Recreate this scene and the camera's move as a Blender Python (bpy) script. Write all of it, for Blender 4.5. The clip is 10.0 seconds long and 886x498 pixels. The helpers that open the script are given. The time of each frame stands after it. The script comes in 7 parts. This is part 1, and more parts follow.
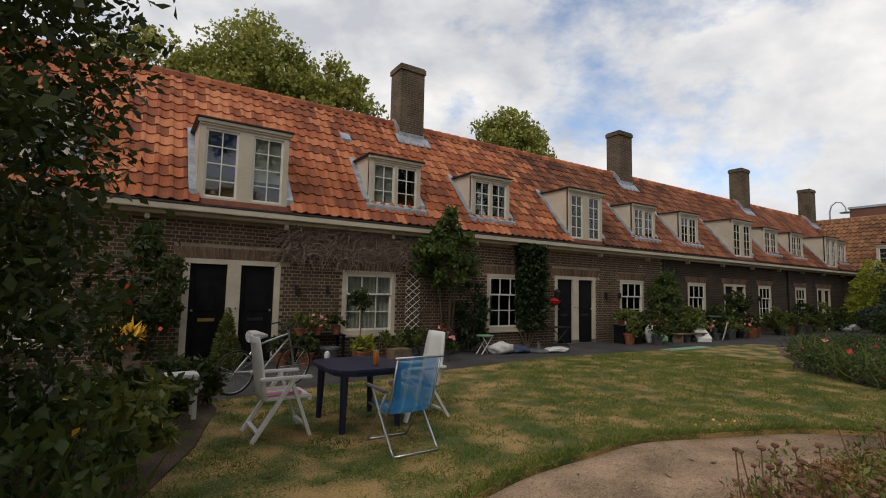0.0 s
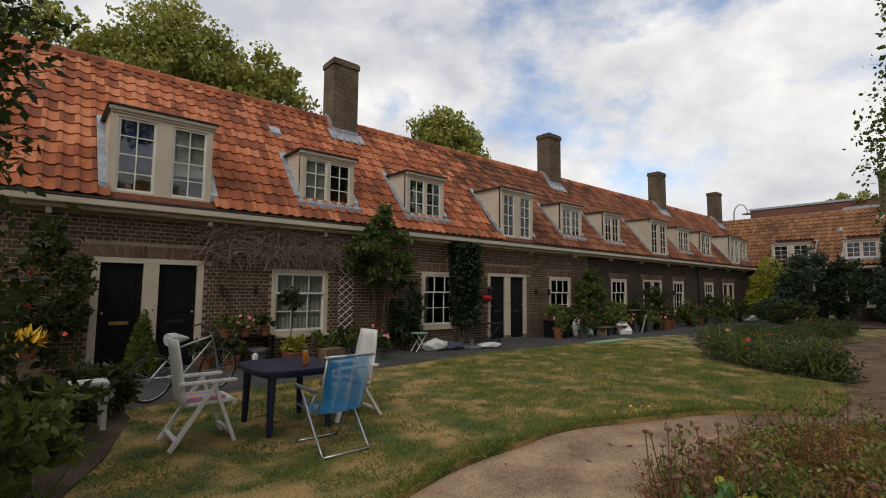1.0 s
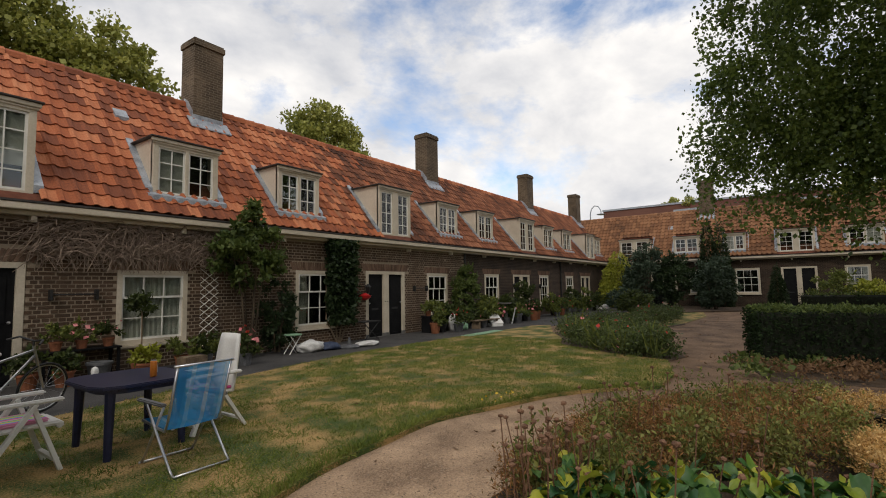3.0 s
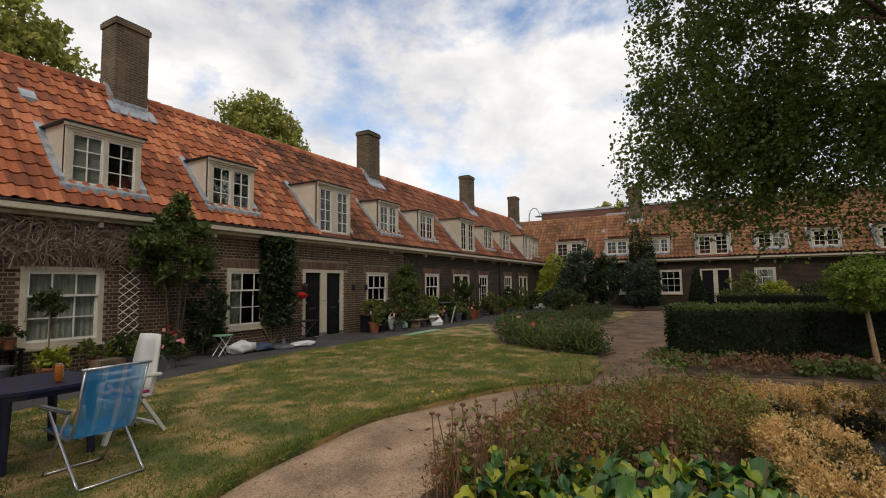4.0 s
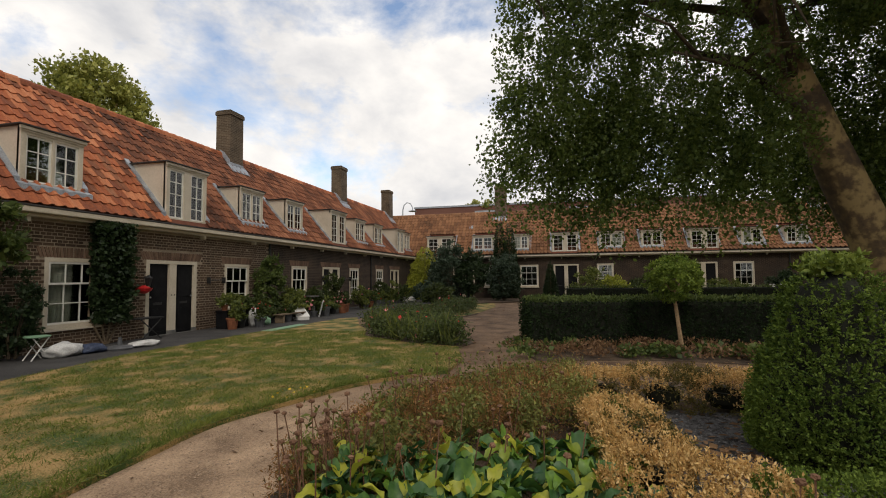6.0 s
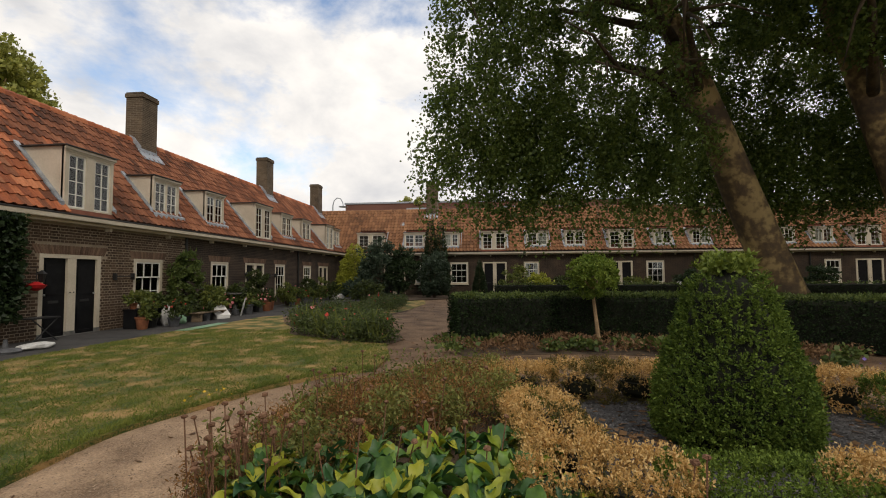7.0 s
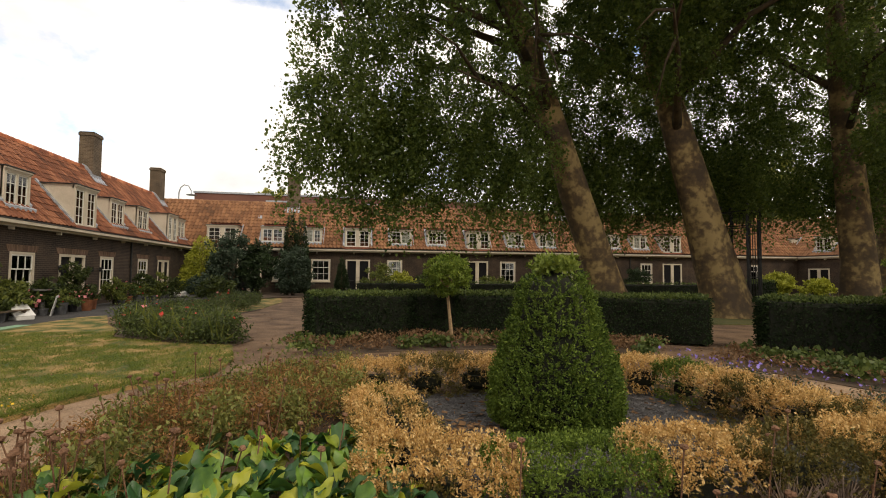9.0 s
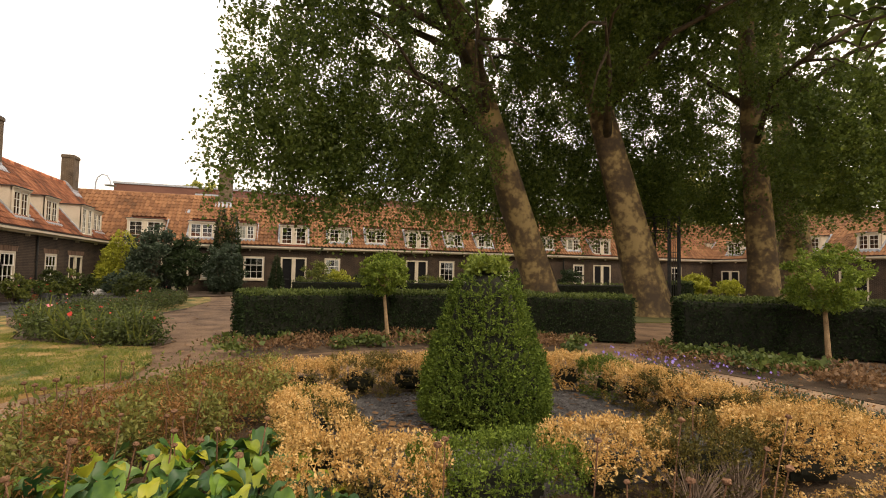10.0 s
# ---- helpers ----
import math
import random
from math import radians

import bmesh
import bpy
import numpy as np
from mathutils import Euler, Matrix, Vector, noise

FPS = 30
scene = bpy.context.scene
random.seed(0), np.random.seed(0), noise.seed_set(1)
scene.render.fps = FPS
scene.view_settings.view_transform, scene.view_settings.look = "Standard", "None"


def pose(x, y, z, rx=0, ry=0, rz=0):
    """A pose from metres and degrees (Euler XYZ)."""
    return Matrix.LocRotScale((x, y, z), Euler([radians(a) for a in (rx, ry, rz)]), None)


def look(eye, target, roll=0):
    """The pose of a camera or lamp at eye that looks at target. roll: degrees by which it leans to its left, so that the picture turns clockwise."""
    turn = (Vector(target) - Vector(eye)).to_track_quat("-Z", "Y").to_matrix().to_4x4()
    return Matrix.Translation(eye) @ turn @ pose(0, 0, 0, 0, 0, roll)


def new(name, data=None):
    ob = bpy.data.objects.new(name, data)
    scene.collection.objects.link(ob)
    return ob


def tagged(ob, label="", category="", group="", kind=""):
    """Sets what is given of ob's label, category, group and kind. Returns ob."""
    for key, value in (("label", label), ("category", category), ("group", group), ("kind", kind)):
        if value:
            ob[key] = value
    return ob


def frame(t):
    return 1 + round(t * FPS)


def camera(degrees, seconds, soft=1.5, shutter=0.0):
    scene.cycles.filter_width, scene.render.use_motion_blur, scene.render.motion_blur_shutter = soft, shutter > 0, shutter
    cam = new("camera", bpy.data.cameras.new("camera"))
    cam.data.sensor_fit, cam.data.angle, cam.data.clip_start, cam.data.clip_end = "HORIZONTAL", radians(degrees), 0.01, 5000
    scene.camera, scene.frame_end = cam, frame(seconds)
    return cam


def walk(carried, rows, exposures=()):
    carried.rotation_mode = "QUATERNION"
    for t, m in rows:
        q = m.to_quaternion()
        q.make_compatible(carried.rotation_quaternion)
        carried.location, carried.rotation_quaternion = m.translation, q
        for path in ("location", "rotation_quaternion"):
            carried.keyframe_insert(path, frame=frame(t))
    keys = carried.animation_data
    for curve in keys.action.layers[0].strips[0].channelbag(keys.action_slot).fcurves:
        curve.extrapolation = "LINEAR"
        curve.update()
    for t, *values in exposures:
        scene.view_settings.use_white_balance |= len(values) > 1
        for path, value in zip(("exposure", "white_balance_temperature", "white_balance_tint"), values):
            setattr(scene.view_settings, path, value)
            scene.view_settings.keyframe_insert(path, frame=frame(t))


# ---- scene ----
cam = camera(85.4, 10.0, soft=1.0)
SCALE = 1.15  # the plan below is drawn in units of 1.15 m
PATH = [
    (0, (-1.841, 3.588, 1.384), (-0.762, 5.264, 1.558), 1.2),
    (0.5, (-1.833, 3.57, 1.382), (-0.638, 5.165, 1.555), 1.0),
    (1, (-1.814, 3.551, 1.373), (-0.523, 5.068, 1.544), 0.5),
    (1.5, (-1.789, 3.539, 1.37), (-0.407, 4.975, 1.536), -0.1),
    (2, (-1.767, 3.52, 1.369), (-0.298, 4.867, 1.532), -0.7),
    (2.5, (-1.753, 3.49, 1.369), (-0.204, 4.744, 1.53), -1.0),
    (4, (-1.697, 3.436, 1.355), (0.054, 4.391, 1.509), -0.8),
    (4.5, (-1.677, 3.402, 1.352), (0.13, 4.248, 1.498), -0.8),
    (5, (-1.656, 3.389, 1.35), (0.201, 4.118, 1.486), -0.8),
    (5.5, (-1.653, 3.345, 1.355), (0.249, 3.949, 1.483), -0.7),
    (7, (-1.617, 3.279, 1.345), (0.371, 3.471, 1.451), -0.4),
    (7.5, (-1.614, 3.238, 1.352), (0.383, 3.288, 1.455), -0.2),
    (8, (-1.615, 3.21, 1.355), (0.381, 3.123, 1.457), -0.1),
    (8.5, (-1.62, 3.184, 1.35), (0.365, 2.955, 1.451), 0.2),
    (9, (-1.609, 3.147, 1.337), (0.355, 2.786, 1.436), 0.5),
    (9.5, (-1.605, 3.115, 1.334), (0.332, 2.63, 1.433), 0.7),
    (10, (-1.617, 3.081, 1.341), (0.289, 2.48, 1.44), 1.0),
]
walk(cam, [(t, look(SCALE * Vector(eye), SCALE * Vector(target), roll)) for t, eye, target, roll in PATH],
     exposures=[(0, -0.12, 6550, 11), (2.5, 0.0, 6650, 11), (5.5, 0.06, 6800, 11), (7.5, 0.14, 7000, 11), (8.5, 0.3, 7200, 11), (9.2, 0.65, 7700, 13), (10, 0.98, 8200, 16)])

# ---- world and sun ----
SUN_AZ, SUN_EL = radians(-150), radians(48)
world = bpy.data.worlds.new("sky")
scene.world = world
world.use_nodes = True
wn, wl = world.node_tree.nodes, world.node_tree.links
wn.clear()


def wnode(kind, **values):
    n = wn.new(kind)
    for k, v in values.items():
        n.inputs[k].default_value = v
    return n


sky = wn.new("ShaderNodeTexSky")
sky.sky_type, sky.sun_disc = "NISHITA", False
sky.sun_elevation, sky.sun_rotation = SUN_EL, math.pi / 2 - SUN_AZ
wtc = wn.new("ShaderNodeTexCoord")
wmap = wn.new("ShaderNodeMapping")
wmap.inputs["Scale"].default_value = (1.0, 1.0, 1.7)
wmap.inputs["Rotation"].default_value = (0.1, 0.25, 0.5)
wl.new(wtc.outputs["Generated"], wmap.inputs["Vector"])
cloud = wnode("ShaderNodeTexNoise", Scale=2.6, Detail=8.0, Roughness=0.6, Distortion=0.1)
cloud_fine = wnode("ShaderNodeTexNoise", Scale=4.2, Detail=8.0, Roughness=0.55, Distortion=0.15)
for n in (cloud, cloud_fine):
    wl.new(wmap.outputs[0], n.inputs["Vector"])
cover = wn.new("ShaderNodeValToRGB")
cover.color_ramp.elements[0].position, cover.color_ramp.elements[1].position = 0.33, 0.47
wl.new(cloud.outputs["Fac"], cover.inputs["Fac"])
tone = wn.new("ShaderNodeValToRGB")
tone.color_ramp.elements[0].position, tone.color_ramp.elements[1].position = 0.34, 0.66
tone.color_ramp.elements[0].color, tone.color_ramp.elements[1].color = (0.46, 0.48, 0.52, 1), (0.80, 0.79, 0.77, 1)
wl.new(cloud_fine.outputs["Fac"], tone.inputs["Fac"])
bg_sky, bg_cloud = wnode("ShaderNodeBackground", Strength=0.19), wnode("ShaderNodeBackground", Strength=1.32)
wl.new(sky.outputs[0], bg_sky.inputs[0])
wl.new(tone.outputs[0], bg_cloud.inputs[0])
wmix, wout = wn.new("ShaderNodeMixShader"), wn.new("ShaderNodeOutputWorld")
wl.new(cover.outputs[0], wmix.inputs[0])
wl.new(bg_sky.outputs[0], wmix.inputs[1])
wl.new(bg_cloud.outputs[0], wmix.inputs[2])
wl.new(wmix.outputs[0], wout.inputs[0])

sun = new("sun", bpy.data.lights.new("sun", "SUN"))
sun.data.energy, sun.data.angle, sun.data.color = 0.9, radians(14), (1.0, 0.94, 0.84)
sun_way = Vector((math.cos(SUN_EL) * math.cos(SUN_AZ), math.cos(SUN_EL) * math.sin(SUN_AZ), math.sin(SUN_EL)))
sun.matrix_world = look(sun_way * 60, (0, 0, 0))

# ---- materials ----
def mat(name, dark, light, rough=0.8, scale=6.0, fine=60.0, bump=0.2, island=0.0, each=0.0, metal=0.0, spec=0.4, sheen=0.0, through_light=0.0, stain=None, contrast=1.0):
    """A painted, stony or leafy surface: two noises between two colours, relief, and a change from piece to piece."""
    m = bpy.data.materials.new(name)
    m.use_nodes = True
    nt = m.node_tree
    b = nt.nodes["Principled BSDF"]
    b.inputs["Roughness"].default_value, b.inputs["Metallic"].default_value = rough, metal
    b.inputs["Specular IOR Level"].default_value = spec
    tc = nt.nodes.new("ShaderNodeTexCoord")

    def noise_node(sc, detail):
        n = nt.nodes.new("ShaderNodeTexNoise")
        n.inputs["Scale"].default_value, n.inputs["Detail"].default_value = sc, detail
        nt.links.new(tc.outputs["Object"], n.inputs["Vector"])
        return n

    big, small = noise_node(scale, 5), noise_node(fine, 3)
    add = nt.nodes.new("ShaderNodeMath")
    add.operation = "MULTIPLY_ADD"
    nt.links.new(small.outputs["Fac"], add.inputs[0])
    add.inputs[1].default_value = 0.6
    nt.links.new(big.outputs["Fac"], add.inputs[2])
    last = add.outputs[0]
    for amount, kind, socket in ((island, "ShaderNodeNewGeometry", "Random Per Island"), (each, "ShaderNodeObjectInfo", "Random")):
        if amount:
            r = nt.nodes.new(kind)
            k = nt.nodes.new("ShaderNodeMath")
            k.operation = "MULTIPLY_ADD"
            nt.links.new(r.outputs[socket], k.inputs[0])
            k.inputs[1].default_value = amount
            nt.links.new(last, k.inputs[2])
            last = k.outputs[0]
    ramp = nt.nodes.new("ShaderNodeValToRGB")
    mid = 0.8 + (island + each) / 2
    spread = (0.22 + (island + each) * 0.42) / contrast
    half = nt.nodes.new("ShaderNodeMapRange")
    half.inputs["From Min"].default_value, half.inputs["From Max"].default_value = mid - spread, mid + spread
    nt.links.new(last, half.inputs["Value"])
    nt.links.new(half.outputs[0], ramp.inputs["Fac"])
    ramp.color_ramp.elements[0].color, ramp.color_ramp.elements[1].color = (*dark, 1), (*light, 1)
    if stain:
        e = ramp.color_ramp.elements.new(0.5)
        e.color = (*stain, 1)
    nt.links.new(ramp.outputs[0], b.inputs["Base Color"])
    if bump:
        bp = nt.nodes.new("ShaderNodeBump")
        bp.inputs["Strength"].default_value, bp.inputs["Distance"].default_value = bump, 0.02
        nt.links.new(small.outputs["Fac"], bp.inputs["Height"])
        nt.links.new(bp.outputs[0], b.inputs["Normal"])
    if through_light:
        out = nt.nodes["Material Output"]
        tr, mx = nt.nodes.new("ShaderNodeBsdfTranslucent"), nt.nodes.new("ShaderNodeMixShader")
        nt.links.new(ramp.outputs[0], tr.inputs[0])
        mx.inputs[0].default_value = through_light
        nt.links.new(b.outputs[0], mx.inputs[1])
        nt.links.new(tr.outputs[0], mx.inputs[2])
        nt.links.new(mx.outputs[0], out.inputs[0])
    return m


def brick_mat(name, dark=(0.019, 0.013, 0.009), light=(0.082, 0.052, 0.033), joint=(0.12, 0.092, 0.07)):
    """Weathered brown bricks with pale joints, for the stretches that stay far off."""
    m = mat(name, dark, light, rough=0.9, scale=1.5, fine=25, bump=0.3)
    nt = m.node_tree
    b = nt.nodes["Principled BSDF"]
    ramp = next(n for n in nt.nodes if n.type == "VALTORGB")
    tc = next(n for n in nt.nodes if n.type == "TEX_COORD")
    sep, com = nt.nodes.new("ShaderNodeSeparateXYZ"), nt.nodes.new("ShaderNodeCombineXYZ")
    nt.links.new(tc.outputs["Object"], sep.inputs[0])
    add = nt.nodes.new("ShaderNodeMath")
    nt.links.new(sep.outputs[0], add.inputs[0])
    nt.links.new(sep.outputs[1], add.inputs[1])
    nt.links.new(add.outputs[0], com.inputs[0])
    nt.links.new(sep.outputs[2], com.inputs[1])
    br = nt.nodes.new("ShaderNodeTexBrick")
    for k, v in (("Scale", 1.0), ("Mortar Size", 0.005), ("Brick Width", 0.21), ("Row Height", 0.065), ("Mortar Smooth", 0.2), ("Bias", 0.0)):
        br.inputs[k].default_value = v
    nt.links.new(com.outputs[0], br.inputs["Vector"])
    shade = nt.nodes.new("ShaderNodeMixRGB")
    shade.blend_type = "MULTIPLY"
    shade.inputs[0].default_value = 0.7
    shade.inputs[2].default_value = (0.55, 0.5, 0.48, 1)
    nt.links.new(ramp.outputs[0], shade.inputs[1])
    nt.links.new(ramp.outputs[0], br.inputs["Color1"])
    nt.links.new(shade.outputs[0], br.inputs["Color2"])
    br.inputs["Mortar"].default_value = (*joint, 1)
    nt.links.new(br.outputs["Color"], b.inputs["Base Color"])
    bp = nt.nodes.new("ShaderNodeBump")
    bp.inputs["Strength"].default_value, bp.inputs["Distance"].default_value, bp.invert = 0.5, 0.01, True
    nt.links.new(br.outputs["Fac"], bp.inputs["Height"])
    nt.links.new(bp.outputs[0], b.inputs["Normal"])
    return m


def glass_mat(name):
    m = bpy.data.materials.new(name)
    m.use_nodes = True
    nt = m.node_tree
    nt.nodes.clear()
    out, mx = nt.nodes.new("ShaderNodeOutputMaterial"), nt.nodes.new("ShaderNodeMixShader")
    tr, gl, fr = nt.nodes.new("ShaderNodeBsdfTransparent"), nt.nodes.new("ShaderNodeBsdfGlossy"), nt.nodes.new("ShaderNodeFresnel")
    tr.inputs[0].default_value = (0.86, 0.9, 0.88, 1)
    gl.inputs["Roughness"].default_value = 0.02
    fr.inputs[0].default_value = 1.6
    nt.links.new(fr.outputs[0], mx.inputs[0])
    nt.links.new(tr.outputs[0], mx.inputs[1])
    nt.links.new(gl.outputs[0], mx.inputs[2])
    nt.links.new(mx.outputs[0], out.inputs[0])
    return m


GLASS = glass_mat("window_glass")
BRICKWORK = brick_mat("brickwork")
MORTAR = mat("mortar", (0.22, 0.17, 0.12), (0.40, 0.32, 0.235), 0.95, 3, 40, 0.3)
BRICK = mat("brick", (0.020, 0.013, 0.009), (0.13, 0.078, 0.046), 0.9, 2, 50, 0.35, island=0.35, each=0.35)
BRICK_LINTEL = mat("lintel_brick", (0.08, 0.045, 0.03), (0.24, 0.15, 0.10), 0.9, 2, 50, 0.35, island=0.5)
TILE = mat("clay_tile", (0.20, 0.062, 0.03), (0.56, 0.215, 0.10), 0.88, 0.8, 30, 0.4, island=0.75, stain=(0.39, 0.112, 0.043), contrast=1.5)
TILE_ONE = mat("single_clay_tile", (0.20, 0.062, 0.03), (0.56, 0.215, 0.10), 0.88, 0.8, 30, 0.4, each=0.75, stain=(0.39, 0.112, 0.043), contrast=1.5)
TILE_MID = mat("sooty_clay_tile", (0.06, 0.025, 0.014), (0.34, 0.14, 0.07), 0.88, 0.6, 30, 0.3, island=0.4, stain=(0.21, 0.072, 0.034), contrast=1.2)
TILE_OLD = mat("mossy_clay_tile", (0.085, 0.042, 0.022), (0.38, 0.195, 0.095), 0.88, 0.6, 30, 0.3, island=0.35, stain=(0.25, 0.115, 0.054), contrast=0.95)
ROOF_DECK = mat("roof_underlay", (0.10, 0.03, 0.015), (0.2, 0.07, 0.04), 0.9)
CREAM = mat("cream_paint", (0.52, 0.45, 0.34), (0.66, 0.58, 0.46), 0.5, 2, 30, 0.08)
CHEEK = mat("cream_boards", (0.50, 0.43, 0.33), (0.62, 0.54, 0.43), 0.6, 2, 25, 0.1)
WHITE = mat("white_paint", (0.68, 0.66, 0.60), (0.82, 0.80, 0.74), 0.45, 4, 40, 0.06)
BLACK_PAINT = mat("black_door_paint", (0.006, 0.006, 0.007), (0.014, 0.014, 0.015), 0.55, 5, 60, 0.1, spec=0.12)
LEAD = mat("lead_flashing", (0.24, 0.26, 0.29), (0.46, 0.49, 0.53), 0.55, 5, 40, 0.25, metal=0.3)
GUTTER = mat("dark_gutter", (0.03, 0.027, 0.025), (0.07, 0.06, 0.055), 0.6)
CHIMNEY = brick_mat("chimney_brickwork", (0.06, 0.042, 0.026), (0.19, 0.135, 0.085), (0.22, 0.18, 0.13))
STONE = mat("grey_stone", (0.10, 0.10, 0.095), (0.22, 0.21, 0.19), 0.85)
CURTAIN = mat("net_curtain", (0.55, 0.53, 0.47), (0.72, 0.70, 0.64), 0.9, 12, 90, 0.3, through_light=0.3)
BLIND = mat("blue_blind", (0.02, 0.03, 0.12), (0.05, 0.07, 0.25), 0.8)
# dark tone of the sheets behind the glass: indoor dimness as colour
ROOM = mat("room_shade", (0.02, 0.018, 0.016), (0.05, 0.045, 0.04), 0.9)
ASPHALT = mat("asphalt", (0.032, 0.030, 0.029), (0.075, 0.07, 0.066), 0.92, 1.2, 120, 0.5)
GRAVEL = mat("gravel", (0.20, 0.13, 0.08), (0.58, 0.40, 0.255), 0.95, 1.6, 75, 1.0, contrast=1.15)


def path_mat():
    """Pale gravel that turns darker and browner further along the path."""
    m = GRAVEL
    nt = m.node_tree
    b = nt.nodes["Principled BSDF"]
    ramp = next(n for n in nt.nodes if n.type == "VALTORGB")
    tc = next(n for n in nt.nodes if n.type == "TEX_COORD")
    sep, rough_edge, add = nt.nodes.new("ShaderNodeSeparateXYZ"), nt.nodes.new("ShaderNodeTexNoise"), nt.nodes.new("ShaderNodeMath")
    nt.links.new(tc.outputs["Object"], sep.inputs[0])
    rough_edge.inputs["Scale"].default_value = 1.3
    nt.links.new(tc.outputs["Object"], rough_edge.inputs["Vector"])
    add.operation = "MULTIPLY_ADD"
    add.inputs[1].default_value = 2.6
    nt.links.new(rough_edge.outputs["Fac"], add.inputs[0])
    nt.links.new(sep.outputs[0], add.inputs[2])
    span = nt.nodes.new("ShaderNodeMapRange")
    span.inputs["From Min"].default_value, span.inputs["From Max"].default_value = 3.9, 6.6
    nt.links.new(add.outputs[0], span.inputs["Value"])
    far_tone = nt.nodes.new("ShaderNodeMixRGB")
    far_tone.blend_type = "MULTIPLY"
    far_tone.inputs[2].default_value = (0.46, 0.42, 0.40, 1)
    nt.links.new(span.outputs[0], far_tone.inputs[0])
    nt.links.new(ramp.outputs[0], far_tone.inputs[1])
    nt.links.new(far_tone.outputs[0], b.inputs["Base Color"])


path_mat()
PEBBLE = mat("pebble", (0.13, 0.09, 0.06), (0.52, 0.385, 0.27), 0.85, 6, 60, 0, island=0.8)
SOIL = mat("soil", (0.035, 0.024, 0.016), (0.12, 0.08, 0.05), 0.95, 3, 60, 0.8)
SLATE = mat("slate_chips", (0.035, 0.033, 0.033), (0.15, 0.143, 0.142), 0.8, 6, 150, 1.0)
LAWN = mat("dry_lawn", (0.05, 0.085, 0.016), (0.40, 0.255, 0.10), 0.95, 2.0, 60, 0.8, stain=(0.19, 0.155, 0.045), contrast=1.9)
BLADE = mat("grass_blade", (0.065, 0.118, 0.016), (0.25, 0.265, 0.05), 0.8, 1.1, 9, 0, island=0.5, through_light=0.25)
STRAW = mat("straw_blade", (0.24, 0.165, 0.06), (0.50, 0.335, 0.145), 0.85, 1.1, 9, 0, island=0.6, through_light=0.2)
MEADOW = mat("far_grass", (0.05, 0.07, 0.02), (0.16, 0.14, 0.05), 0.95, 0.4, 20, 0.5)
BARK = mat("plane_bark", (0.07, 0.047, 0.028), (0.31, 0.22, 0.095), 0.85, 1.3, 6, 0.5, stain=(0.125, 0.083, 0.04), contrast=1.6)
# darker copy of the bark, crown shade in its colour; also colours shrub stems
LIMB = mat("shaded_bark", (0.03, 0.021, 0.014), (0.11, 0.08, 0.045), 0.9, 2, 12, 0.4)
WOOD = mat("weathered_wood", (0.10, 0.07, 0.045), (0.26, 0.19, 0.12), 0.85, 6, 40, 0.4)
TWIG = mat("dry_twig", (0.12, 0.085, 0.062), (0.40, 0.30, 0.23), 0.9, 8, 60, 0.2, island=0.6)
STAKE = mat("standard_stem", (0.22, 0.14, 0.075), (0.42, 0.29, 0.16), 0.85, 8, 60, 0.3)


def leaf_mat(name, dark, light, scale=1.5, stain=None):
    return mat(name, dark, light, 0.55, scale, 30, 0, island=0.8, spec=0.35, through_light=0.32, stain=stain)


PLANE_LEAF = mat("plane_leaf", (0.04, 0.075, 0.016), (0.19, 0.25, 0.05), 0.5, 0.4, 30, 0, island=0.8, spec=0.4, through_light=0.55)
# near-black for solid cores: the shade between leaves, put into the colour
HEDGE_CORE = mat("core_shade", (0.006, 0.008, 0.004), (0.016, 0.017, 0.009), 0.95)
FAR_LEAF = leaf_mat("far_tree_leaf", (0.15, 0.18, 0.035), (0.44, 0.42, 0.10), 0.3)
SHRUB_LEAF = leaf_mat("shrub_leaf", (0.018, 0.032, 0.008), (0.092, 0.118, 0.026))
IVY_LEAF = leaf_mat("ivy_leaf", (0.012, 0.026, 0.01), (0.045, 0.075, 0.024))
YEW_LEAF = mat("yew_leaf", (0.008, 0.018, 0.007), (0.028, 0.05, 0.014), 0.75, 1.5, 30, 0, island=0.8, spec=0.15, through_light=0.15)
BOX_LEAF = mat("box_leaf", (0.025, 0.06, 0.010), (0.21, 0.29, 0.048), 0.65, 1.5, 30, 0, island=0.8, spec=0.2, through_light=0.25)
SHOOT_LEAF = leaf_mat("young_leaf", (0.10, 0.15, 0.025), (0.28, 0.34, 0.06))
DEAD_BOX = leaf_mat("withered_box", (0.30, 0.165, 0.055), (0.88, 0.65, 0.32), 2.5, stain=(0.72, 0.46, 0.165))
BROWN_BOX = leaf_mat("browning_box", (0.032, 0.042, 0.010), (0.24, 0.18, 0.045), 2.5)
SEDUM_LEAF = leaf_mat("autumn_perennial", (0.07, 0.055, 0.018), (0.52, 0.27, 0.10), 2.0, stain=(0.30, 0.145, 0.05))
BED_LEAF = leaf_mat("bed_leaf", (0.085, 0.11, 0.028), (0.34, 0.33, 0.09), 2.0)
PERENNIAL = leaf_mat("perennial_leaf", (0.05, 0.08, 0.018), (0.24, 0.26, 0.055), 2.0)
GOLD_LEAF = leaf_mat("golden_leaf", (0.20, 0.23, 0.025), (0.50, 0.50, 0.07))
BLUE_LEAF = leaf_mat("bluish_leaf", (0.024, 0.042, 0.024), (0.075, 0.11, 0.065))
CLIMBER_LEAF = leaf_mat("climber_leaf", (0.035, 0.065, 0.016), (0.15, 0.19, 0.045))
ROSE_LEAF = leaf_mat("rose_leaf", (0.03, 0.052, 0.018), (0.125, 0.15, 0.05))
DRY_LEAF = leaf_mat("fallen_leaf", (0.10, 0.05, 0.025), (0.34, 0.20, 0.10))
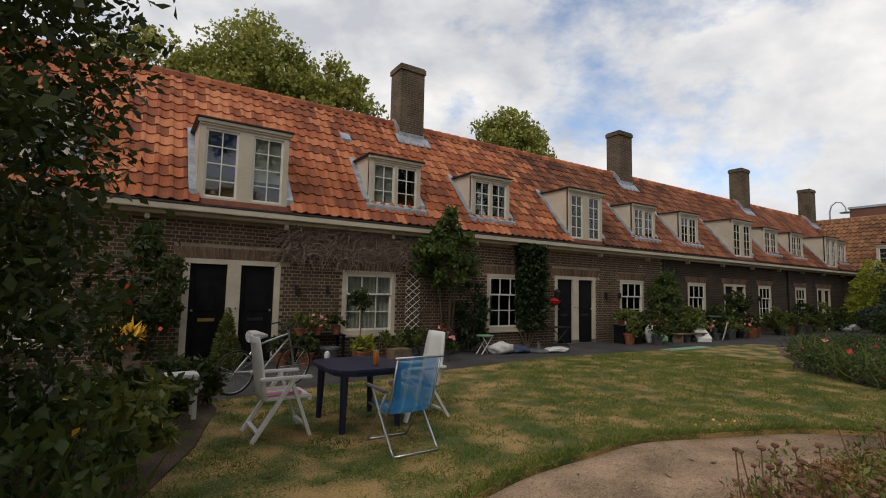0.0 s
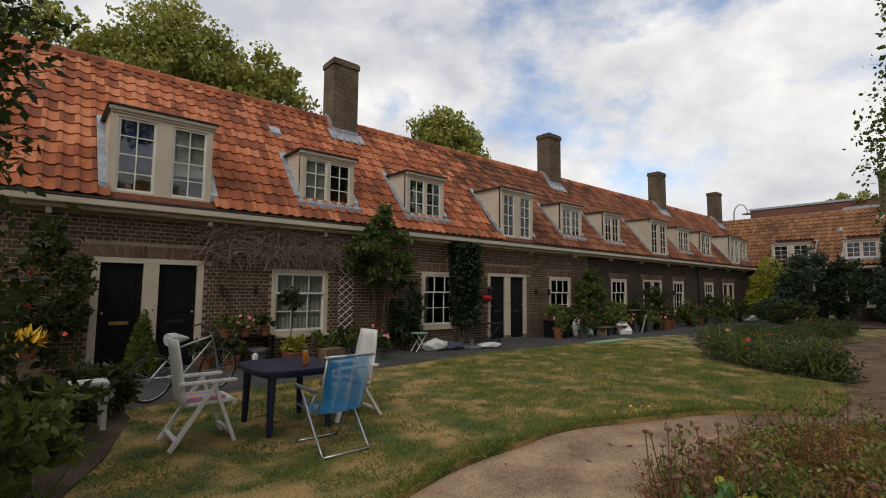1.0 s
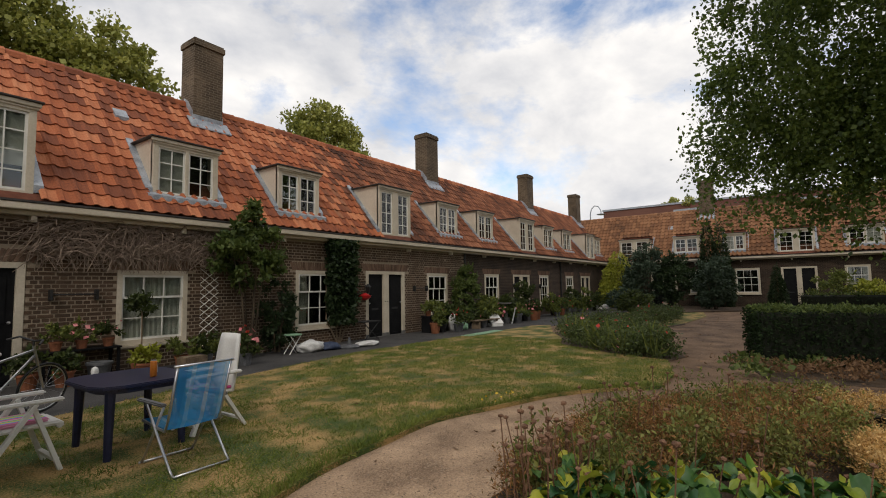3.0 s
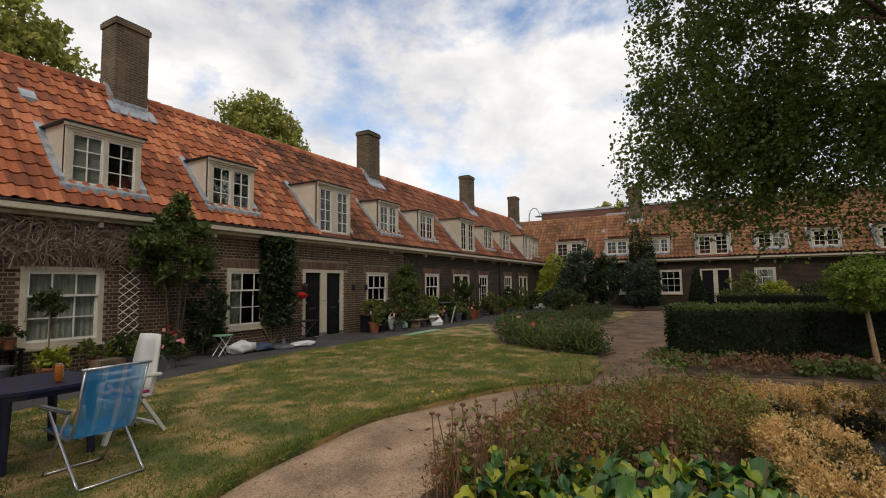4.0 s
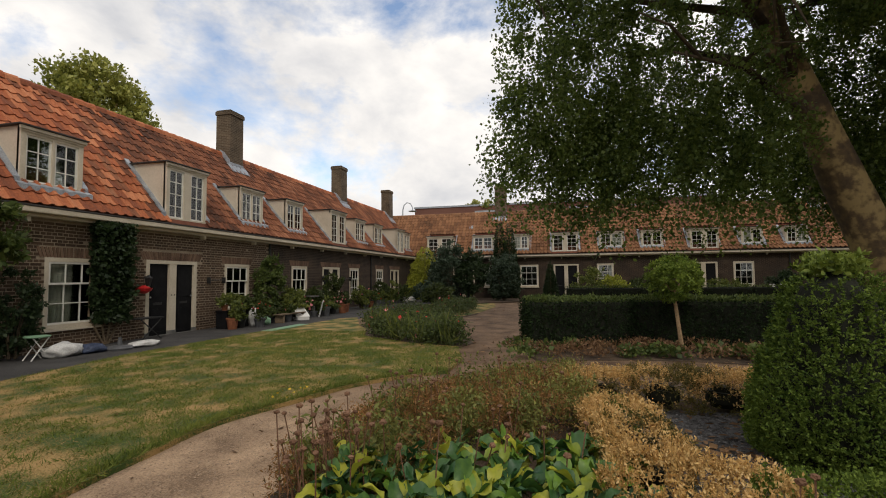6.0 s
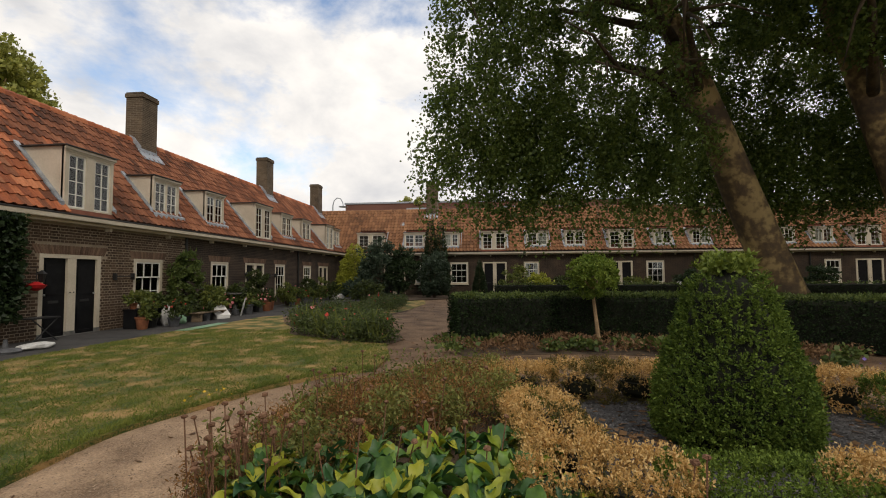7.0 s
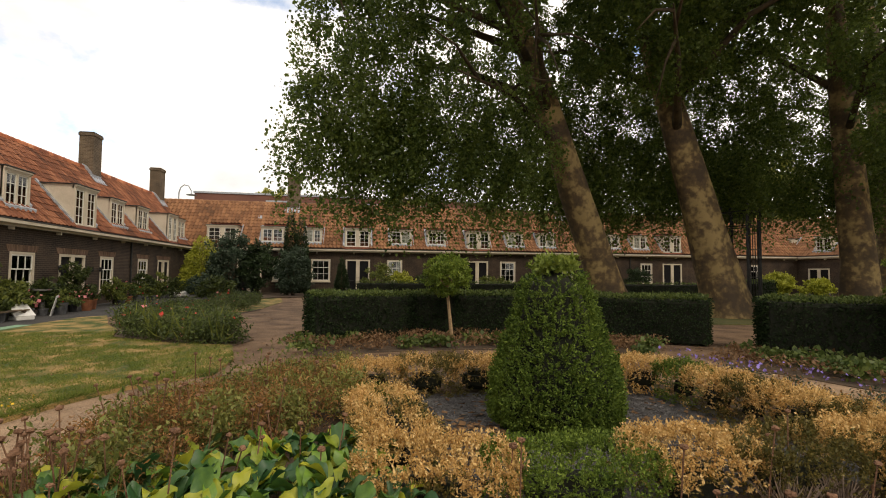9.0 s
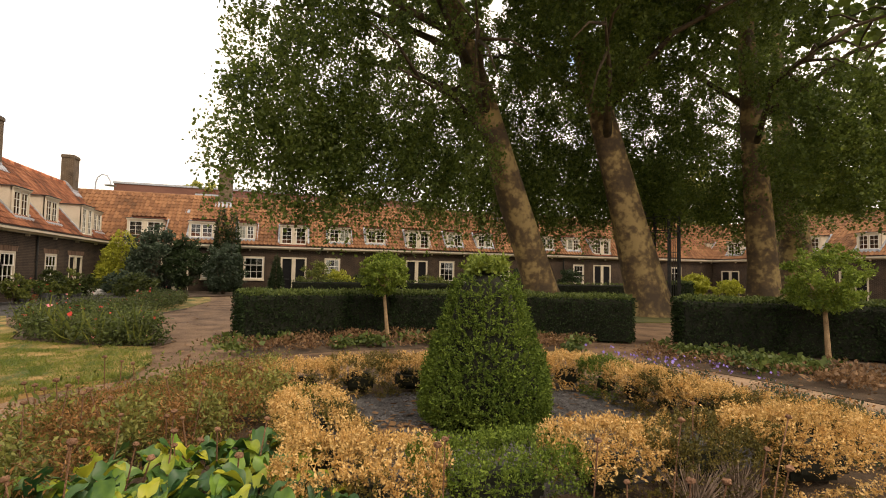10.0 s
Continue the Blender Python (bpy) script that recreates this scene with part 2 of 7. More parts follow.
HOSTA_LEAF = mat("hosta_leaf", (0.022, 0.08, 0.028), (0.18, 0.31, 0.038), 0.45, 1.8, 25, 0.1, island=0.9, spec=0.45, through_light=0.2, stain=(0.05, 0.125, 0.03), contrast=1.1)
HOSTA_YELLOW = mat("yellowing_hosta_leaf", (0.16, 0.26, 0.03), (0.56, 0.52, 0.055), 0.45, 1.8, 25, 0.1, island=0.7, spec=0.45, through_light=0.3)
SEED_HEAD = mat("seed_head", (0.11, 0.054, 0.03), (0.28, 0.15, 0.088), 0.9, 20, 90, 0.6, each=0.3)
RED_PETAL = mat("red_petal", (0.45, 0.02, 0.015), (0.75, 0.10, 0.06), 0.6, 9, 60, 0)
PINK_PETAL = mat("pink_petal", (0.55, 0.13, 0.16), (0.8, 0.32, 0.3), 0.6, 9, 60, 0)
YELLOW_PETAL = mat("yellow_petal", (0.65, 0.36, 0.02), (0.8, 0.55, 0.05), 0.6, 9, 60, 0)
VIOLET_PETAL = mat("violet_petal", (0.16, 0.11, 0.4), (0.3, 0.22, 0.6), 0.6, 9, 60, 0)
PLASTIC_WHITE = mat("white_plastic", (0.66, 0.64, 0.60), (0.80, 0.79, 0.75), 0.38, 3, 50, 0.04)
PLASTIC_NAVY = mat("navy_plastic", (0.012, 0.014, 0.04), (0.026, 0.03, 0.07), 0.35, 3, 50, 0.05)
STEEL = mat("bright_steel", (0.45, 0.45, 0.46), (0.62, 0.62, 0.63), 0.28, 8, 60, 0.05, metal=0.9)
BLACK_METAL = mat("black_metal", (0.012, 0.012, 0.012), (0.03, 0.03, 0.03), 0.45)
TERRACOTTA = mat("terracotta", (0.16, 0.055, 0.025), (0.32, 0.12, 0.055), 0.85, 6, 60, 0.2)
GREY_POT = mat("grey_pot", (0.06, 0.062, 0.065), (0.15, 0.15, 0.155), 0.6, 6, 60, 0.15)
RUBBER = mat("black_rubber", (0.01, 0.01, 0.01), (0.025, 0.025, 0.025), 0.7)
BRASS = mat("brass", (0.42, 0.28, 0.09), (0.6, 0.43, 0.18), 0.35, 8, 60, 0.05, metal=0.8)
ORANGE_CAN = mat("orange_can", (0.55, 0.16, 0.02), (0.7, 0.24, 0.04), 0.3, 8, 60, 0.02, metal=0.2)
SACK = mat("white_sack", (0.45, 0.44, 0.42), (0.72, 0.71, 0.68), 0.7, 8, 40, 0.4)
BLUE_SACK = mat("dark_blue_sack", (0.02, 0.03, 0.06), (0.06, 0.08, 0.14), 0.6, 8, 40, 0.4)
BROWN_BLOCK = mat("brown_cladding", (0.13, 0.055, 0.04), (0.19, 0.085, 0.06), 0.85, 0.3, 12, 0.1)
RED_PLASTIC = mat("red_plastic", (0.45, 0.01, 0.012), (0.6, 0.03, 0.03), 0.4)
BLUE_PLASTIC = mat("blue_plastic", (0.02, 0.06, 0.22), (0.04, 0.12, 0.35), 0.4)
SOLAR_GREEN = mat("green_paint", (0.16, 0.30, 0.18), (0.26, 0.42, 0.27), 0.6)

SLATE_CHIP = mat("slate_chip", (0.025, 0.024, 0.025), (0.19, 0.183, 0.183), 0.6, 6, 60, 0, island=0.8)
# ---- mesh helpers ----
RNG = np.random.default_rng(7)
X_FAR, Y_ROW = 30.4, 13.3


def put(name, mesh, material, parent=None, label=""):
    ob = new(name, mesh)
    if material is not None and not mesh.materials:
        mesh.materials.append(material)
    if parent is not None:
        ob.parent = parent
    if label:
        ob["label"] = label
    return ob


def part(name, bm, material, parent, label="", smooth=False):
    """Links a bmesh as one mesh object under a thing or under a part."""
    me = bpy.data.meshes.new(name)
    bm.normal_update()
    bm.to_mesh(me)
    bm.free()
    if smooth:
        me.shade_smooth()
    return put(name, me, material, parent, label)


def thing(name, m=None, label="", category="", group="", kind=""):
    ob = new(name)
    if m is not None:
        ob.matrix_world = m
    return tagged(ob, label, category, group, kind)


def raw(name, verts, faces, material, parent=None, label="", smooth=False):
    me = bpy.data.meshes.new(name)
    me.from_pydata(verts, [], faces)
    if smooth:
        me.shade_smooth()
    return put(name, me, material, parent, label)


def box(bm, x0, x1, y0, y1, z0, z1, bevel=0.0):
    m = Matrix.Translation(((x0 + x1) / 2, (y0 + y1) / 2, (z0 + z1) / 2)) @ Matrix.Diagonal((x1 - x0, y1 - y0, z1 - z0, 1))
    made = bmesh.ops.create_cube(bm, size=1, matrix=m)["verts"]
    if bevel:
        edges = list({e for v in made for e in v.link_edges})
        bmesh.ops.bevel(bm, geom=edges, offset=bevel, segments=2, affect="EDGES")
    return bm


def bar(bm, a, b, w, d=None, round_segments=0, r2=None):
    """A straight bar from a to b, square (w by d) or round (radius w)."""
    a, b = Vector(a), Vector(b)
    way = b - a
    m = Matrix.Translation((a + b) / 2) @ way.to_track_quat("Z", "Y").to_matrix().to_4x4()
    if round_segments:
        bmesh.ops.create_cone(bm, cap_ends=True, segments=round_segments, radius1=w, radius2=w if r2 is None else r2, depth=way.length, matrix=m)
    else:
        bmesh.ops.create_cube(bm, size=1, matrix=m @ Matrix.Diagonal((w, d or w, way.length, 1)))
    return bm


def tube(bm, points, radii, segments=8, rough=0.0, seed=0):
    """A tapered tube through points, with an uneven skin if rough."""
    pts = [Vector(p) for p in points]
    rings = []
    side = None
    for i, p in enumerate(pts):
        way = (pts[min(i + 1, len(pts) - 1)] - pts[max(i - 1, 0)]).normalized()
        if side is None:
            side = way.orthogonal().normalized()
        side = (side - way * side.dot(way)).normalized()
        other = way.cross(side)
        ring = []
        for k in range(segments):
            a = 2 * math.pi * k / segments
            d = side * math.cos(a) + other * math.sin(a)
            r = radii[i]
            if rough:
                r *= 1 + rough * noise.noise(Vector((d.x * 1.3 + seed, d.y * 1.3, p.z * 0.7 + i * 0.1)))
            ring.append(bm.verts.new(p + d * r))
        rings.append(ring)
    for r0, r1 in zip(rings, rings[1:]):
        for k in range(segments):
            bm.faces.new((r0[k], r0[(k + 1) % segments], r1[(k + 1) % segments], r1[k]))
    bm.faces.new(rings[0][::-1])
    bm.faces.new(rings[-1])
    return bm


def lathe(bm, profile, segments=16, at=(0, 0, 0)):
    rings = [[bm.verts.new((at[0] + r * math.cos(2 * math.pi * k / segments), at[1] + r * math.sin(2 * math.pi * k / segments), at[2] + z)) for k in range(segments)] for r, z in profile]
    for r0, r1 in zip(rings, rings[1:]):
        for k in range(segments):
            bm.faces.new((r0[k], r0[(k + 1) % segments], r1[(k + 1) % segments], r1[k]))
    bm.faces.new(rings[0][::-1])
    bm.faces.new(rings[-1])
    return bm


def slab(name, outline, z0, z1, material, parent=None, label="", rough=0.0):
    """A flat piece of ground with an upright edge."""
    bm = bmesh.new()
    top = [bm.verts.new((x, y, z1)) for x, y in outline]
    f = bm.faces.new(top)
    if f.normal.z < 0:
        f.normal_flip()
    ext = bmesh.ops.extrude_face_region(bm, geom=[f])
    for v in ext["geom"]:
        if isinstance(v, bmesh.types.BMVert):
            v.co.z = z0
    bmesh.ops.recalc_face_normals(bm, faces=bm.faces)
    bmesh.ops.triangulate(bm, faces=bm.faces)
    return part(name, bm, material, parent, label)


# ---- ground ----
def ring_point(r, a, wob=0.0):
    rr = r + wob * noise.noise(Vector((math.cos(a) * 4, math.sin(a) * 4, r)))
    return (1.75 + rr * math.cos(a), 1.8 + rr * math.sin(a))


tagged(raw("ground", [(-400, -400, -0.14), (600, -400, -0.14), (600, 400, -0.14), (-400, 400, -0.14)], [(0, 1, 2, 3)], MEADOW), "flat grassy ground reaching to the horizon", "ground", kind="structure")
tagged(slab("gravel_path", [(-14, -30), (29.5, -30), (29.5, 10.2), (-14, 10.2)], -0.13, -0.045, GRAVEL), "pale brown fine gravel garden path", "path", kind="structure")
tagged(slab("paved_walk", [(-14, 10.21), (29.5, 10.21), (29.5, 13.32), (-14, 13.32)], -0.13, -0.04, ASPHALT), "dark grey asphalt walk along the houses", "pavement", kind="structure")
lawn_edge = [ring_point(4.75, radians(a), 0.1) for a in range(42, 130, 2)]
lawn_outline = [(-6.5, 9.6), (-0.5, 10.15), (1.84, 10.6), (5.6, 11.15), (10.2, 10.95), (13.6, 10.75), (14.2, 10.3), (11.6, 9.1), (10.4, 8.35), (9.1, 7.9), (8.1, 6.4), (7.7, 5.3), (6.3, 4.95)] + lawn_edge + [(-3.2, 6.1), (-6.5, 6.4)]
tagged(slab("lawn", lawn_outline, -0.12, 0.0, LAWN), "dry patchy green and straw lawn", "lawn", kind="structure")
tagged(slab("far_lawn", [(13.2, 7.2), (16.8, 6.5), (21, 6.3), (28, 7.4), (28.2, 9.8), (16.6, 10.3), (14.4, 9.2)], -0.12, -0.03, LAWN), "yellowed lawn strip beyond the rose bed", "lawn", kind="structure")
tagged(slab("lawn_beyond_hedge", [(10.2, 3.6), (22, 4.4), (28.4, 5.0), (28.4, -26), (3, -26), (3.4, -9.5), (9.6, -9.8), (11.2, -3)], -0.12, -0.015, MEADOW), "green lawn behind the hedges", "lawn", kind="structure")
tagged(slab("round_bed", [ring_point(3.3, radians(a), 0.25) for a in range(0, 360, 6)], -0.12, 0.01, SOIL), "round planted bed of dark soil", "flower bed", kind="structure")
tagged(slab("slate_square", [(1.0, -0.35), (3.6, -0.35), (3.6, 2.8), (1.0, 2.8)], -0.05, 0.02, SLATE), "grey slate chips round the clipped cone", "gravel", kind="structure")
rose_outline = [(7.75, 5.35), (8.0, 6.3), (9.1, 7.9), (10.4, 8.4), (11.6, 9.15), (14.6, 9.3), (18.6, 8.1), (19.5, 7.0), (16.6, 6.4), (13.4, 7.0), (10.5, 5.9), (8.6, 5.1)]
tagged(slab("rose_bed", rose_outline, -0.12, -0.032, SOIL), "soil bed planted with roses and perennials", "flower bed", kind="structure")
hedge_bed = [ring_point(5.15, radians(a), 0.15) for a in range(-42, 26, 4)] + [ring_point(8.2, radians(a)) for a in range(20, -44, -4)]
tagged(slab("hedge_bed", hedge_bed, -0.12, -0.036, SOIL), "leaf-strewn soil bed before the hedge", "flower bed", kind="structure")
hedge_bed2 = [ring_point(5.1, radians(a), 0.15) for a in range(-110, -50, 4)] + [ring_point(8.4, radians(a)) for a in range(-56, -112, -4)]
tagged(slab("hedge_bed_2", hedge_bed2, -0.12, -0.034, SOIL), "soil bed with low green ground cover", "flower bed", kind="structure")
tagged(slab("border_bed", [(-7, 5.0), (-2.7, 5.7), (-1.9, 6.9), (-1.3, 8.3), (-0.95, 9.6), (-1.0, 10.6), (-7, 10.6)], -0.12, 0.014, SOIL), "dark soil border with mixed shrubs", "flower bed", kind="structure")
tagged(slab("front_garden", [(24.5, 9.9), (29.6, 9.9), (29.6, 3.8), (26.8, 4.0), (25.2, 5.6), (23.2, 8)], -0.12, 0.016, SOIL), "soil bed before the cross wing", "flower bed", kind="structure")


# ---- the terraces ----
EAVE_V, EAVE_Z, RIDGE_V = -0.2, 2.86, 2.6


class Row:
    """One terrace, in its own frame: u along the front, v into the house, z up."""

    def __init__(self, name, m, u0, u1, ridge_z, label):
        self.root = thing(name, m, label, "house")
        self.u0, self.u1, self.ridge_z = u0, u1, ridge_z

    def roof_z(self, v):
        return EAVE_Z + (v - EAVE_V) * (self.ridge_z - EAVE_Z) / (RIDGE_V - EAVE_V)

    def roof_v(self, z):
        return EAVE_V + (z - EAVE_Z) * (RIDGE_V - EAVE_V) / (self.ridge_z - EAVE_Z)


def wall_boxes(bm, u0, u1, z0, z1, holes, v0=0.0, v1=0.3):
    cuts = sorted({u0, u1, *[min(max(h[i], u0), u1) for h in holes for i in (0, 1)]})
    for a, b in zip(cuts, cuts[1:]):
        mid = (a + b) / 2
        z = z0
        for _, _, h0, h1 in sorted((h for h in holes if h[0] < mid < h[1]), key=lambda h: h[2]):
            if h0 > z:
                box(bm, a, b, v0, v1, z, h0)
            z = max(z, h1)
        if z < z1:
            box(bm, a, b, v0, v1, z, z1)
    bmesh.ops.remove_doubles(bm, verts=bm.verts, dist=1e-4)


def glazing(parent, u0, u1, z0, z1, v, cols, rows, material, w=0.022, d=0.03):
    """A sash: its rim and glazing bars, one pane behind."""
    bm = bmesh.new()
    rim = 0.04
    box(bm, u0, u1, v, v + d, z0, z0 + rim)
    box(bm, u0, u1, v, v + d, z1 - rim, z1)
    box(bm, u0, u0 + rim, v, v + d, z0 + rim, z1 - rim)
    box(bm, u1 - rim, u1, v, v + d, z0 + rim, z1 - rim)
    for i in range(1, cols):
        c = u0 + (u1 - u0) * i / cols
        box(bm, c - w / 2, c + w / 2, v + 0.002, v + d - 0.004, z0 + rim, z1 - rim)
    for i in range(1, rows):
        c = z0 + (z1 - z0) * i / rows
        box(bm, u0 + rim, u1 - rim, v + 0.004, v + d - 0.006, c - w / 2, c + w / 2)
    part("sash", bm, material, parent)
    bm = bmesh.new()
    box(bm, u0 + 0.02, u1 - 0.02, v + d * 0.4, v + d * 0.4 + 0.005, z0 + 0.02, z1 - 0.02)
    part("pane", bm, GLASS, parent, "clear window glass").visible_shadow = False


def ground_window(row, u0, u1, z0, z1, curtain=1):
    win = part("window", frame_bm(u0, u1, z0, z1, 0.085, -0.012, 0.10), CREAM, row.root, "sash window in a cream frame")
    mid = z0 + (z1 - z0) * 0.62
    glazing(win, u0 + 0.085, u1 - 0.085, mid, z1 - 0.085, 0.0, 3, 1, WHITE)
    glazing(win, u0 + 0.085, u1 - 0.085, z0 + 0.085, mid + 0.04, 0.035, 3, 2, WHITE)
    bm = bmesh.new()
    box(bm, u0 - 0.03, u1 + 0.03, -0.07, 0.1, z0 - 0.05, z0 - 0.003, 0.008)
    part("sill", bm, CREAM, win)
    if curtain:
        n, top = 40, z1 - 0.02 if curtain == 2 else z0 + (z1 - z0) * 0.42
        spans = [(u0 + 0.06, u1 - 0.06, z0 + 0.05, top)] if curtain == 2 else [(u0 + 0.06, u1 - 0.06, z0 + 0.05, top), (u0 + 0.06, u0 + 0.3, top, z1 - 0.05), (u1 - 0.3, u1 - 0.06, top, z1 - 0.05)]
        verts, faces = [], []
        for a, b, c, d in spans:
            base = len(verts)
            for i in range(n + 1):
                u = a + (b - a) * i / n
                v = 0.085 + 0.01 * math.sin(i * 1.9)
                verts += [(u, v, c), (u, v, d)]
            faces += [(base + 2 * i, base + 2 * i + 2, base + 2 * i + 3, base + 2 * i + 1) for i in range(n)]
        raw("curtain", verts, faces, CURTAIN, win, "white net curtain")
    return win


def frame_bm(u0, u1, z0, z1, w, v0, v1):
    bm = bmesh.new()
    box(bm, u0, u1, v0, v1, z0, z0 + w)
    box(bm, u0, u1, v0, v1, z1 - w, z1)
    box(bm, u0, u0 + w, v0, v1, z0 + w, z1 - w)
    box(bm, u1 - w, u1, v0, v1, z0 + w, z1 - w)
    return bm


def lintel(row, u0, u1, z):
    """A flat arch of upright bricks, slightly fanned."""
    bm = bmesh.new()
    n = max(4, int((u1 - u0 + 0.2) / 0.066))
    for i in range(n):
        c = u0 - 0.1 + (u1 - u0 + 0.2) * (i + 0.5) / n
        lean = (c - (u0 + u1) / 2) * 0.12
        bar(bm, (c, -0.002, z + 0.01), (c + lean, -0.002, z + 0.21), 0.03, 0.05)
    part("flat_arch", bm, BRICK_LINTEL, row.root, "flat arch of reddish bricks on edge")["kind"] = "stuff"


def door_pair(row, u0, u1, z1, base=-0.06):
    w, m = 0.11, 0.24
    bm = bmesh.new()
    box(bm, u0, u1, -0.015, 0.12, z1 - 0.09, z1)
    mid = (u0 + u1) / 2
    for a, b in ((u0, u0 + w), (u1 - w, u1), (mid - m / 2, mid + m / 2)):
        box(bm, a, b, -0.013, 0.12, base + 0.12, z1 - 0.091, 0.004)
    fr = part("door_frame", bm, CREAM, row.root, "cream painted frame of a double doorway")
    bm = bmesh.new()
    for a, b in ((u0, u0 + w), (u1 - w, u1), (mid - m / 2, mid + m / 2)):
        box(bm, a - 0.008, b + 0.008, -0.022, 0.1, base - 0.06, base + 0.119, 0.006)
        part("plinth_block", bm, STONE, fr, "grey stone plinth block")
        bm = bmesh.new()
    for dx in (-0.05, 0.05):
        bmesh.ops.create_uvsphere(bm, u_segments=10, v_segments=6, radius=0.016, matrix=Matrix.Translation((mid + dx, -0.025, 0.98)))
        part("bell_knob", bm, BLACK_METAL, fr)
        bm = bmesh.new()
    bm.free()
    for a, b, hinge in ((u0 + w, mid - m / 2, 0), (mid + m / 2, u1 - w, 1)):
        bm = bmesh.new()
        box(bm, a + 0.004, b - 0.004, 0.05, 0.095, base + 0.03, z1 - 0.095)
        box(bm, a + 0.10, b - 0.10, 0.04, 0.052, base + 0.20, base + 0.70, 0.006)
        box(bm, a + 0.10, b - 0.10, 0.04, 0.052, base + 0.98, z1 - 0.22, 0.006)
        box(bm, a + 0.06, b - 0.06, 0.03, 0.052, base + 0.04, base + 0.12, 0.008)
        d = part("door", bm, BLACK_PAINT, row.root, "black panelled front door, closed")
        bm = bmesh.new()
        c = (a + b) / 2
        box(bm, c - 0.14, c + 0.14, 0.036, 0.051, base + 0.80, base + 0.86, 0.004)
        part("letter_slot", bm, BRASS if u0 == -1.09 and not hinge else BLACK_METAL, d, "brass letter slot" if u0 == -1.09 and not hinge else "dark letter slot")
        bm = bmesh.new()
        k = b - 0.06 if hinge else a + 0.06
        bmesh.ops.create_uvsphere(bm, u_segments=10, v_segments=6, radius=0.024, matrix=Matrix.Translation((k, 0.015, base + 1.0)))
        bar(bm, (k, 0.02, base + 1.0), (k, 0.05, base + 1.0), 0.01, round_segments=8)
        part("door_knob", bm, STEEL, d, "small metal knob")
        bm = bmesh.new()
        box(bm, a + 0.002, b - 0.002, -0.03, 0.12, base - 0.07, base + 0.028, 0.008)
        part("threshold", bm, STONE, d, "grey stone threshold")


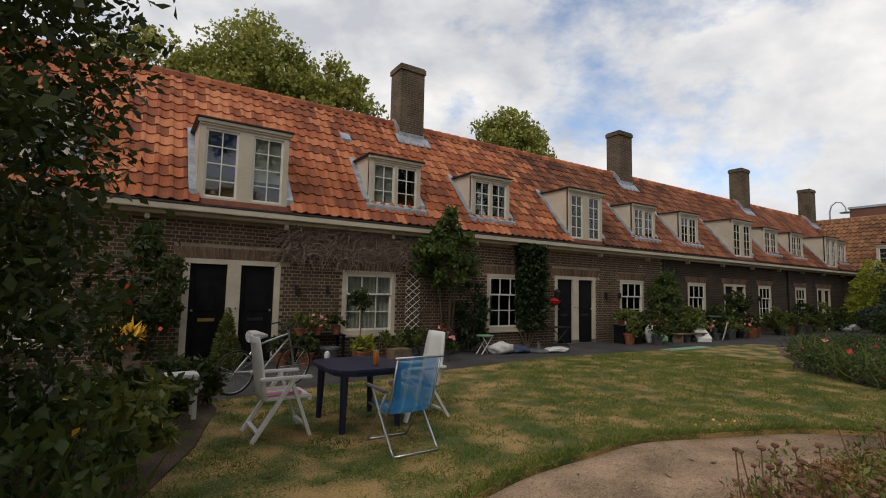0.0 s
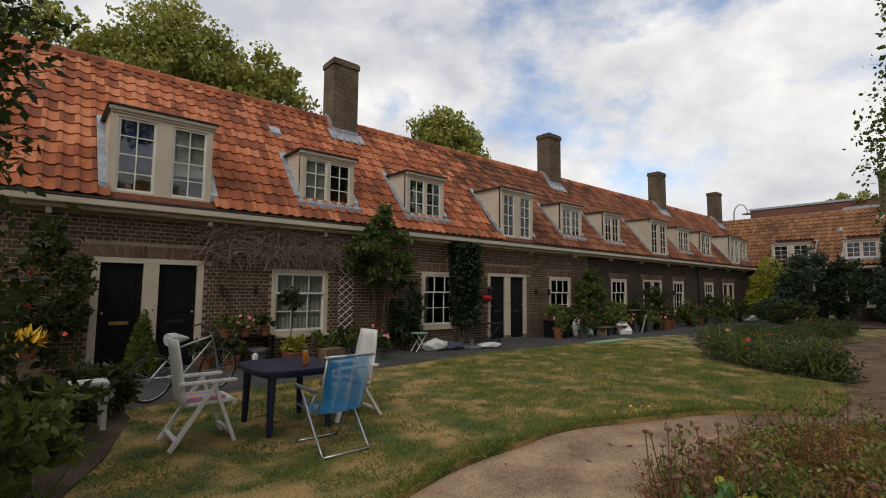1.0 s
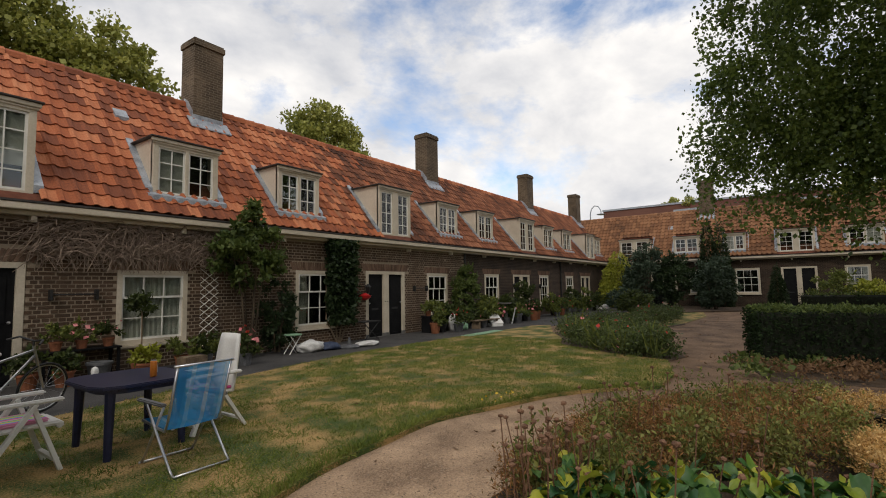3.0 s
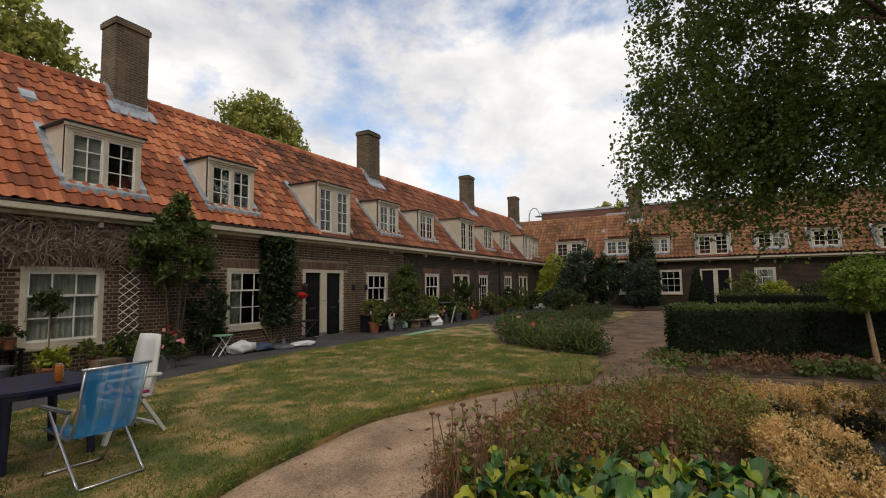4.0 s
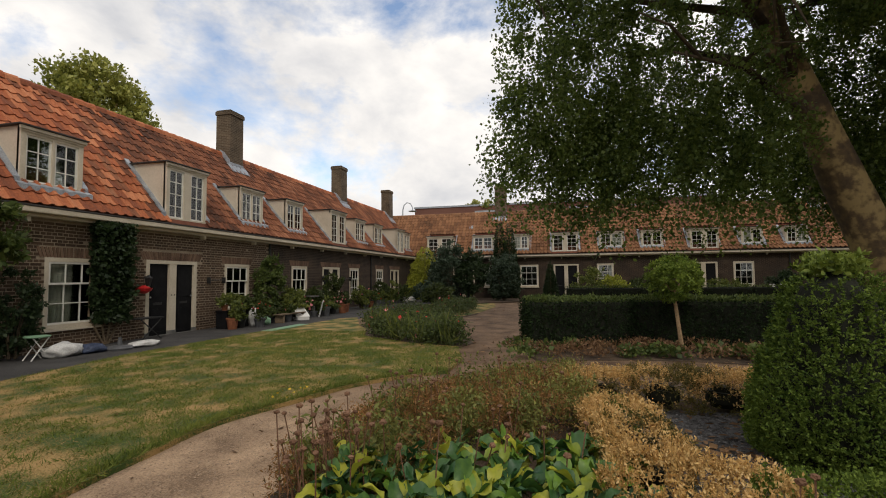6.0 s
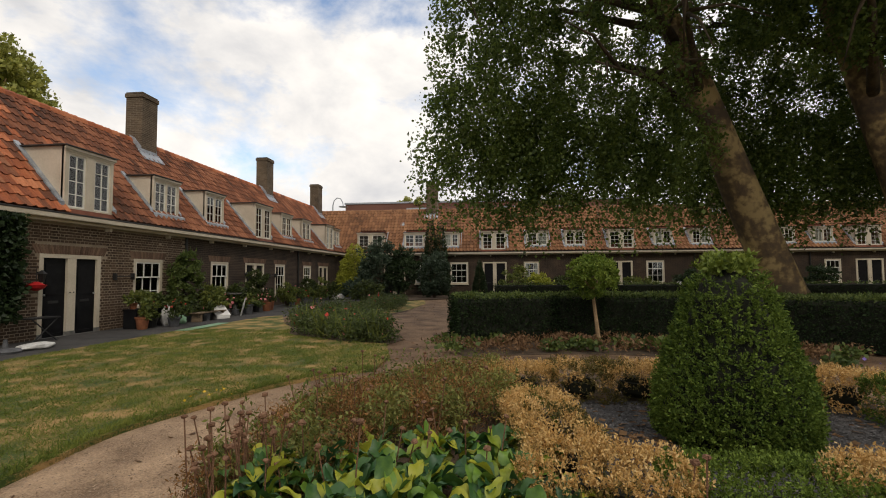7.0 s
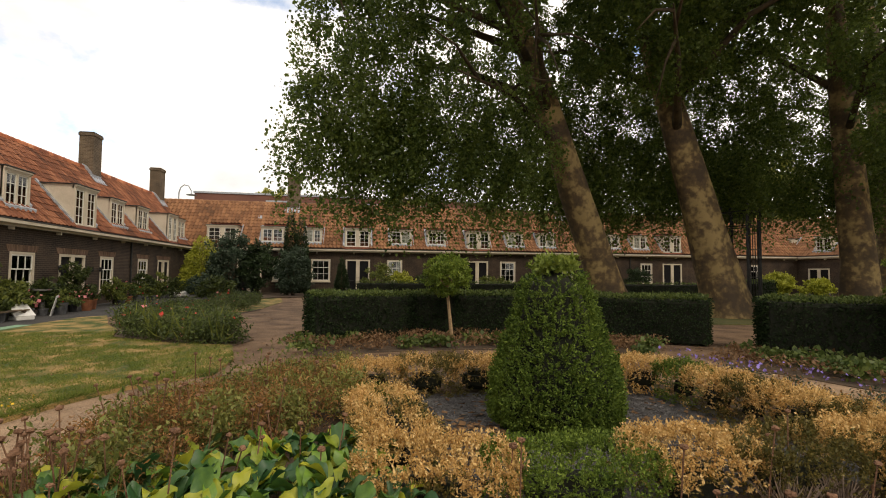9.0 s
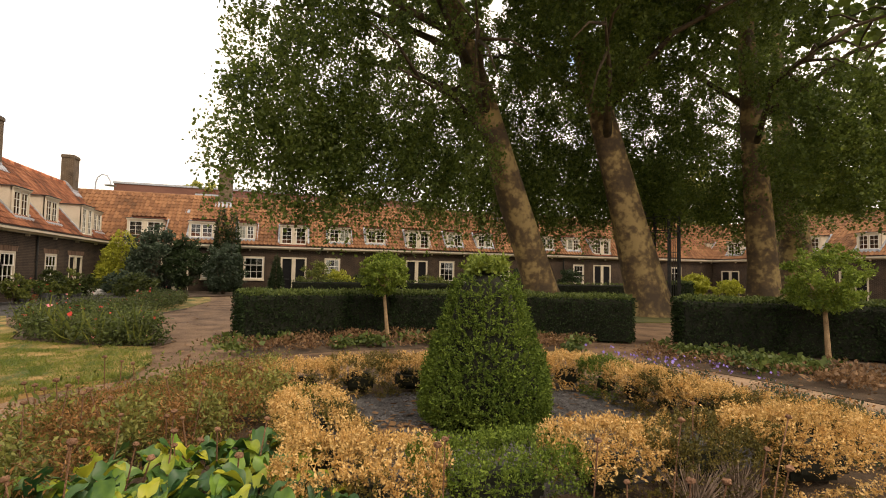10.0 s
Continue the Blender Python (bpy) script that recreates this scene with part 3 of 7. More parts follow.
def dormer(row, u0, u1, z0, z1, tall, blind=0):
    v0 = row.roof_v(z0) + (0.05 if tall else 0.02)
    vb = row.roof_v(z1) + 0.25
    bm = bmesh.new()
    box(bm, u0 + 0.05, u1 - 0.05, v0 + 0.37, vb, z1 - 0.05, z1)
    dm = part("dormer", bm, CHEEK, row.root, "tall cream dormer standing on the gutter" if tall else "small cream dormer in the roof slope")
    for a, b in ((u0, u0 + 0.05), (u1 - 0.05, u1)):
        bm = bmesh.new()
        verts = [bm.verts.new(p) for x in (a, b) for p in ((x, v0 + 0.04, z0 - 0.02), (x, v0 + 0.04, z1), (x, vb, z1), (x, vb, z1 - 0.25))]
        for f in ((0, 1, 2, 3), (7, 6, 5, 4), (0, 4, 5, 1), (1, 5, 6, 2), (2, 6, 7, 3), (3, 7, 4, 0)):
            bm.faces.new([verts[i] for i in f])
        bmesh.ops.recalc_face_normals(bm, faces=bm.faces)
        part("cheek", bm, CHEEK, dm)
    bm = bmesh.new()
    w = 0.10
    mid, m = (u0 + u1) / 2, 0.26 if tall else 0.06
    box(bm, u0, u1, v0 - 0.01, v0 + 0.09, z1 - 0.16, z1)
    box(bm, u0, u1, v0 - 0.012, v0 + 0.09, z0, z0 + 0.08)
    box(bm, u0, u0 + w, v0 - 0.01, v0 + 0.09, z0 + 0.08, z1 - 0.16)
    box(bm, u1 - w, u1, v0 - 0.01, v0 + 0.09, z0 + 0.08, z1 - 0.16)
    box(bm, mid - m / 2, mid + m / 2, v0 - 0.008, v0 + 0.09, z0 + 0.08, z1 - 0.16)
    box(bm, u0 - 0.05, u1 + 0.05, v0 - 0.06, v0 - 0.011, z1 - 0.07, z1 + 0.002, 0.01)
    box(bm, u0 - 0.025, u1 + 0.025, v0 - 0.035, v0 - 0.0105, z1 - 0.11, z1 - 0.072, 0.008)
    part("dormer_frame", bm, CREAM, dm, "cream painted window frame with cornice")
    bm = bmesh.new()
    box(bm, u0 - 0.08, u1 + 0.08, v0 - 0.09, vb + 0.1, z1 + 0.004, z1 + 0.035, 0.006)
    part("dormer_roof", bm, GUTTER, dm, "flat dark roof edge")
    for a, b in ((u0 + w, mid - m / 2), (mid + m / 2, u1 - w)):
        glazing(dm, a, b, z0 + 0.08, z1 - 0.16, v0 + 0.015, 2, 4 if tall else 3, WHITE, 0.02)
    # dark sheet close behind the panes, in place of a dim room
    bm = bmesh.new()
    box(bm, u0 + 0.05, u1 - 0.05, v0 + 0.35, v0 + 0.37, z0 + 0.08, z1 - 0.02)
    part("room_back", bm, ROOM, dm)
    for side, spans in ((0, (u0 + w, mid - m / 2)), (1, (mid + m / 2, u1 - w))):
        if blind & (1 << side):
            bm = bmesh.new()
            a, b = spans
            box(bm, a, b, v0 + 0.06, v0 + 0.065, z0 + 0.08 + (0 if blind < 4 else 0.4), z1 - 0.17)
            part("curtain", bm, BLIND if blind >= 8 and side == 0 else CURTAIN, dm, "drawn curtain")
    # lead round the foot and cheeks
    for x, sign in ((u0, -1), (u1, 1)):
        bm = bmesh.new()
        vs = [(x, v0 - 0.02), (x + sign * 0.13, v0 - 0.02), (x + sign * 0.13, vb - 0.25), (x, vb - 0.25)]
        f = [bm.verts.new((a, v, row.roof_z(v) + 0.155)) for a, v in vs]
        g = [bm.verts.new((a, v, row.roof_z(v) + 0.03)) for a, v in vs]
        bm.faces.new(f)
        for i in range(4):
            bm.faces.new((f[i], g[i], g[(i + 1) % 4], f[(i + 1) % 4]))
        bmesh.ops.recalc_face_normals(bm, faces=bm.faces)
        part("flashing", bm, LEAD, dm, "grey lead flashing")
    if not tall:
        bm = bmesh.new()
        n = 14
        prev = None
        for i in range(n + 1):
            u = u0 - 0.13 + (u1 - u0 + 0.26) * i / n
            dv = 0.15 + 0.02 * (i % 2)
            cur = [bm.verts.new((u, v0 - 0.012, z0 + 0.075)), bm.verts.new((u, v0 - dv, row.roof_z(v0 - dv) + 0.165 + 0.008 * (i % 2))), bm.verts.new((u, v0 - dv - 0.005, row.roof_z(v0 - dv) + 0.04))]
            if prev:
                bm.faces.new((prev[0], prev[1], cur[1], cur[0]))
                bm.faces.new((prev[1], prev[2], cur[2], cur[1]))
            prev = cur
        bmesh.ops.recalc_face_normals(bm, faces=bm.faces)
        part("lead_apron", bm, LEAD, dm, "dressed lead apron under the window")


def chimney(row, u0, top, w=0.78, d=0.62):
    v0 = RIDGE_V - d * 0.72
    base = row.roof_z(v0) - 0.2
    bm = bmesh.new()
    box(bm, u0, u0 + w, v0, v0 + d, base, top - 0.19)
    box(bm, u0 - 0.035, u0 + w + 0.035, v0 - 0.035, v0 + d + 0.035, top - 0.19, top - 0.05, 0.006)
    box(bm, u0 - 0.01, u0 + w + 0.01, v0 - 0.01, v0 + d + 0.01, top - 0.05, top, 0.01)
    ch = part("chimney", bm, CHIMNEY, row.root, "square brown brick chimney stack")
    bm = bmesh.new()
    for x0, x1 in ((u0 - 0.015, u0), (u0 + w, u0 + w + 0.015)):
        vs = [(v0, row.roof_z(v0) + 0.04), (v0 + d * 0.72, row.roof_z(v0 + d * 0.72) + 0.04), (v0 + d * 0.72, row.roof_z(v0 + d * 0.72) + 0.2), (v0 + d * 0.4, row.roof_z(v0 + d * 0.4) + 0.32), (v0, row.roof_z(v0) + 0.3)]
        f = [bm.verts.new((x0, v, z)) for v, z in vs]
        g = [bm.verts.new((x1, v, z)) for v, z in vs]
        bm.faces.new(f), bm.faces.new(g[::-1])
        for i in range(5):
            bm.faces.new((f[i], g[i], g[(i + 1) % 5], f[(i + 1) % 5]))
    box(bm, u0 - 0.015, u0 + w + 0.015, v0 - 0.016, v0 - 0.001, row.roof_z(v0), row.roof_z(v0) + 0.22)
    f = [bm.verts.new((u, v, row.roof_z(v) + 0.135)) for u, v in ((u0 - 0.14, v0 - 0.24), (u0 + w + 0.14, v0 - 0.24), (u0 + w + 0.14, v0 + 0.02), (u0 - 0.14, v0 + 0.02))]
    g = [bm.verts.new(v.co - Vector((0, 0, 0.03))) for v in f]
    bm.faces.new(f), bm.faces.new(g[::-1])
    for i in range(4):
        bm.faces.new((f[i], g[i], g[(i + 1) % 4], f[(i + 1) % 4]))
    bmesh.ops.recalc_face_normals(bm, faces=bm.faces)
    part("flashing", bm, LEAD, ch, "grey lead flashing at the chimney foot")


TILE_W, TILE_L = 0.235, 0.31
TILE_S = [(0.0, 0.018), (0.035, 0.046), (0.075, 0.044), (0.11, 0.018), (0.16, 0.004), (0.215, 0.010), (0.252, 0.030)]


def tile_points():
    """One pantile in (across, up the slope, out of the slope)."""
    low, high = [(s, -0.02, h + 0.034) for s, h in TILE_S], [(s, TILE_L + 0.03, h + 0.006) for s, h in TILE_S]
    under = [(s, -0.018, h + 0.014) for s, h in TILE_S]
    n = len(TILE_S)
    faces = [(i, i + 1, n + i + 1, n + i) for i in range(n - 1)] + [(2 * n + i, 2 * n + i + 1, i + 1, i) for i in range(n - 1)]
    return np.array(low + high + under), faces


TILE_V, TILE_F = tile_points()


def tile_places(row, dormers, chimneys):
    slope = math.atan2(row.ridge_z - EAVE_Z, RIDGE_V - EAVE_V)
    length = (RIDGE_V - EAVE_V) / math.cos(slope)
    rows = int(length / TILE_L) + 1
    step = length / rows
    for j in range(rows):
        for i in range(int((row.u1 - row.u0) / TILE_W)):
            u, s = row.u0 + i * TILE_W, (j - 0.04) * step
            v, z = EAVE_V + s * math.cos(slope), EAVE_Z + s * math.sin(slope)
            if any(a - 0.16 < u and u + TILE_W < b + 0.16 and c - 0.15 < z < d + 0.02 for a, b, c, d in dormers):
                continue
            yield j, u, v, z, slope


def tile_frame(u, v, z, slope):
    """Turns the tile's frame into the terrace's, slightly out of true."""
    c, s = math.cos(slope), math.sin(slope)
    t = RNG.normal(0, 0.004, 4)
    m = np.array([[1, t[0] * 2, 0], [-t[0], c, -s], [0, s, c]])
    return m, np.array([u + t[1], v + 0.012 * -s, z + 0.012 * c + abs(t[2])])


def roof(row, dormers, chimneys, tile_material, keep=None, older_from=None, relief=1.0):
    shape = TILE_V * np.array([1, 1, relief])
    r, z = row, row.ridge_z
    bm = bmesh.new()
    prof = [(EAVE_V, EAVE_Z), (RIDGE_V, z), (2 * RIDGE_V - EAVE_V, EAVE_Z), (2 * RIDGE_V - EAVE_V, EAVE_Z - 0.12), (RIDGE_V, z - 0.14), (EAVE_V, EAVE_Z - 0.10)]
    a, b = [bm.verts.new((r.u0, v, h)) for v, h in prof], [bm.verts.new((r.u1, v, h)) for v, h in prof]
    for i in range(6):
        bm.faces.new((a[i], b[i], b[(i + 1) % 6], a[(i + 1) % 6]))
    bm.faces.new(a[::-1]), bm.faces.new(b)
    bmesh.ops.recalc_face_normals(bm, faces=bm.faces)
    deck = part("roof", bm, ROOF_DECK, r.root, "pitched roof")
    verts, faces, kept, older, n = [], [], [], [], 0
    for j, u, v, h, slope in tile_places(r, dormers, chimneys):
        m, at = tile_frame(u, v, h, slope)
        if keep and keep[0] < u < keep[1]:
            kept.append((m, at))
            continue
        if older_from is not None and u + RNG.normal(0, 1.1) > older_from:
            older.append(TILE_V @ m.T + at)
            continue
        verts.append(shape @ m.T + at)
        faces += [tuple(k + n for k in f) for f in TILE_F]
        n += len(TILE_V)
    tiles = raw("roof_tiles", np.concatenate(verts).tolist(), faces, tile_material, deck, "overlapping orange clay pantiles", smooth=False)
    tiles["kind"] = "stuff"
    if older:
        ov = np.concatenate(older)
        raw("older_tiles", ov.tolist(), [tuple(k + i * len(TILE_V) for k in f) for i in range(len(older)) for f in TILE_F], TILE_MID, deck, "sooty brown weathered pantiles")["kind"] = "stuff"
    # ridge tiles, one overlapping the next
    bm = bmesh.new()
    u, k = r.u0, 0
    while u < r.u1 - 0.05:
        pts = [(-0.13, -0.11), (-0.10, 0.0), (-0.05, 0.055), (0, 0.075), (0.05, 0.055), (0.10, 0.0), (0.13, -0.11)]
        e = min(u + 0.36, r.u1)
        f = [bm.verts.new((u, RIDGE_V + v, z + 0.045 + h)) for v, h in pts]
        g = [bm.verts.new((e, RIDGE_V + v * 1.12, z + 0.06 + h * 1.1)) for v, h in pts]
        for i in range(6):
            bm.faces.new((f[i], f[i + 1], g[i + 1], g[i]))
        bm.faces.new(g)
        u, k = u + 0.325, k + 1
    part("ridge_tiles", bm, tile_material, deck, "half-round clay ridge tiles")
    # gutter and cornice
    bm = bmesh.new()
    box(bm, r.u0, r.u1, EAVE_V - 0.10, -0.004, EAVE_Z - 0.17, EAVE_Z - 0.06, 0.012)
    box(bm, r.u0, r.u1, -0.17, -0.003, EAVE_Z - 0.24, EAVE_Z - 0.172, 0.01)
    part("cornice", bm, CREAM, r.root, "cream painted box gutter")
    bm = bmesh.new()
    box(bm, r.u0, r.u1, EAVE_V - 0.11, EAVE_V + 0.02, EAVE_Z - 0.058, EAVE_Z - 0.02, 0.006)
    part("gutter_lip", bm, GUTTER, r.root, "dark zinc gutter edge")
    u = r.u0 + 0.9
    while u < r.u1:
        bm = bmesh.new()
        box(bm, u - 0.04, u + 0.04, -0.15, -0.002, EAVE_Z - 0.34, EAVE_Z - 0.242, 0.008)
        part("gutter_bracket", bm, CREAM, r.root)
        u += 2.35
    return deck, kept


def downpipe(row, u):
    bm = bmesh.new()
    bar(bm, (u, -0.05, -0.05), (u, -0.05, EAVE_Z - 0.25), 0.04, round_segments=10)
    for z in (0.5, 1.5, 2.4):
        box(bm, u - 0.055, u + 0.055, -0.06, -0.002, z - 0.02, z + 0.02)
    part("downpipe", bm, BLACK_METAL, row.root, "dark downpipe")


def wall(row, holes, brick_upto=None, skip=None):
    bm = bmesh.new()
    z1 = EAVE_Z - 0.12
    u0, u1 = row.u0, row.u1
    if brick_upto:
        wall_boxes(bm, u0, brick_upto, -0.13, z1, [h for h in holes if h[0] < brick_upto])
        part("wall_core", bm, MORTAR, row.root, "pale mortar bed of the brick wall")
        bm = bmesh.new()
        u0 = brick_upto
    wall_boxes(bm, u0, u1, -0.13, z1, [h for h in holes if h[1] > u0])
    part("wall", bm, BRICKWORK, row.root, "dark brown brick wall")
    bm = bmesh.new()
    box(bm, row.u0, row.u1, 2 * RIDGE_V - 0.3, 2 * RIDGE_V, -0.13, z1)
    for u in (row.u0, row.u1 - 0.3):
        vs = [(0.3, -0.13), (2 * RIDGE_V - 0.3, -0.13), (2 * RIDGE_V - 0.3, z1), (RIDGE_V, row.ridge_z - 0.16), (0.3, z1)]
        f, g = [bm.verts.new((u, v, z)) for v, z in vs], [bm.verts.new((u + 0.3, v, z)) for v, z in vs]
        bm.faces.new(f), bm.faces.new(g[::-1])
        for i in range(5):
            bm.faces.new((f[i], g[i], g[(i + 1) % 5], f[(i + 1) % 5]))
    bmesh.ops.recalc_face_normals(bm, faces=bm.faces)
    part("end_walls", bm, BRICKWORK, row.root)
    # dark sheet and slab that paint the dimness behind the ground windows
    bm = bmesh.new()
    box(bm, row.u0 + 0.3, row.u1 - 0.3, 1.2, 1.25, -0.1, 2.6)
    part("room_wall", bm, ROOM, row.root, "dark sheet standing in for the dim room inside")
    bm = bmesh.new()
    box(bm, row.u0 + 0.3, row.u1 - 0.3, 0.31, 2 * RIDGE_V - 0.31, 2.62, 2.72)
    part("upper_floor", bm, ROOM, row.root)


# the long terrace, with pairs of doors under the tall dormers
DOORS = [(-10.3, -8.6), (-1.09, 0.61), (8.19, 9.9), (17.3, 18.95), (25.85, 27.4)]
WINDOWS = [(1.9, 3.15, 0.42, 1.78), (5.77, 7.0, 0.40, 1.85), (11.06, 12.25, 0.42, 1.85), (14.84, 16.0, 0.42, 1.87), (20.05, 21.15, 0.42, 1.88), (23.5, 24.6, 0.42, 1.88), (-7.4, -6.2, 0.42, 1.8), (-3.9, -2.7, 0.42, 1.8)]
TALL = [(-10.2, -8.7), (-0.97, 0.63), (8.67, 10.12), (17.9, 19.42), (26.85, 28.2)]
SMALL = [(-6.9, -5.6), (-4.0, -2.8), (2.5, 3.82), (5.35, 6.61), (11.97, 13.19), (14.69, 15.87), (21.05, 22.3), (23.66, 24.9), (29.0, 30.2)]
long_row = Row("terraced_house", pose(0, Y_ROW, 0), -12.0, 33.2, 6.17, "long low terrace of brown brick with an orange pantile roof")
holes = [(a + 0.02, b - 0.02, -0.1, 1.86) for a, b in DOORS] + [(a + 0.02, b - 0.02, c + 0.02, d - 0.02) for a, b, c, d in WINDOWS]
wall(long_row, holes, brick_upto=13.35)
dormer_boxes = [(a, b, 2.95, 4.45) for a, b in TALL] + [(a, b, 3.25, 4.42) for a, b in SMALL]
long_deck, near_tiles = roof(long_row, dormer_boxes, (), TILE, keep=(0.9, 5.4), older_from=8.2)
for a, b in DOORS:
    door_pair(long_row, a, b, 1.88)
    lintel(long_row, a, b, 1.88)
for i, (a, b, c, d) in enumerate(WINDOWS):
    ground_window(long_row, a, b, c, d, curtain=(2, 2, 0, 1, 0, 1, 1, 1)[i])
    lintel(long_row, a, b, d)
for i, (a, b) in enumerate(TALL):
    dormer(long_row, a, b, 2.93, 4.45, True, (3, 11, 3, 0, 3)[i])
for i, (a, b) in enumerate(SMALL):
    dormer(long_row, a, b, 3.25, 4.42, False, (3, 3, 1, 2, 2, 3, 0, 0, 3)[i])
for u in (-5.3, 4.25, 14.0, 23.6, 31.6):
    chimney(long_row, u, 7.9)
for u in (13.35, 22.7):
    downpipe(long_row, u)

def vent_tile(row, u, v):
    bm = bmesh.new()
    z = row.roof_z(v) + 0.06
    s = row.roof_z(v + 0.2) - row.roof_z(v)
    pts = [(u, v, z), (u + 0.26, v, z), (u + 0.26, v + 0.2, z + s), (u, v + 0.2, z + s)]
    low, top = [bm.verts.new(p) for p in pts], [bm.verts.new((p[0], p[1] - 0.02, p[2] + 0.09 - 0.03 * (i > 1))) for i, p in enumerate(pts)]
    bm.faces.new(low[::-1]), bm.faces.new(top)
    for i in range(4):
        bm.faces.new((low[i], low[(i + 1) % 4], top[(i + 1) % 4], top[i]))
    part("vent_tile", bm, LEAD, row.root, "pale metal vent tile in the roof")


vent_tile(long_row, 2.35, 1.62)

# the cross wing at the end of the garden
cross_row = Row("terraced_house", pose(X_FAR, 15.2, 0, 0, 0, -90), -3.0, 47.5, 6.0, "low cross wing of brown brick with a weathered pantile roof")


def fu(y):
    """The cross wing's u of a y measured 1.8 m in front of it."""
    return 15.2 - (3.1 + (y - 3.1) * 1.06)


C_DOORS = [(fu(3.69), fu(2.2)), (fu(-3.94), fu(-5.4)), (fu(-18.0), fu(-19.5)), (fu(10.0), fu(8.6))]
C_WINDOWS = [(fu(5.75), fu(4.6)), (fu(1.15), fu(0.2)), (fu(-6.2), fu(-7.25)), (fu(-13.5), fu(-14.4)), (fu(-16.3), fu(-17.2)), (fu(8.0), fu(7.0)), (fu(-10.2), fu(-11.3)), (fu(-22), fu(-23)), (fu(-25), fu(-26))]
C_TALL = [(fu(11.7), fu(10.0)), (fu(3.76), fu(2.2)), (fu(-4.0), fu(-5.5)), (fu(-18.0), fu(-19.4))]
C_SMALL = [(fu(8.7), fu(7.38)), (fu(6.15), fu(5.15)), (fu(0.97), fu(-0.4)), (fu(-1.4), fu(-2.6)), (fu(-6.7), fu(-7.8)), (fu(-8.9), fu(-10)), (fu(-13.6), fu(-14.8)), (fu(-15.8), fu(-16.9)), (fu(-22.4), fu(-23.5))]
c_holes = [(a + 0.02, b - 0.02, -0.1, 2.12) for a, b in C_DOORS] + [(a + 0.02, b - 0.02, 0.72, 2.13) for a, b in C_WINDOWS]
wall(cross_row, c_holes)
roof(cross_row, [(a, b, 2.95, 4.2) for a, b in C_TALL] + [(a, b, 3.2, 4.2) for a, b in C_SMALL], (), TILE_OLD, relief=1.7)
for a, b in C_DOORS:
    door_pair(cross_row, a, b, 2.15)
for i, (a, b) in enumerate(C_WINDOWS):
    ground_window(cross_row, a, b, 0.70, 2.15, curtain=i % 2)
for a, b in C_TALL:
    dormer(cross_row, a, b, 2.93, 4.2, True)
for i, (a, b) in enumerate(C_SMALL):
    dormer(cross_row, a, b, 3.18, 4.2, False, i % 3)
for y in (7.5, -11.0):
    chimney(cross_row, fu(y), 7.9, 0.8)
for y in (-9.0, -15.5):
    downpipe(cross_row, fu(y))

vent_tile(cross_row, fu(9.15), 1.45)

# the third wing, closing the court far behind the trees
third_row = Row("terraced_house", pose(36, -31, 0, 0, 0, 180), 0, 52, 5.9, "far low wing of brown brick behind the trees")
T_DOORS, T_WINDOWS = [(6.5, 8.2), (15.5, 17.2), (24.5, 26.2)], [(3.6, 4.8), (10, 11.2), (12.6, 13.8), (19, 20.2), (22, 23.2), (29, 30.2), (33, 34.2)]
wall(third_row, [(a + 0.02, b - 0.02, -0.1, 1.88) for a, b in T_DOORS] + [(a + 0.02, b - 0.02, 0.5, 1.88) for a, b in T_WINDOWS])
T_SMALL = [(3.6, 4.9), (7, 8.3), (10, 11.3), (13, 14.3), (16.5, 17.8), (20, 21.3), (24, 25.3), (29, 30.3), (33, 34.3)]
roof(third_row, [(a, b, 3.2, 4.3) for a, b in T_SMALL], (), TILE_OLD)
for a, b in T_DOORS:
    door_pair(third_row, a, b, 1.9)
for a, b in T_WINDOWS:
    ground_window(third_row, a, b, 0.48, 1.9)
for a, b in T_SMALL:
    dormer(third_row, a, b, 3.2, 4.3, False)

# flat-roofed block behind, and the street lamp
block = thing("office_block", None, "plain brown flat-roofed block behind the wing", "building")
bm = bmesh.new()
box(bm, 55.6, 70, -13.0, 20.8, -0.14, 10.0)
part("wall", bm, BROWN_BLOCK, block)
bm = bmesh.new()
box(bm, 55.5, 70.1, -13.1, 20.9, 10.0, 10.2)
part("roof_edge", bm, LEAD, block, "pale metal roof edge")
bm = bmesh.new()
box(bm, 49.8, 55.5, -13.0, 14, -0.14, 8.75)
part("lower_wing", bm, BROWN_BLOCK, block)
bm = bmesh.new()
for y in (-6.5, -1.0, 9.0):
    box(bm, 49.72, 49.79, y, y + 3.2, 8.2, 8.6)
    part("window_band", bm, LEAD, block, "pale band of windows")
    bm = bmesh.new()
bm.free()
street_lamp = thing("street_lamp", None, "grey street lamp with a curved arm", "street lamp")
bm = bmesh.new()
tube(bm, [(50.8, 20.8, 0), (50.8, 20.8, 9.2), (50.8, 20.65, 9.75), (50.8, 20.3, 10.05), (50.8, 19.9, 9.95), (50.8, 19.65, 9.5), (50.8, 19.6, 9.15)], [0.1, 0.07, 0.06, 0.06, 0.06, 0.05, 0.05], 8)
part("pole", bm, LEAD, street_lamp)
bm = bmesh.new()
lathe(bm, [(0.06, 0.12), (0.2, 0.05), (0.5, 0.0), (0.45, -0.06)], 14, (50.8, 19.6, 9.05))
part("lamp_head", bm, LEAD, street_lamp)

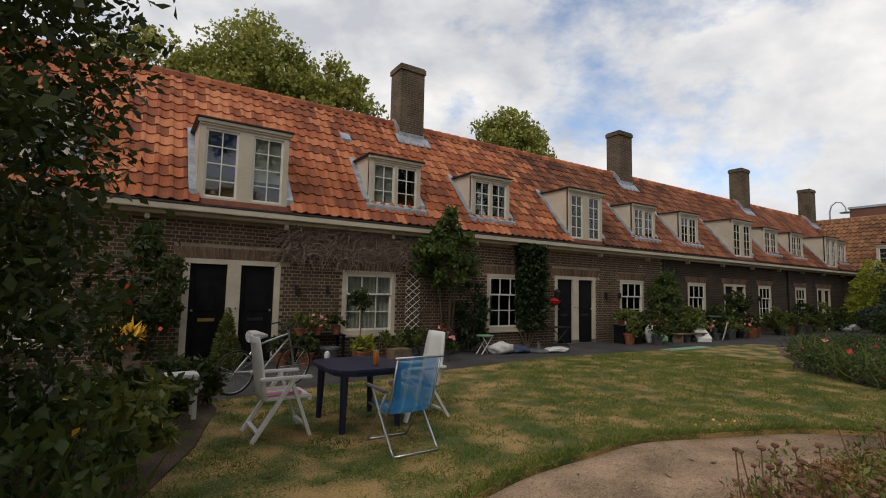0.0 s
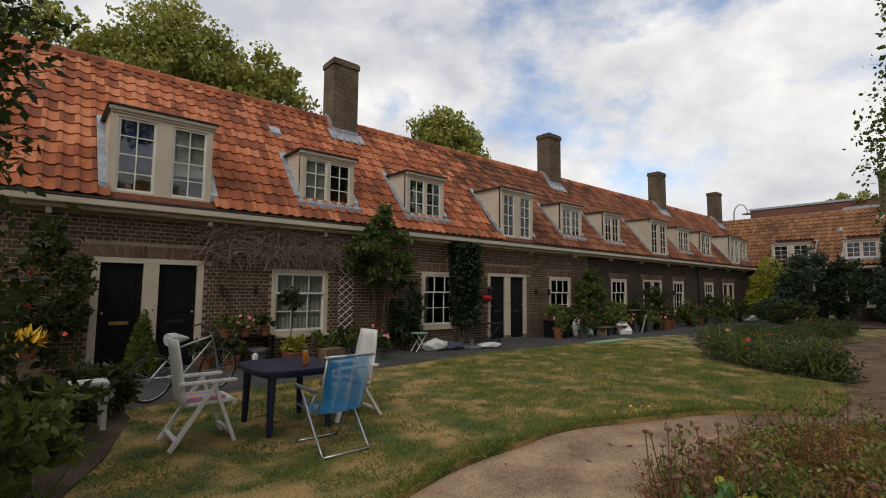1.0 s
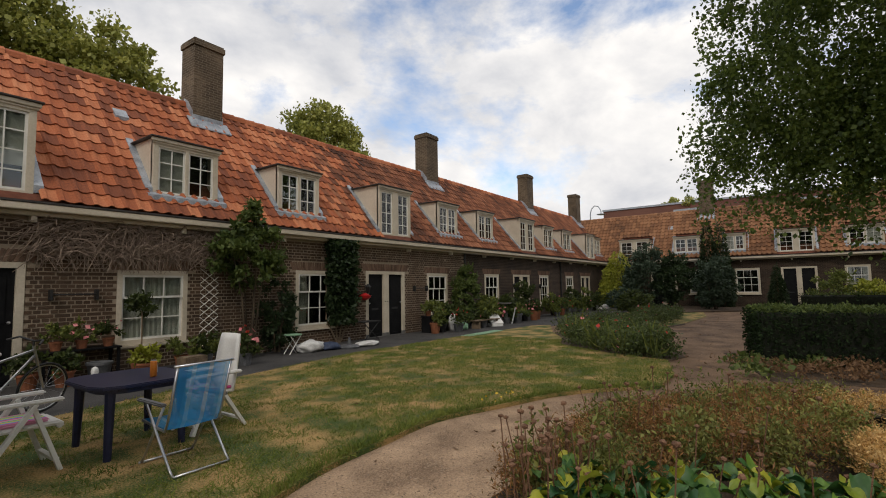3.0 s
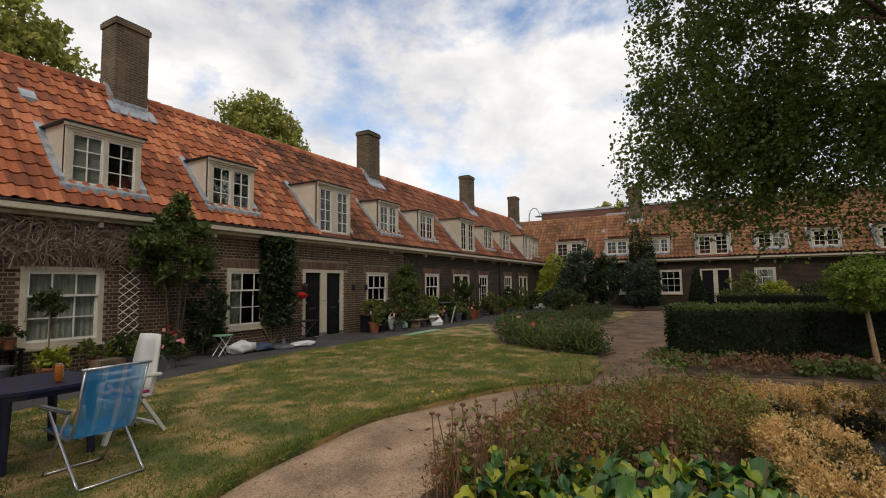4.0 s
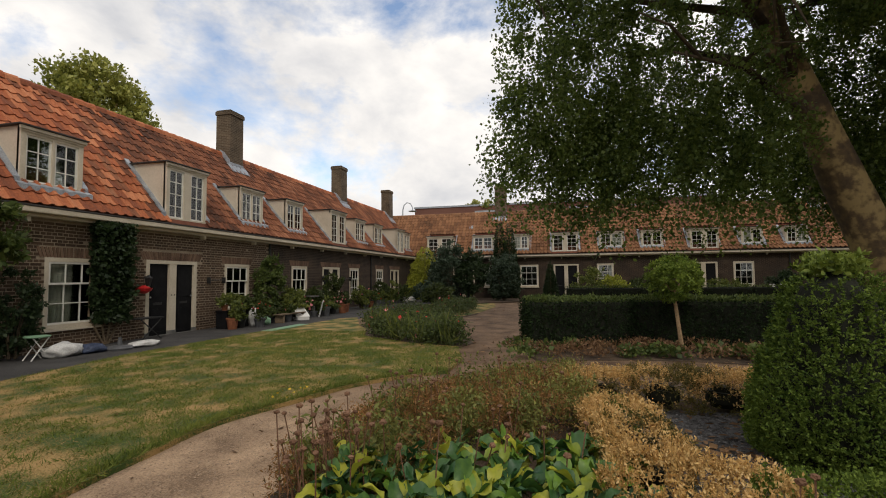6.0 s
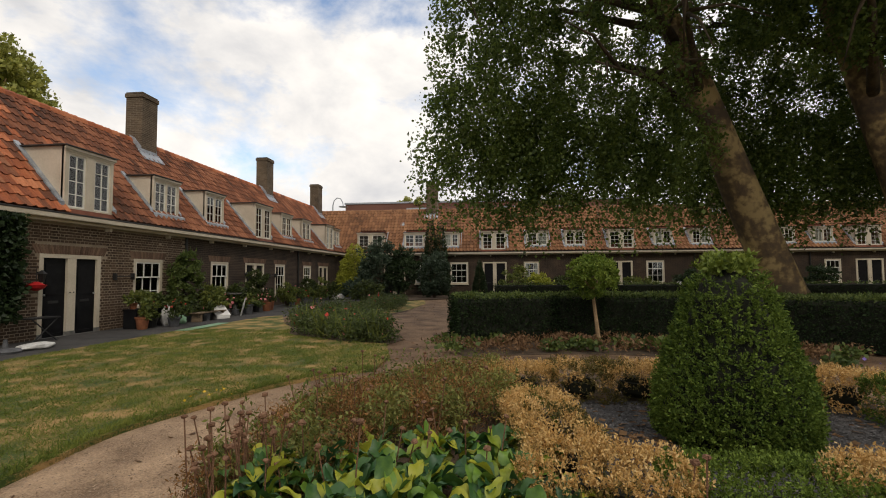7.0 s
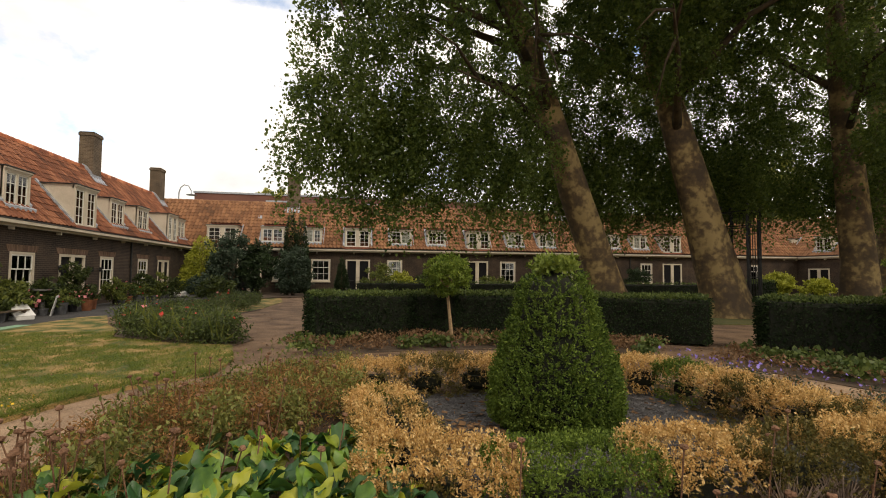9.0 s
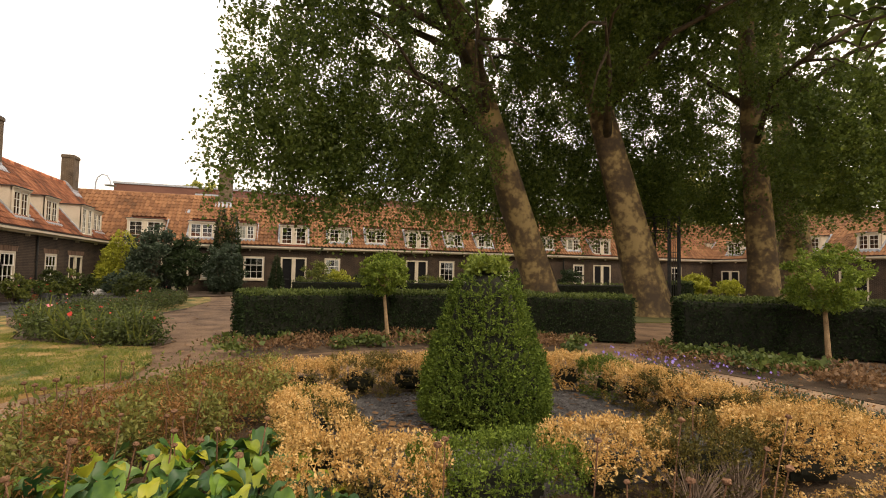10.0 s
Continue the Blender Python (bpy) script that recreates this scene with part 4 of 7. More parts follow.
# ---- plants ----
def leaves(name, pts, size, material, parent=None, label="", aspect=0.5, upward=0.0, droop=0.0, shape=4, spread=0.35, outward=None):
    """Many small leaves at the given points, folded (four corners) or plain blades (three), joined into one mesh."""
    n = len(pts)
    pts = np.asarray(pts, float)
    way = RNG.normal(size=(n, 3))
    way[:, 2] += upward - droop
    if outward is not None:
        way += outward
    way /= np.linalg.norm(way, axis=1, keepdims=True) + 1e-9
    side = np.cross(way, RNG.normal(size=(n, 3)))
    side /= np.linalg.norm(side, axis=1, keepdims=True) + 1e-9
    up = np.cross(side, way)
    s = (size * (1 + spread * RNG.normal(size=n)).clip(0.45, 1.8))[:, None]
    fold = 0.18
    base, tip = pts, pts + way * s
    left = pts + way * s * 0.48 + side * s * aspect * 0.5 + up * s * fold * 0.5
    right = pts + way * s * 0.48 - side * s * aspect * 0.5 + up * s * fold * 0.5
    corners = [base, right, tip, left] if shape == 4 else [base + (right - left) * 0.5, tip, base - (right - left) * 0.5]
    verts = np.stack(corners, 1).reshape(-1, 3)
    me = bpy.data.meshes.new(name)
    me.vertices.add(shape * n)
    me.vertices.foreach_set("co", verts.astype(np.float32).ravel())
    me.loops.add(shape * n)
    me.loops.foreach_set("vertex_index", np.arange(shape * n, dtype=np.int32))
    me.polygons.add(n)
    me.polygons.foreach_set("loop_start", np.arange(0, shape * n, shape, dtype=np.int32))
    me.update(calc_edges=True)
    me.validate()
    return put(name, me, material, parent, label)


def in_ball(n, shell=0.0):
    d = RNG.normal(size=(n, 3))
    d /= np.linalg.norm(d, axis=1, keepdims=True)
    r = RNG.uniform(shell ** 3, 1, size=n) ** (1 / 3)
    return d * r[:, None]


def clumps(centre, radii, clusters, per, cluster_r, shell=0.55):
    """Points in clusters spread through an ellipsoid, so that the outline is uneven and has gaps."""
    c = in_ball(clusters, shell) * np.array(radii) + np.array(centre)
    k = np.repeat(np.arange(clusters), per)
    size = RNG.uniform(0.55, 1.25, clusters)[k][:, None]
    return c[k] + in_ball(len(k)) * cluster_r * size * np.array([1, 1, 0.75])


def shrub(name, x, y, z, rx, ry, rz, material, n, size, label, category="shrub", stems=5, base=0.0, **kw):
    root = thing(name, pose(x, y, base), label, category)
    bm = bmesh.new()
    for i in range(stems):
        a = i * 2.4
        tube(bm, [(0.06 * math.cos(a), 0.06 * math.sin(a), 0), (rx * 0.25 * math.cos(a), ry * 0.25 * math.sin(a), z * 0.6), (rx * 0.5 * math.cos(a), ry * 0.5 * math.sin(a), z)], [0.02 + 0.01 * rz, 0.015, 0.006], 5)
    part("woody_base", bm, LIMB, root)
    leaves("foliage", clumps((0, 0, z), (rx, ry, rz), max(8, n // 70), 70, min(rx, ry, rz) * 0.34, 0.5), size, material, root, **kw)
    return root


def flowers(name, root, pts, size, material, label):
    bloom = leaves(name, pts, size, material, root, label, aspect=1.1, upward=0.3)
    bloom["kind"] = "stuff"
    return bloom


def conifer(name, x, y, h, r, material, n, size, label, power=0.85):
    """A pointed evergreen: foliage in ragged tiers over a short stem."""
    root = thing(name, pose(x, y, 0), label, "conifer")
    bm = bmesh.new()
    tube(bm, [(0, 0, -0.05), (0, 0, h * 0.5), (0, 0, h * 0.92)], [0.03 + 0.02 * h, 0.02 + 0.01 * h, 0.01], 8)
    part("trunk", bm, WOOD, root)
    k = 1 - np.sqrt(RNG.uniform(0, 1, n))
    a = RNG.uniform(0, 2 * math.pi, n)
    wob = np.array([1 + 0.28 * noise.noise(Vector((math.cos(b) * 2, math.sin(b) * 2, q * h * 2.2))) + 0.14 * noise.noise(Vector((math.cos(b) * 5, math.sin(b) * 5, q * h * 6))) for b, q in zip(a, k)])
    rr = r * np.maximum(0.02, 1 - k) ** power * np.minimum(1, 0.7 + k * 3) * wob * np.sqrt(RNG.uniform(0.55, 1, n))
    p = np.stack([rr * np.cos(a), rr * np.sin(a), 0.03 + k * h], 1)
    leaves("foliage", p, size, material, root, outward=np.stack([np.cos(a), np.sin(a), 0.35 + 0 * a], 1), aspect=0.4)
    return root


# --- plane trees
def plane_tree(x, y, r0, lean, height, seed, limbs):
    root = thing("plane_tree", pose(x, y, -0.1), "huge old plane tree with flaking bark and hanging leafy branches", "tree", "plane trees in the court")
    rnd = random.Random(seed)
    bm = bmesh.new()
    pts = [(0, 0, -0.1), (lean[0] * 0.02, lean[1] * 0.02, 0.25), (lean[0] * 0.06, lean[1] * 0.06, 0.8), (lean[0] * 0.15, lean[1] * 0.15, 1.8), (lean[0] * 0.36, lean[1] * 0.36, 4), (lean[0] * 0.65, lean[1] * 0.65, 7), (lean[0], lean[1], 10.5), (lean[0] * 1.25, lean[1] * 1.25, height)]
    tube(bm, pts, [r0 * 1.75, r0 * 1.4, r0 * 1.14, r0, r0 * 0.86, r0 * 0.72, r0 * 0.5, r0 * 0.2], 22, 0.22, seed)
    part("trunk", bm, BARK, root, "mottled flaking trunk", smooth=True)
    for dx, dy, dz, z0 in limbs:
        bm = bmesh.new()
        k = (z0 / 10.5)
        a = Vector((lean[0] * k, lean[1] * k, z0))
        b = a + Vector((dx, dy, dz))
        mid = a.lerp(b, 0.5) + Vector((rnd.uniform(-0.3, 0.3), rnd.uniform(-0.3, 0.3), abs(dz) * 0.12 + 0.4))
        tube(bm, [a, a.lerp(mid, 0.5), mid, mid.lerp(b, 0.55), b], [r0 * 0.26, r0 * 0.2, r0 * 0.14, r0 * 0.08, 0.02], 8, 0.15, seed)
        for _ in range(4):
            p = mid.lerp(b, rnd.uniform(0.1, 0.9))
            q = p + Vector((rnd.uniform(-1.6, 1.6), rnd.uniform(-1.6, 1.6), rnd.uniform(-1.8, 0.6)))
            tube(bm, [p, p.lerp(q, 0.5) + Vector((0, 0, 0.25)), q], [0.06, 0.035, 0.012], 5)
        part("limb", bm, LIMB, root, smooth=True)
    return root


def canopy(root, blobs, size, per=60, thick=1.3, label="dense dark green foliage with gaps"):
    """Leafy strands that hang through the given volumes, with small gaps between them."""
    ox = np.array(root.matrix_world.translation if root.parent is None else (0, 0, 0))
    pts = []
    for x, y, z, rx, ry, rz, n in blobs:
        n = int(n * thick)
        c = in_ball(n, 0.2) * np.array((rx, ry, rz)) + np.array((x, y, z))
        k = np.repeat(np.arange(n), per)
        pts.append(c[k] + in_ball(len(k)) * RNG.uniform(0.45, 1.4, n)[k][:, None] * np.array([0.36, 0.36, 0.6]) - ox)
    return leaves("crown", np.concatenate(pts), size * 0.8, PLANE_LEAF, root, label, aspect=0.85, droop=0.3)


tree_a = plane_tree(12.3, -9.0, 0.62, (0.4, 2.9), 17, 3, [(-4, 3, 2, 6), (-5, -2, 2.5, 7), (3, 4, 2.5, 7.5), (-2, -5, 3, 8), (4, -3, 3, 8.5), (-5, 4, 1.5, 9)])
tree_b = plane_tree(13.2, -5.4, 0.54, (-0.6, 4.0), 16, 11, [(-3, 4, 1.0, 5.5), (-4, 2, 1.5, 6.5), (3, 4, 2, 7), (-5, 4, 1, 8), (2, 6, 1.5, 8.5), (-2, 7, 0, 9)])
tree_c = plane_tree(11.2, -12.95, 0.50, (0.2, 0.5), 16, 23, [(-4, 2, 2, 6), (-4, -3, 2.5, 7), (3, 3, 2.5, 7.5), (-3, -5, 3, 8)])
tree_d = plane_tree(15.5, -20.5, 0.75, (0.5, 0.4), 16, 31, [(-4, 2, 2, 6), (-4, -3, 2, 7), (3, 3, 2.5, 7.5)])
canopy(tree_b, [(11.2, 3.1, 7.0, 1.4, 1.9, 3.2, 115), (11.4, 3.05, 4.3, 1.1, 1.3, 1.5, 28), (11.8, 1.6, 4.6, 1.4, 1.5, 1.8, 44), (12.2, 0.4, 8.2, 2.4, 3.4, 4.0, 170), (12.0, -1.0, 4.7, 1.4, 2.0, 1.7, 44), (15.5, -2.5, 7.5, 2.2, 3.8, 4.6, 150)], 0.105, 140, 1.05)
canopy(tree_a, [(16.5, -6.0, 7.6, 2.4, 3.4, 4.6, 260), (14.8, -6.4, 4.8, 1.6, 2.6, 1.7, 90), (16.5, -11.0, 7.4, 2.6, 3.6, 4.6, 250), (15.0, -10.8, 4.5, 1.4, 2.2, 1.3, 60), (11.2, -5.4, 8.8, 1.8, 2.6, 2.4, 150), (11.6, -8.6, 9.6, 1.8, 2.0, 1.8, 60)], 0.11, 125)
canopy(tree_c, [(14.5, -15.5, 7.4, 2.8, 3.6, 4.6, 240), (14.0, -11.2, 7.6, 1.6, 2.2, 3.2, 110), (13.0, -14.4, 4.6, 1.8, 2.6, 1.4, 70), (8.6, -12.2, 5.8, 1.6, 2.4, 2.2, 80), (9.8, -10.6, 9.0, 2.0, 2.4, 2.2, 100)], 0.11, 125, 0.8)
canopy(tree_d, [(15.0, -20.0, 7.4, 4.0, 4, 4.2, 170), (7.2, -12.8, 5.2, 1.8, 2.4, 2.4, 110), (10.5, -16.5, 6.4, 2.0, 2.8, 3.0, 150)], 0.12, 115, 0.8)


def drapes(tree, x0, x1, y0, y1, top, low, n, per=130):
    """Leafy twigs that hang from the crown and give it a ragged lower edge."""
    o = np.array(tree.matrix_world.translation)
    pts = []
    for _ in range(n):
        x, y, z0, z1 = RNG.uniform(x0, x1), RNG.uniform(y0, y1), RNG.uniform(*top), RNG.uniform(*low)
        k = RNG.uniform(0, 1, per)[:, None]
        sway = RNG.normal(0, 0.35, 2)
        line = np.array([x, y, z0]) + k * np.array([sway[0], sway[1], z1 - z0])
        pts.append(line + RNG.normal(0, 1, (per, 3)) * (0.10 + 0.16 * (1 - k)) - o)
    leaves("hanging_foliage", np.concatenate(pts), 0.085, PLANE_LEAF, tree, "leafy twigs hanging from the crown", aspect=0.8, droop=0.8)


drapes(tree_b, 10.4, 12.4, 2.2, 4.8, (4.6, 6.8), (2.3, 4.4), 90, 100)
drapes(tree_b, 10.8, 13.4, -2.2, 2.2, (4.6, 7.5), (1.8, 4.0), 150, 100)
drapes(tree_a, 13.2, 16.0, -9.0, -3.5, (4.6, 7.0), (2.0, 4.0), 130, 100)
drapes(tree_c, 11.5, 15.0, -16.0, -10.0, (4.8, 7.0), (2.2, 4.2), 130, 100)
drapes(tree_d, 7.0, 10.5, -16.5, -11.0, (5.0, 6.6), (3.2, 5.0), 40, 90)
# wide leaf masses added above the view, to shade the court
for tree, bx, by, thick in ((tree_a, 12.0, -8.0, 130), (tree_b, 11.0, -1.0, 150), (tree_c, 10.0, -14.0, 60), (tree_d, 17.0, -19.0, 40)):
    o = np.array(tree.matrix_world.translation)
    leaves("upper_crown", clumps((bx - 1.5, by, 13.4), (8.5, 7.5, 3.0), thick, 90, 1.2, 0.2) - o, 0.34, PLANE_LEAF, tree, aspect=0.85)

# --- trees behind the roofs
def far_tree(x, y, z, rx, ry, rz, clusters, label="leafy tree standing behind the roofs", size=0.30, per=110):
    root = thing("tree", pose(x, y, -0.14), label, "tree")
    bm = bmesh.new()
    tube(bm, [(0, 0, 0), (0.1, 0.1, z * 0.5), (0.2, 0, z)], [0.45, 0.32, 0.12], 10, 0.15)
    for i in range(7):
        a = i * 0.9
        tube(bm, [(0.1, 0.1, z * 0.55), (rx * 0.4 * math.cos(a), ry * 0.4 * math.sin(a), z * 0.85), (rx * 0.75 * math.cos(a), ry * 0.75 * math.sin(a), z + rz * 0.2)], [0.16, 0.1, 0.03], 6)
    part("trunk", bm, BARK, root)
    leaves("crown", clumps((0, 0, z), (rx, ry, rz), clusters, per, min(rx, rz) * 0.26, 0.3), size * 0.7, FAR_LEAF, root, aspect=0.8)
    return root


far_tree(3.0, 32.5, 12.2, 3.9, 3.2, 4.8, 210)
far_tree(7.2, 30.5, 11.2, 2.9, 2.6, 3.8, 140)
far_tree(-2.2, 35, 12.0, 3.0, 2.6, 3.8, 110)
far_tree(20.8, 30, 11.0, 3.0, 2.8, 3.7, 190, "round-headed tree standing behind the roofs")
far_tree(58, 12, 9.4, 3.2, 3.2, 1.8, 50)
far_tree(50, -3, 8.8, 3.0, 3.0, 1.6, 40)
for fx, fy in ((30, -42), (20, -44), (8, -43), (-4, -40), (40, -36), (-16, -30), (-22, -12)):
    far_tree(fx, fy, 9, 5, 5, 5, 90, "tree closing the far side of the court", 0.9, 45)


# --- hedges and clipped box
def hedge(name, line, width, height, material, n, size, label, rough=0.05, top_material=None):
    """A clipped hedge along a line: a solid core, coloured as inner shade, under a skin of leaves."""
    root = thing(name, None, label, "hedge")
    bm = bmesh.new()
    ln = [Vector((x, y, 0)) for x, y in line]
    pts, length = [], 0
    rings = []
    for i, p in enumerate(ln):
        way = (ln[min(i + 1, len(ln) - 1)] - ln[max(i - 1, 0)]).normalized()
        nrm = Vector((way.y, -way.x, 0))
        w, h = width / 2 - 0.05, height - 0.05
        rings.append([bm.verts.new(p + nrm * a + Vector((0, 0, b))) for a, b in ((-w, 0), (-w, h - 0.06), (-w + 0.06, h), (w - 0.06, h), (w, h - 0.06), (w, 0))])
    for r0, r1 in zip(rings, rings[1:]):
        for k in range(6):
            bm.faces.new((r0[k], r0[(k + 1) % 6], r1[(k + 1) % 6], r1[k]))
    bm.faces.new(rings[0]), bm.faces.new(rings[-1][::-1])
    bmesh.ops.recalc_face_normals(bm, faces=bm.faces)
    part("core", bm, HEDGE_CORE, root, "near-black core coloured as the shade inside")
    seg = [(b - a).length for a, b in zip(ln, ln[1:])]
    total = sum(seg)
    skin, top, out_s, out_t = [], [], [], []
    for _ in range(n):
        s = RNG.uniform(0, total)
        i = 0
        while i < len(seg) - 1 and s > seg[i]:
            s -= seg[i]
            i += 1
        way = (ln[i + 1] - ln[i]).normalized()
        nrm = Vector((way.y, -way.x, 0))
        p = ln[i] + way * s
        k = RNG.uniform(0, 2 * height + width)
        bulge = rough * noise.noise(Vector((p.x * 2.5, p.y * 2.5, k * 2)))
        if k < 2 * height:
            side = 1 if k < height else -1
            q = p + nrm * side * (width / 2 + bulge + RNG.normal(0, 0.015)) + Vector((0, 0, k % height))
            skin.append(q), out_s.append(nrm * side * 0.8)
        else:
            q = p + nrm * (k - 2 * height - width / 2) + Vector((0, 0, height + bulge + RNG.normal(0, 0.02)))
            top.append(q), out_t.append(Vector((0, 0, 0.9)))
    for end, sign in ((0, -1), (-1, 1)):
        way = (ln[1] - ln[0]).normalized() if end == 0 else (ln[-1] - ln[-2]).normalized()
        nrm = Vector((way.y, -way.x, 0))
        for _ in range(int(n * width / (2 * total + width) * 0.6)):
            skin.append(ln[end] + way * sign * (0.01 + abs(RNG.normal(0, 0.02))) + nrm * RNG.uniform(-width / 2, width / 2) + Vector((0, 0, RNG.uniform(0, height))))
            out_s.append(way * sign * 0.8)
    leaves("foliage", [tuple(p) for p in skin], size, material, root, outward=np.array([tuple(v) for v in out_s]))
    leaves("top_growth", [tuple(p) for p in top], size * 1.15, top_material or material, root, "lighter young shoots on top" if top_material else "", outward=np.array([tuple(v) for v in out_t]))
    return root


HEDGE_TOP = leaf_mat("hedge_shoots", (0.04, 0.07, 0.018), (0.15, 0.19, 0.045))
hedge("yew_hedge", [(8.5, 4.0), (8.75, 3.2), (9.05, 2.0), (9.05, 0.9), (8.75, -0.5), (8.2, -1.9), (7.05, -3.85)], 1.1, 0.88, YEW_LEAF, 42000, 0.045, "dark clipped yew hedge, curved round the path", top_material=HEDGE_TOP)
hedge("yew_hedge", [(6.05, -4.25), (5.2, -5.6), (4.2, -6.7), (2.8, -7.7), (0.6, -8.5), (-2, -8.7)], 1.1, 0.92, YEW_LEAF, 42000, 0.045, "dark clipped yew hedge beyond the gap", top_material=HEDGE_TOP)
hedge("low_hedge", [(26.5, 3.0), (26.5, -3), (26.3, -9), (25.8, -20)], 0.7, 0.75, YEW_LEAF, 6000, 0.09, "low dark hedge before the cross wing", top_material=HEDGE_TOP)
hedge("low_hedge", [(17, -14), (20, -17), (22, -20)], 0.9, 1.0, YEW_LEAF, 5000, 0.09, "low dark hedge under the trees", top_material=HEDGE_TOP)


def sprigs(name, pts, out, size, material, root, label="", per=13, length=0.048):
    """Short leafy shoots that stand out of a clipped surface and bend upwards."""
    d = out + RNG.normal(0, 0.45, out.shape) + np.array([0, 0, 0.55])
    d /= np.linalg.norm(d, axis=1, keepdims=True) + 1e-9
    k = np.tile(np.linspace(-0.5, 1, per), len(pts))[:, None]
    dd = np.repeat(d, per, axis=0)
    reach = np.repeat(RNG.uniform(0.6, 1.35, len(pts)), per)[:, None] * length
    p = np.repeat(pts, per, axis=0) + dd * k * reach + RNG.normal(0, 0.004, dd.shape)
    p[:, 2] = np.maximum(p[:, 2], 0.012)
    return leaves(name, p, size, material, root, label, outward=dd * 1.1, aspect=0.5)


def clipped_cone(x, y, r, h):
    root = thing("clipped_cone", pose(x, y, 0.02), "clipped box cone with paler shoots at its tip", "topiary")
    prof = lambda k: r * float(np.interp(k, (0, 0.12, 0.25, 0.4, 0.55, 0.7, 0.86, 0.95, 1), (0.93, 1, 0.99, 0.87, 0.73, 0.62, 0.49, 0.36, 0.05)))
    bm = bmesh.new()
    lathe(bm, [(max(0.02, prof(k) - 0.05), k * (h - 0.05)) for k in np.linspace(0, 0.99, 14)], 20)
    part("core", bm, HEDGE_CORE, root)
    n = 5200
    k = 1 - np.sqrt(RNG.uniform(0, 1, n) * 0.985)
    k = np.clip(k, 0, 0.995)
    a = RNG.uniform(0, 2 * math.pi, n)
    rr = np.array([prof(q) for q in k]) + np.array([0.03 * noise.noise(Vector((math.cos(b) * 3, math.sin(b) * 3, q * 7))) + 0.028 * noise.noise(Vector((math.cos(b) * 9, math.sin(b) * 9, q * 22))) for b, q in zip(a, k)]) + RNG.normal(0, 0.012, n)
    p = np.stack([rr * np.cos(a), rr * np.sin(a), k * h], 1)
    out = np.stack([np.cos(a), np.sin(a), 0.5 + 0 * a], 1) * 0.9
    sprigs("foliage", p, out, 0.022, BOX_LEAF, root, per=14, length=0.045)
    tip = clumps((0, 0, h * 0.97), (r * 0.40, r * 0.40, 0.09), 34, 40, 0.06, 0.1)
    leaves("tip_growth", tip, 0.045, SHOOT_LEAF, root, "pale green young shoots", upward=0.8)
    return root


clipped_cone(2.48, 1.37, 0.555, 1.42)


def box_row(line, w, h, label, withered, n=1200, size=0.0175):
    """A low edging of clipped box along a line: knobbly tufts over a dark core, partly withered."""
    w, h = w * 0.92, h * 1.06
    root = thing("box_edging", None, label, "low hedge")
    ln = [Vector((x, y, 0)) for x, y in line]
    seg = [(b - a).length for a, b in zip(ln, ln[1:])]
    total = sum(seg)
    bm = bmesh.new()
    for a, b in zip(ln, ln[1:]):
        d = (b - a).normalized() * w * 0.32
        bar(bm, a - d * 0.1 + Vector((0, 0, h * 0.42)), b + d * 0.1 + Vector((0, 0, h * 0.32)), w * 0.4, h * 0.52)
    bmesh.ops.bevel(bm, geom=bm.edges[:], offset=w * 0.1, segments=2, affect="EDGES")
    part("core", bm, HEDGE_CORE, root, "near-black core coloured as the shade inside")
    count = int(n * (total + w))
    pts, out, tone_at = np.zeros((count, 3)), np.zeros((count, 3)), np.zeros(count)
    for k in range(count):
        s = RNG.uniform(-w * 0.45, total + w * 0.45)
        over = max(0.0, -s, s - total) / (w * 0.5)
        q = min(max(s, 0), total)
        i = 0
        while i < len(seg) - 1 and q > seg[i]:
            q -= seg[i]
            i += 1
        way = (ln[i + 1] - ln[i]).normalized()
        nrm = Vector((way.y, -way.x, 0))
        c = ln[i] + way * (q + (s if s < 0 else max(0, s - total)))
        a = RNG.uniform(-0.35, math.pi + 0.35)
        sx, sz = math.cos(a), math.sin(a)
        e = 0.5
        px, pz = math.copysign(abs(sx) ** e, sx), math.copysign(abs(sz) ** e, sz)
        shrink = math.sqrt(max(0.05, 1 - over ** 2))
        bump = 1 + 0.20 * noise.noise(Vector((c.x * 7 + px, c.y * 7, pz * 2.2))) + 0.10 * noise.noise(Vector((c.x * 17, c.y * 17 + px * 3, pz * 5)))
        r = bump * RNG.uniform(0.86, 1.06)
        p = c + nrm * (px * w * 0.5 * shrink * r) + Vector((0, 0, max(0.015, h * 0.42 + pz * h * 0.56 * r * (0.75 + 0.25 * shrink))))
        pts[k], out[k] = p, nrm * px * 0.9 + Vector((0, 0, pz * 0.9))
        tone_at[k] = noise.noise(Vector((p.x * 2.3, p.y * 2.3, p.z * 3 + 9))) + 0.5 * noise.noise(Vector((p.x * 9, p.y * 9, p.z * 9))) + 0.45 * pz + RNG.normal(0, 0.1)
    dry = tone_at > np.quantile(tone_at, 1 - withered)
    if withered > 0.01:
        sprigs("withered_foliage", pts[dry], out[dry], size, DEAD_BOX, root, "straw-coloured dead leaves")
    if withered < 0.99:
        sprigs("foliage", pts[~dry], out[~dry], size, BROWN_BOX if withered > 0.1 else BOX_LEAF, root)
    return root


dead, brown = "withered straw-coloured box edging", "half-withered browning box edging"
green = "low green box edging before the cone"
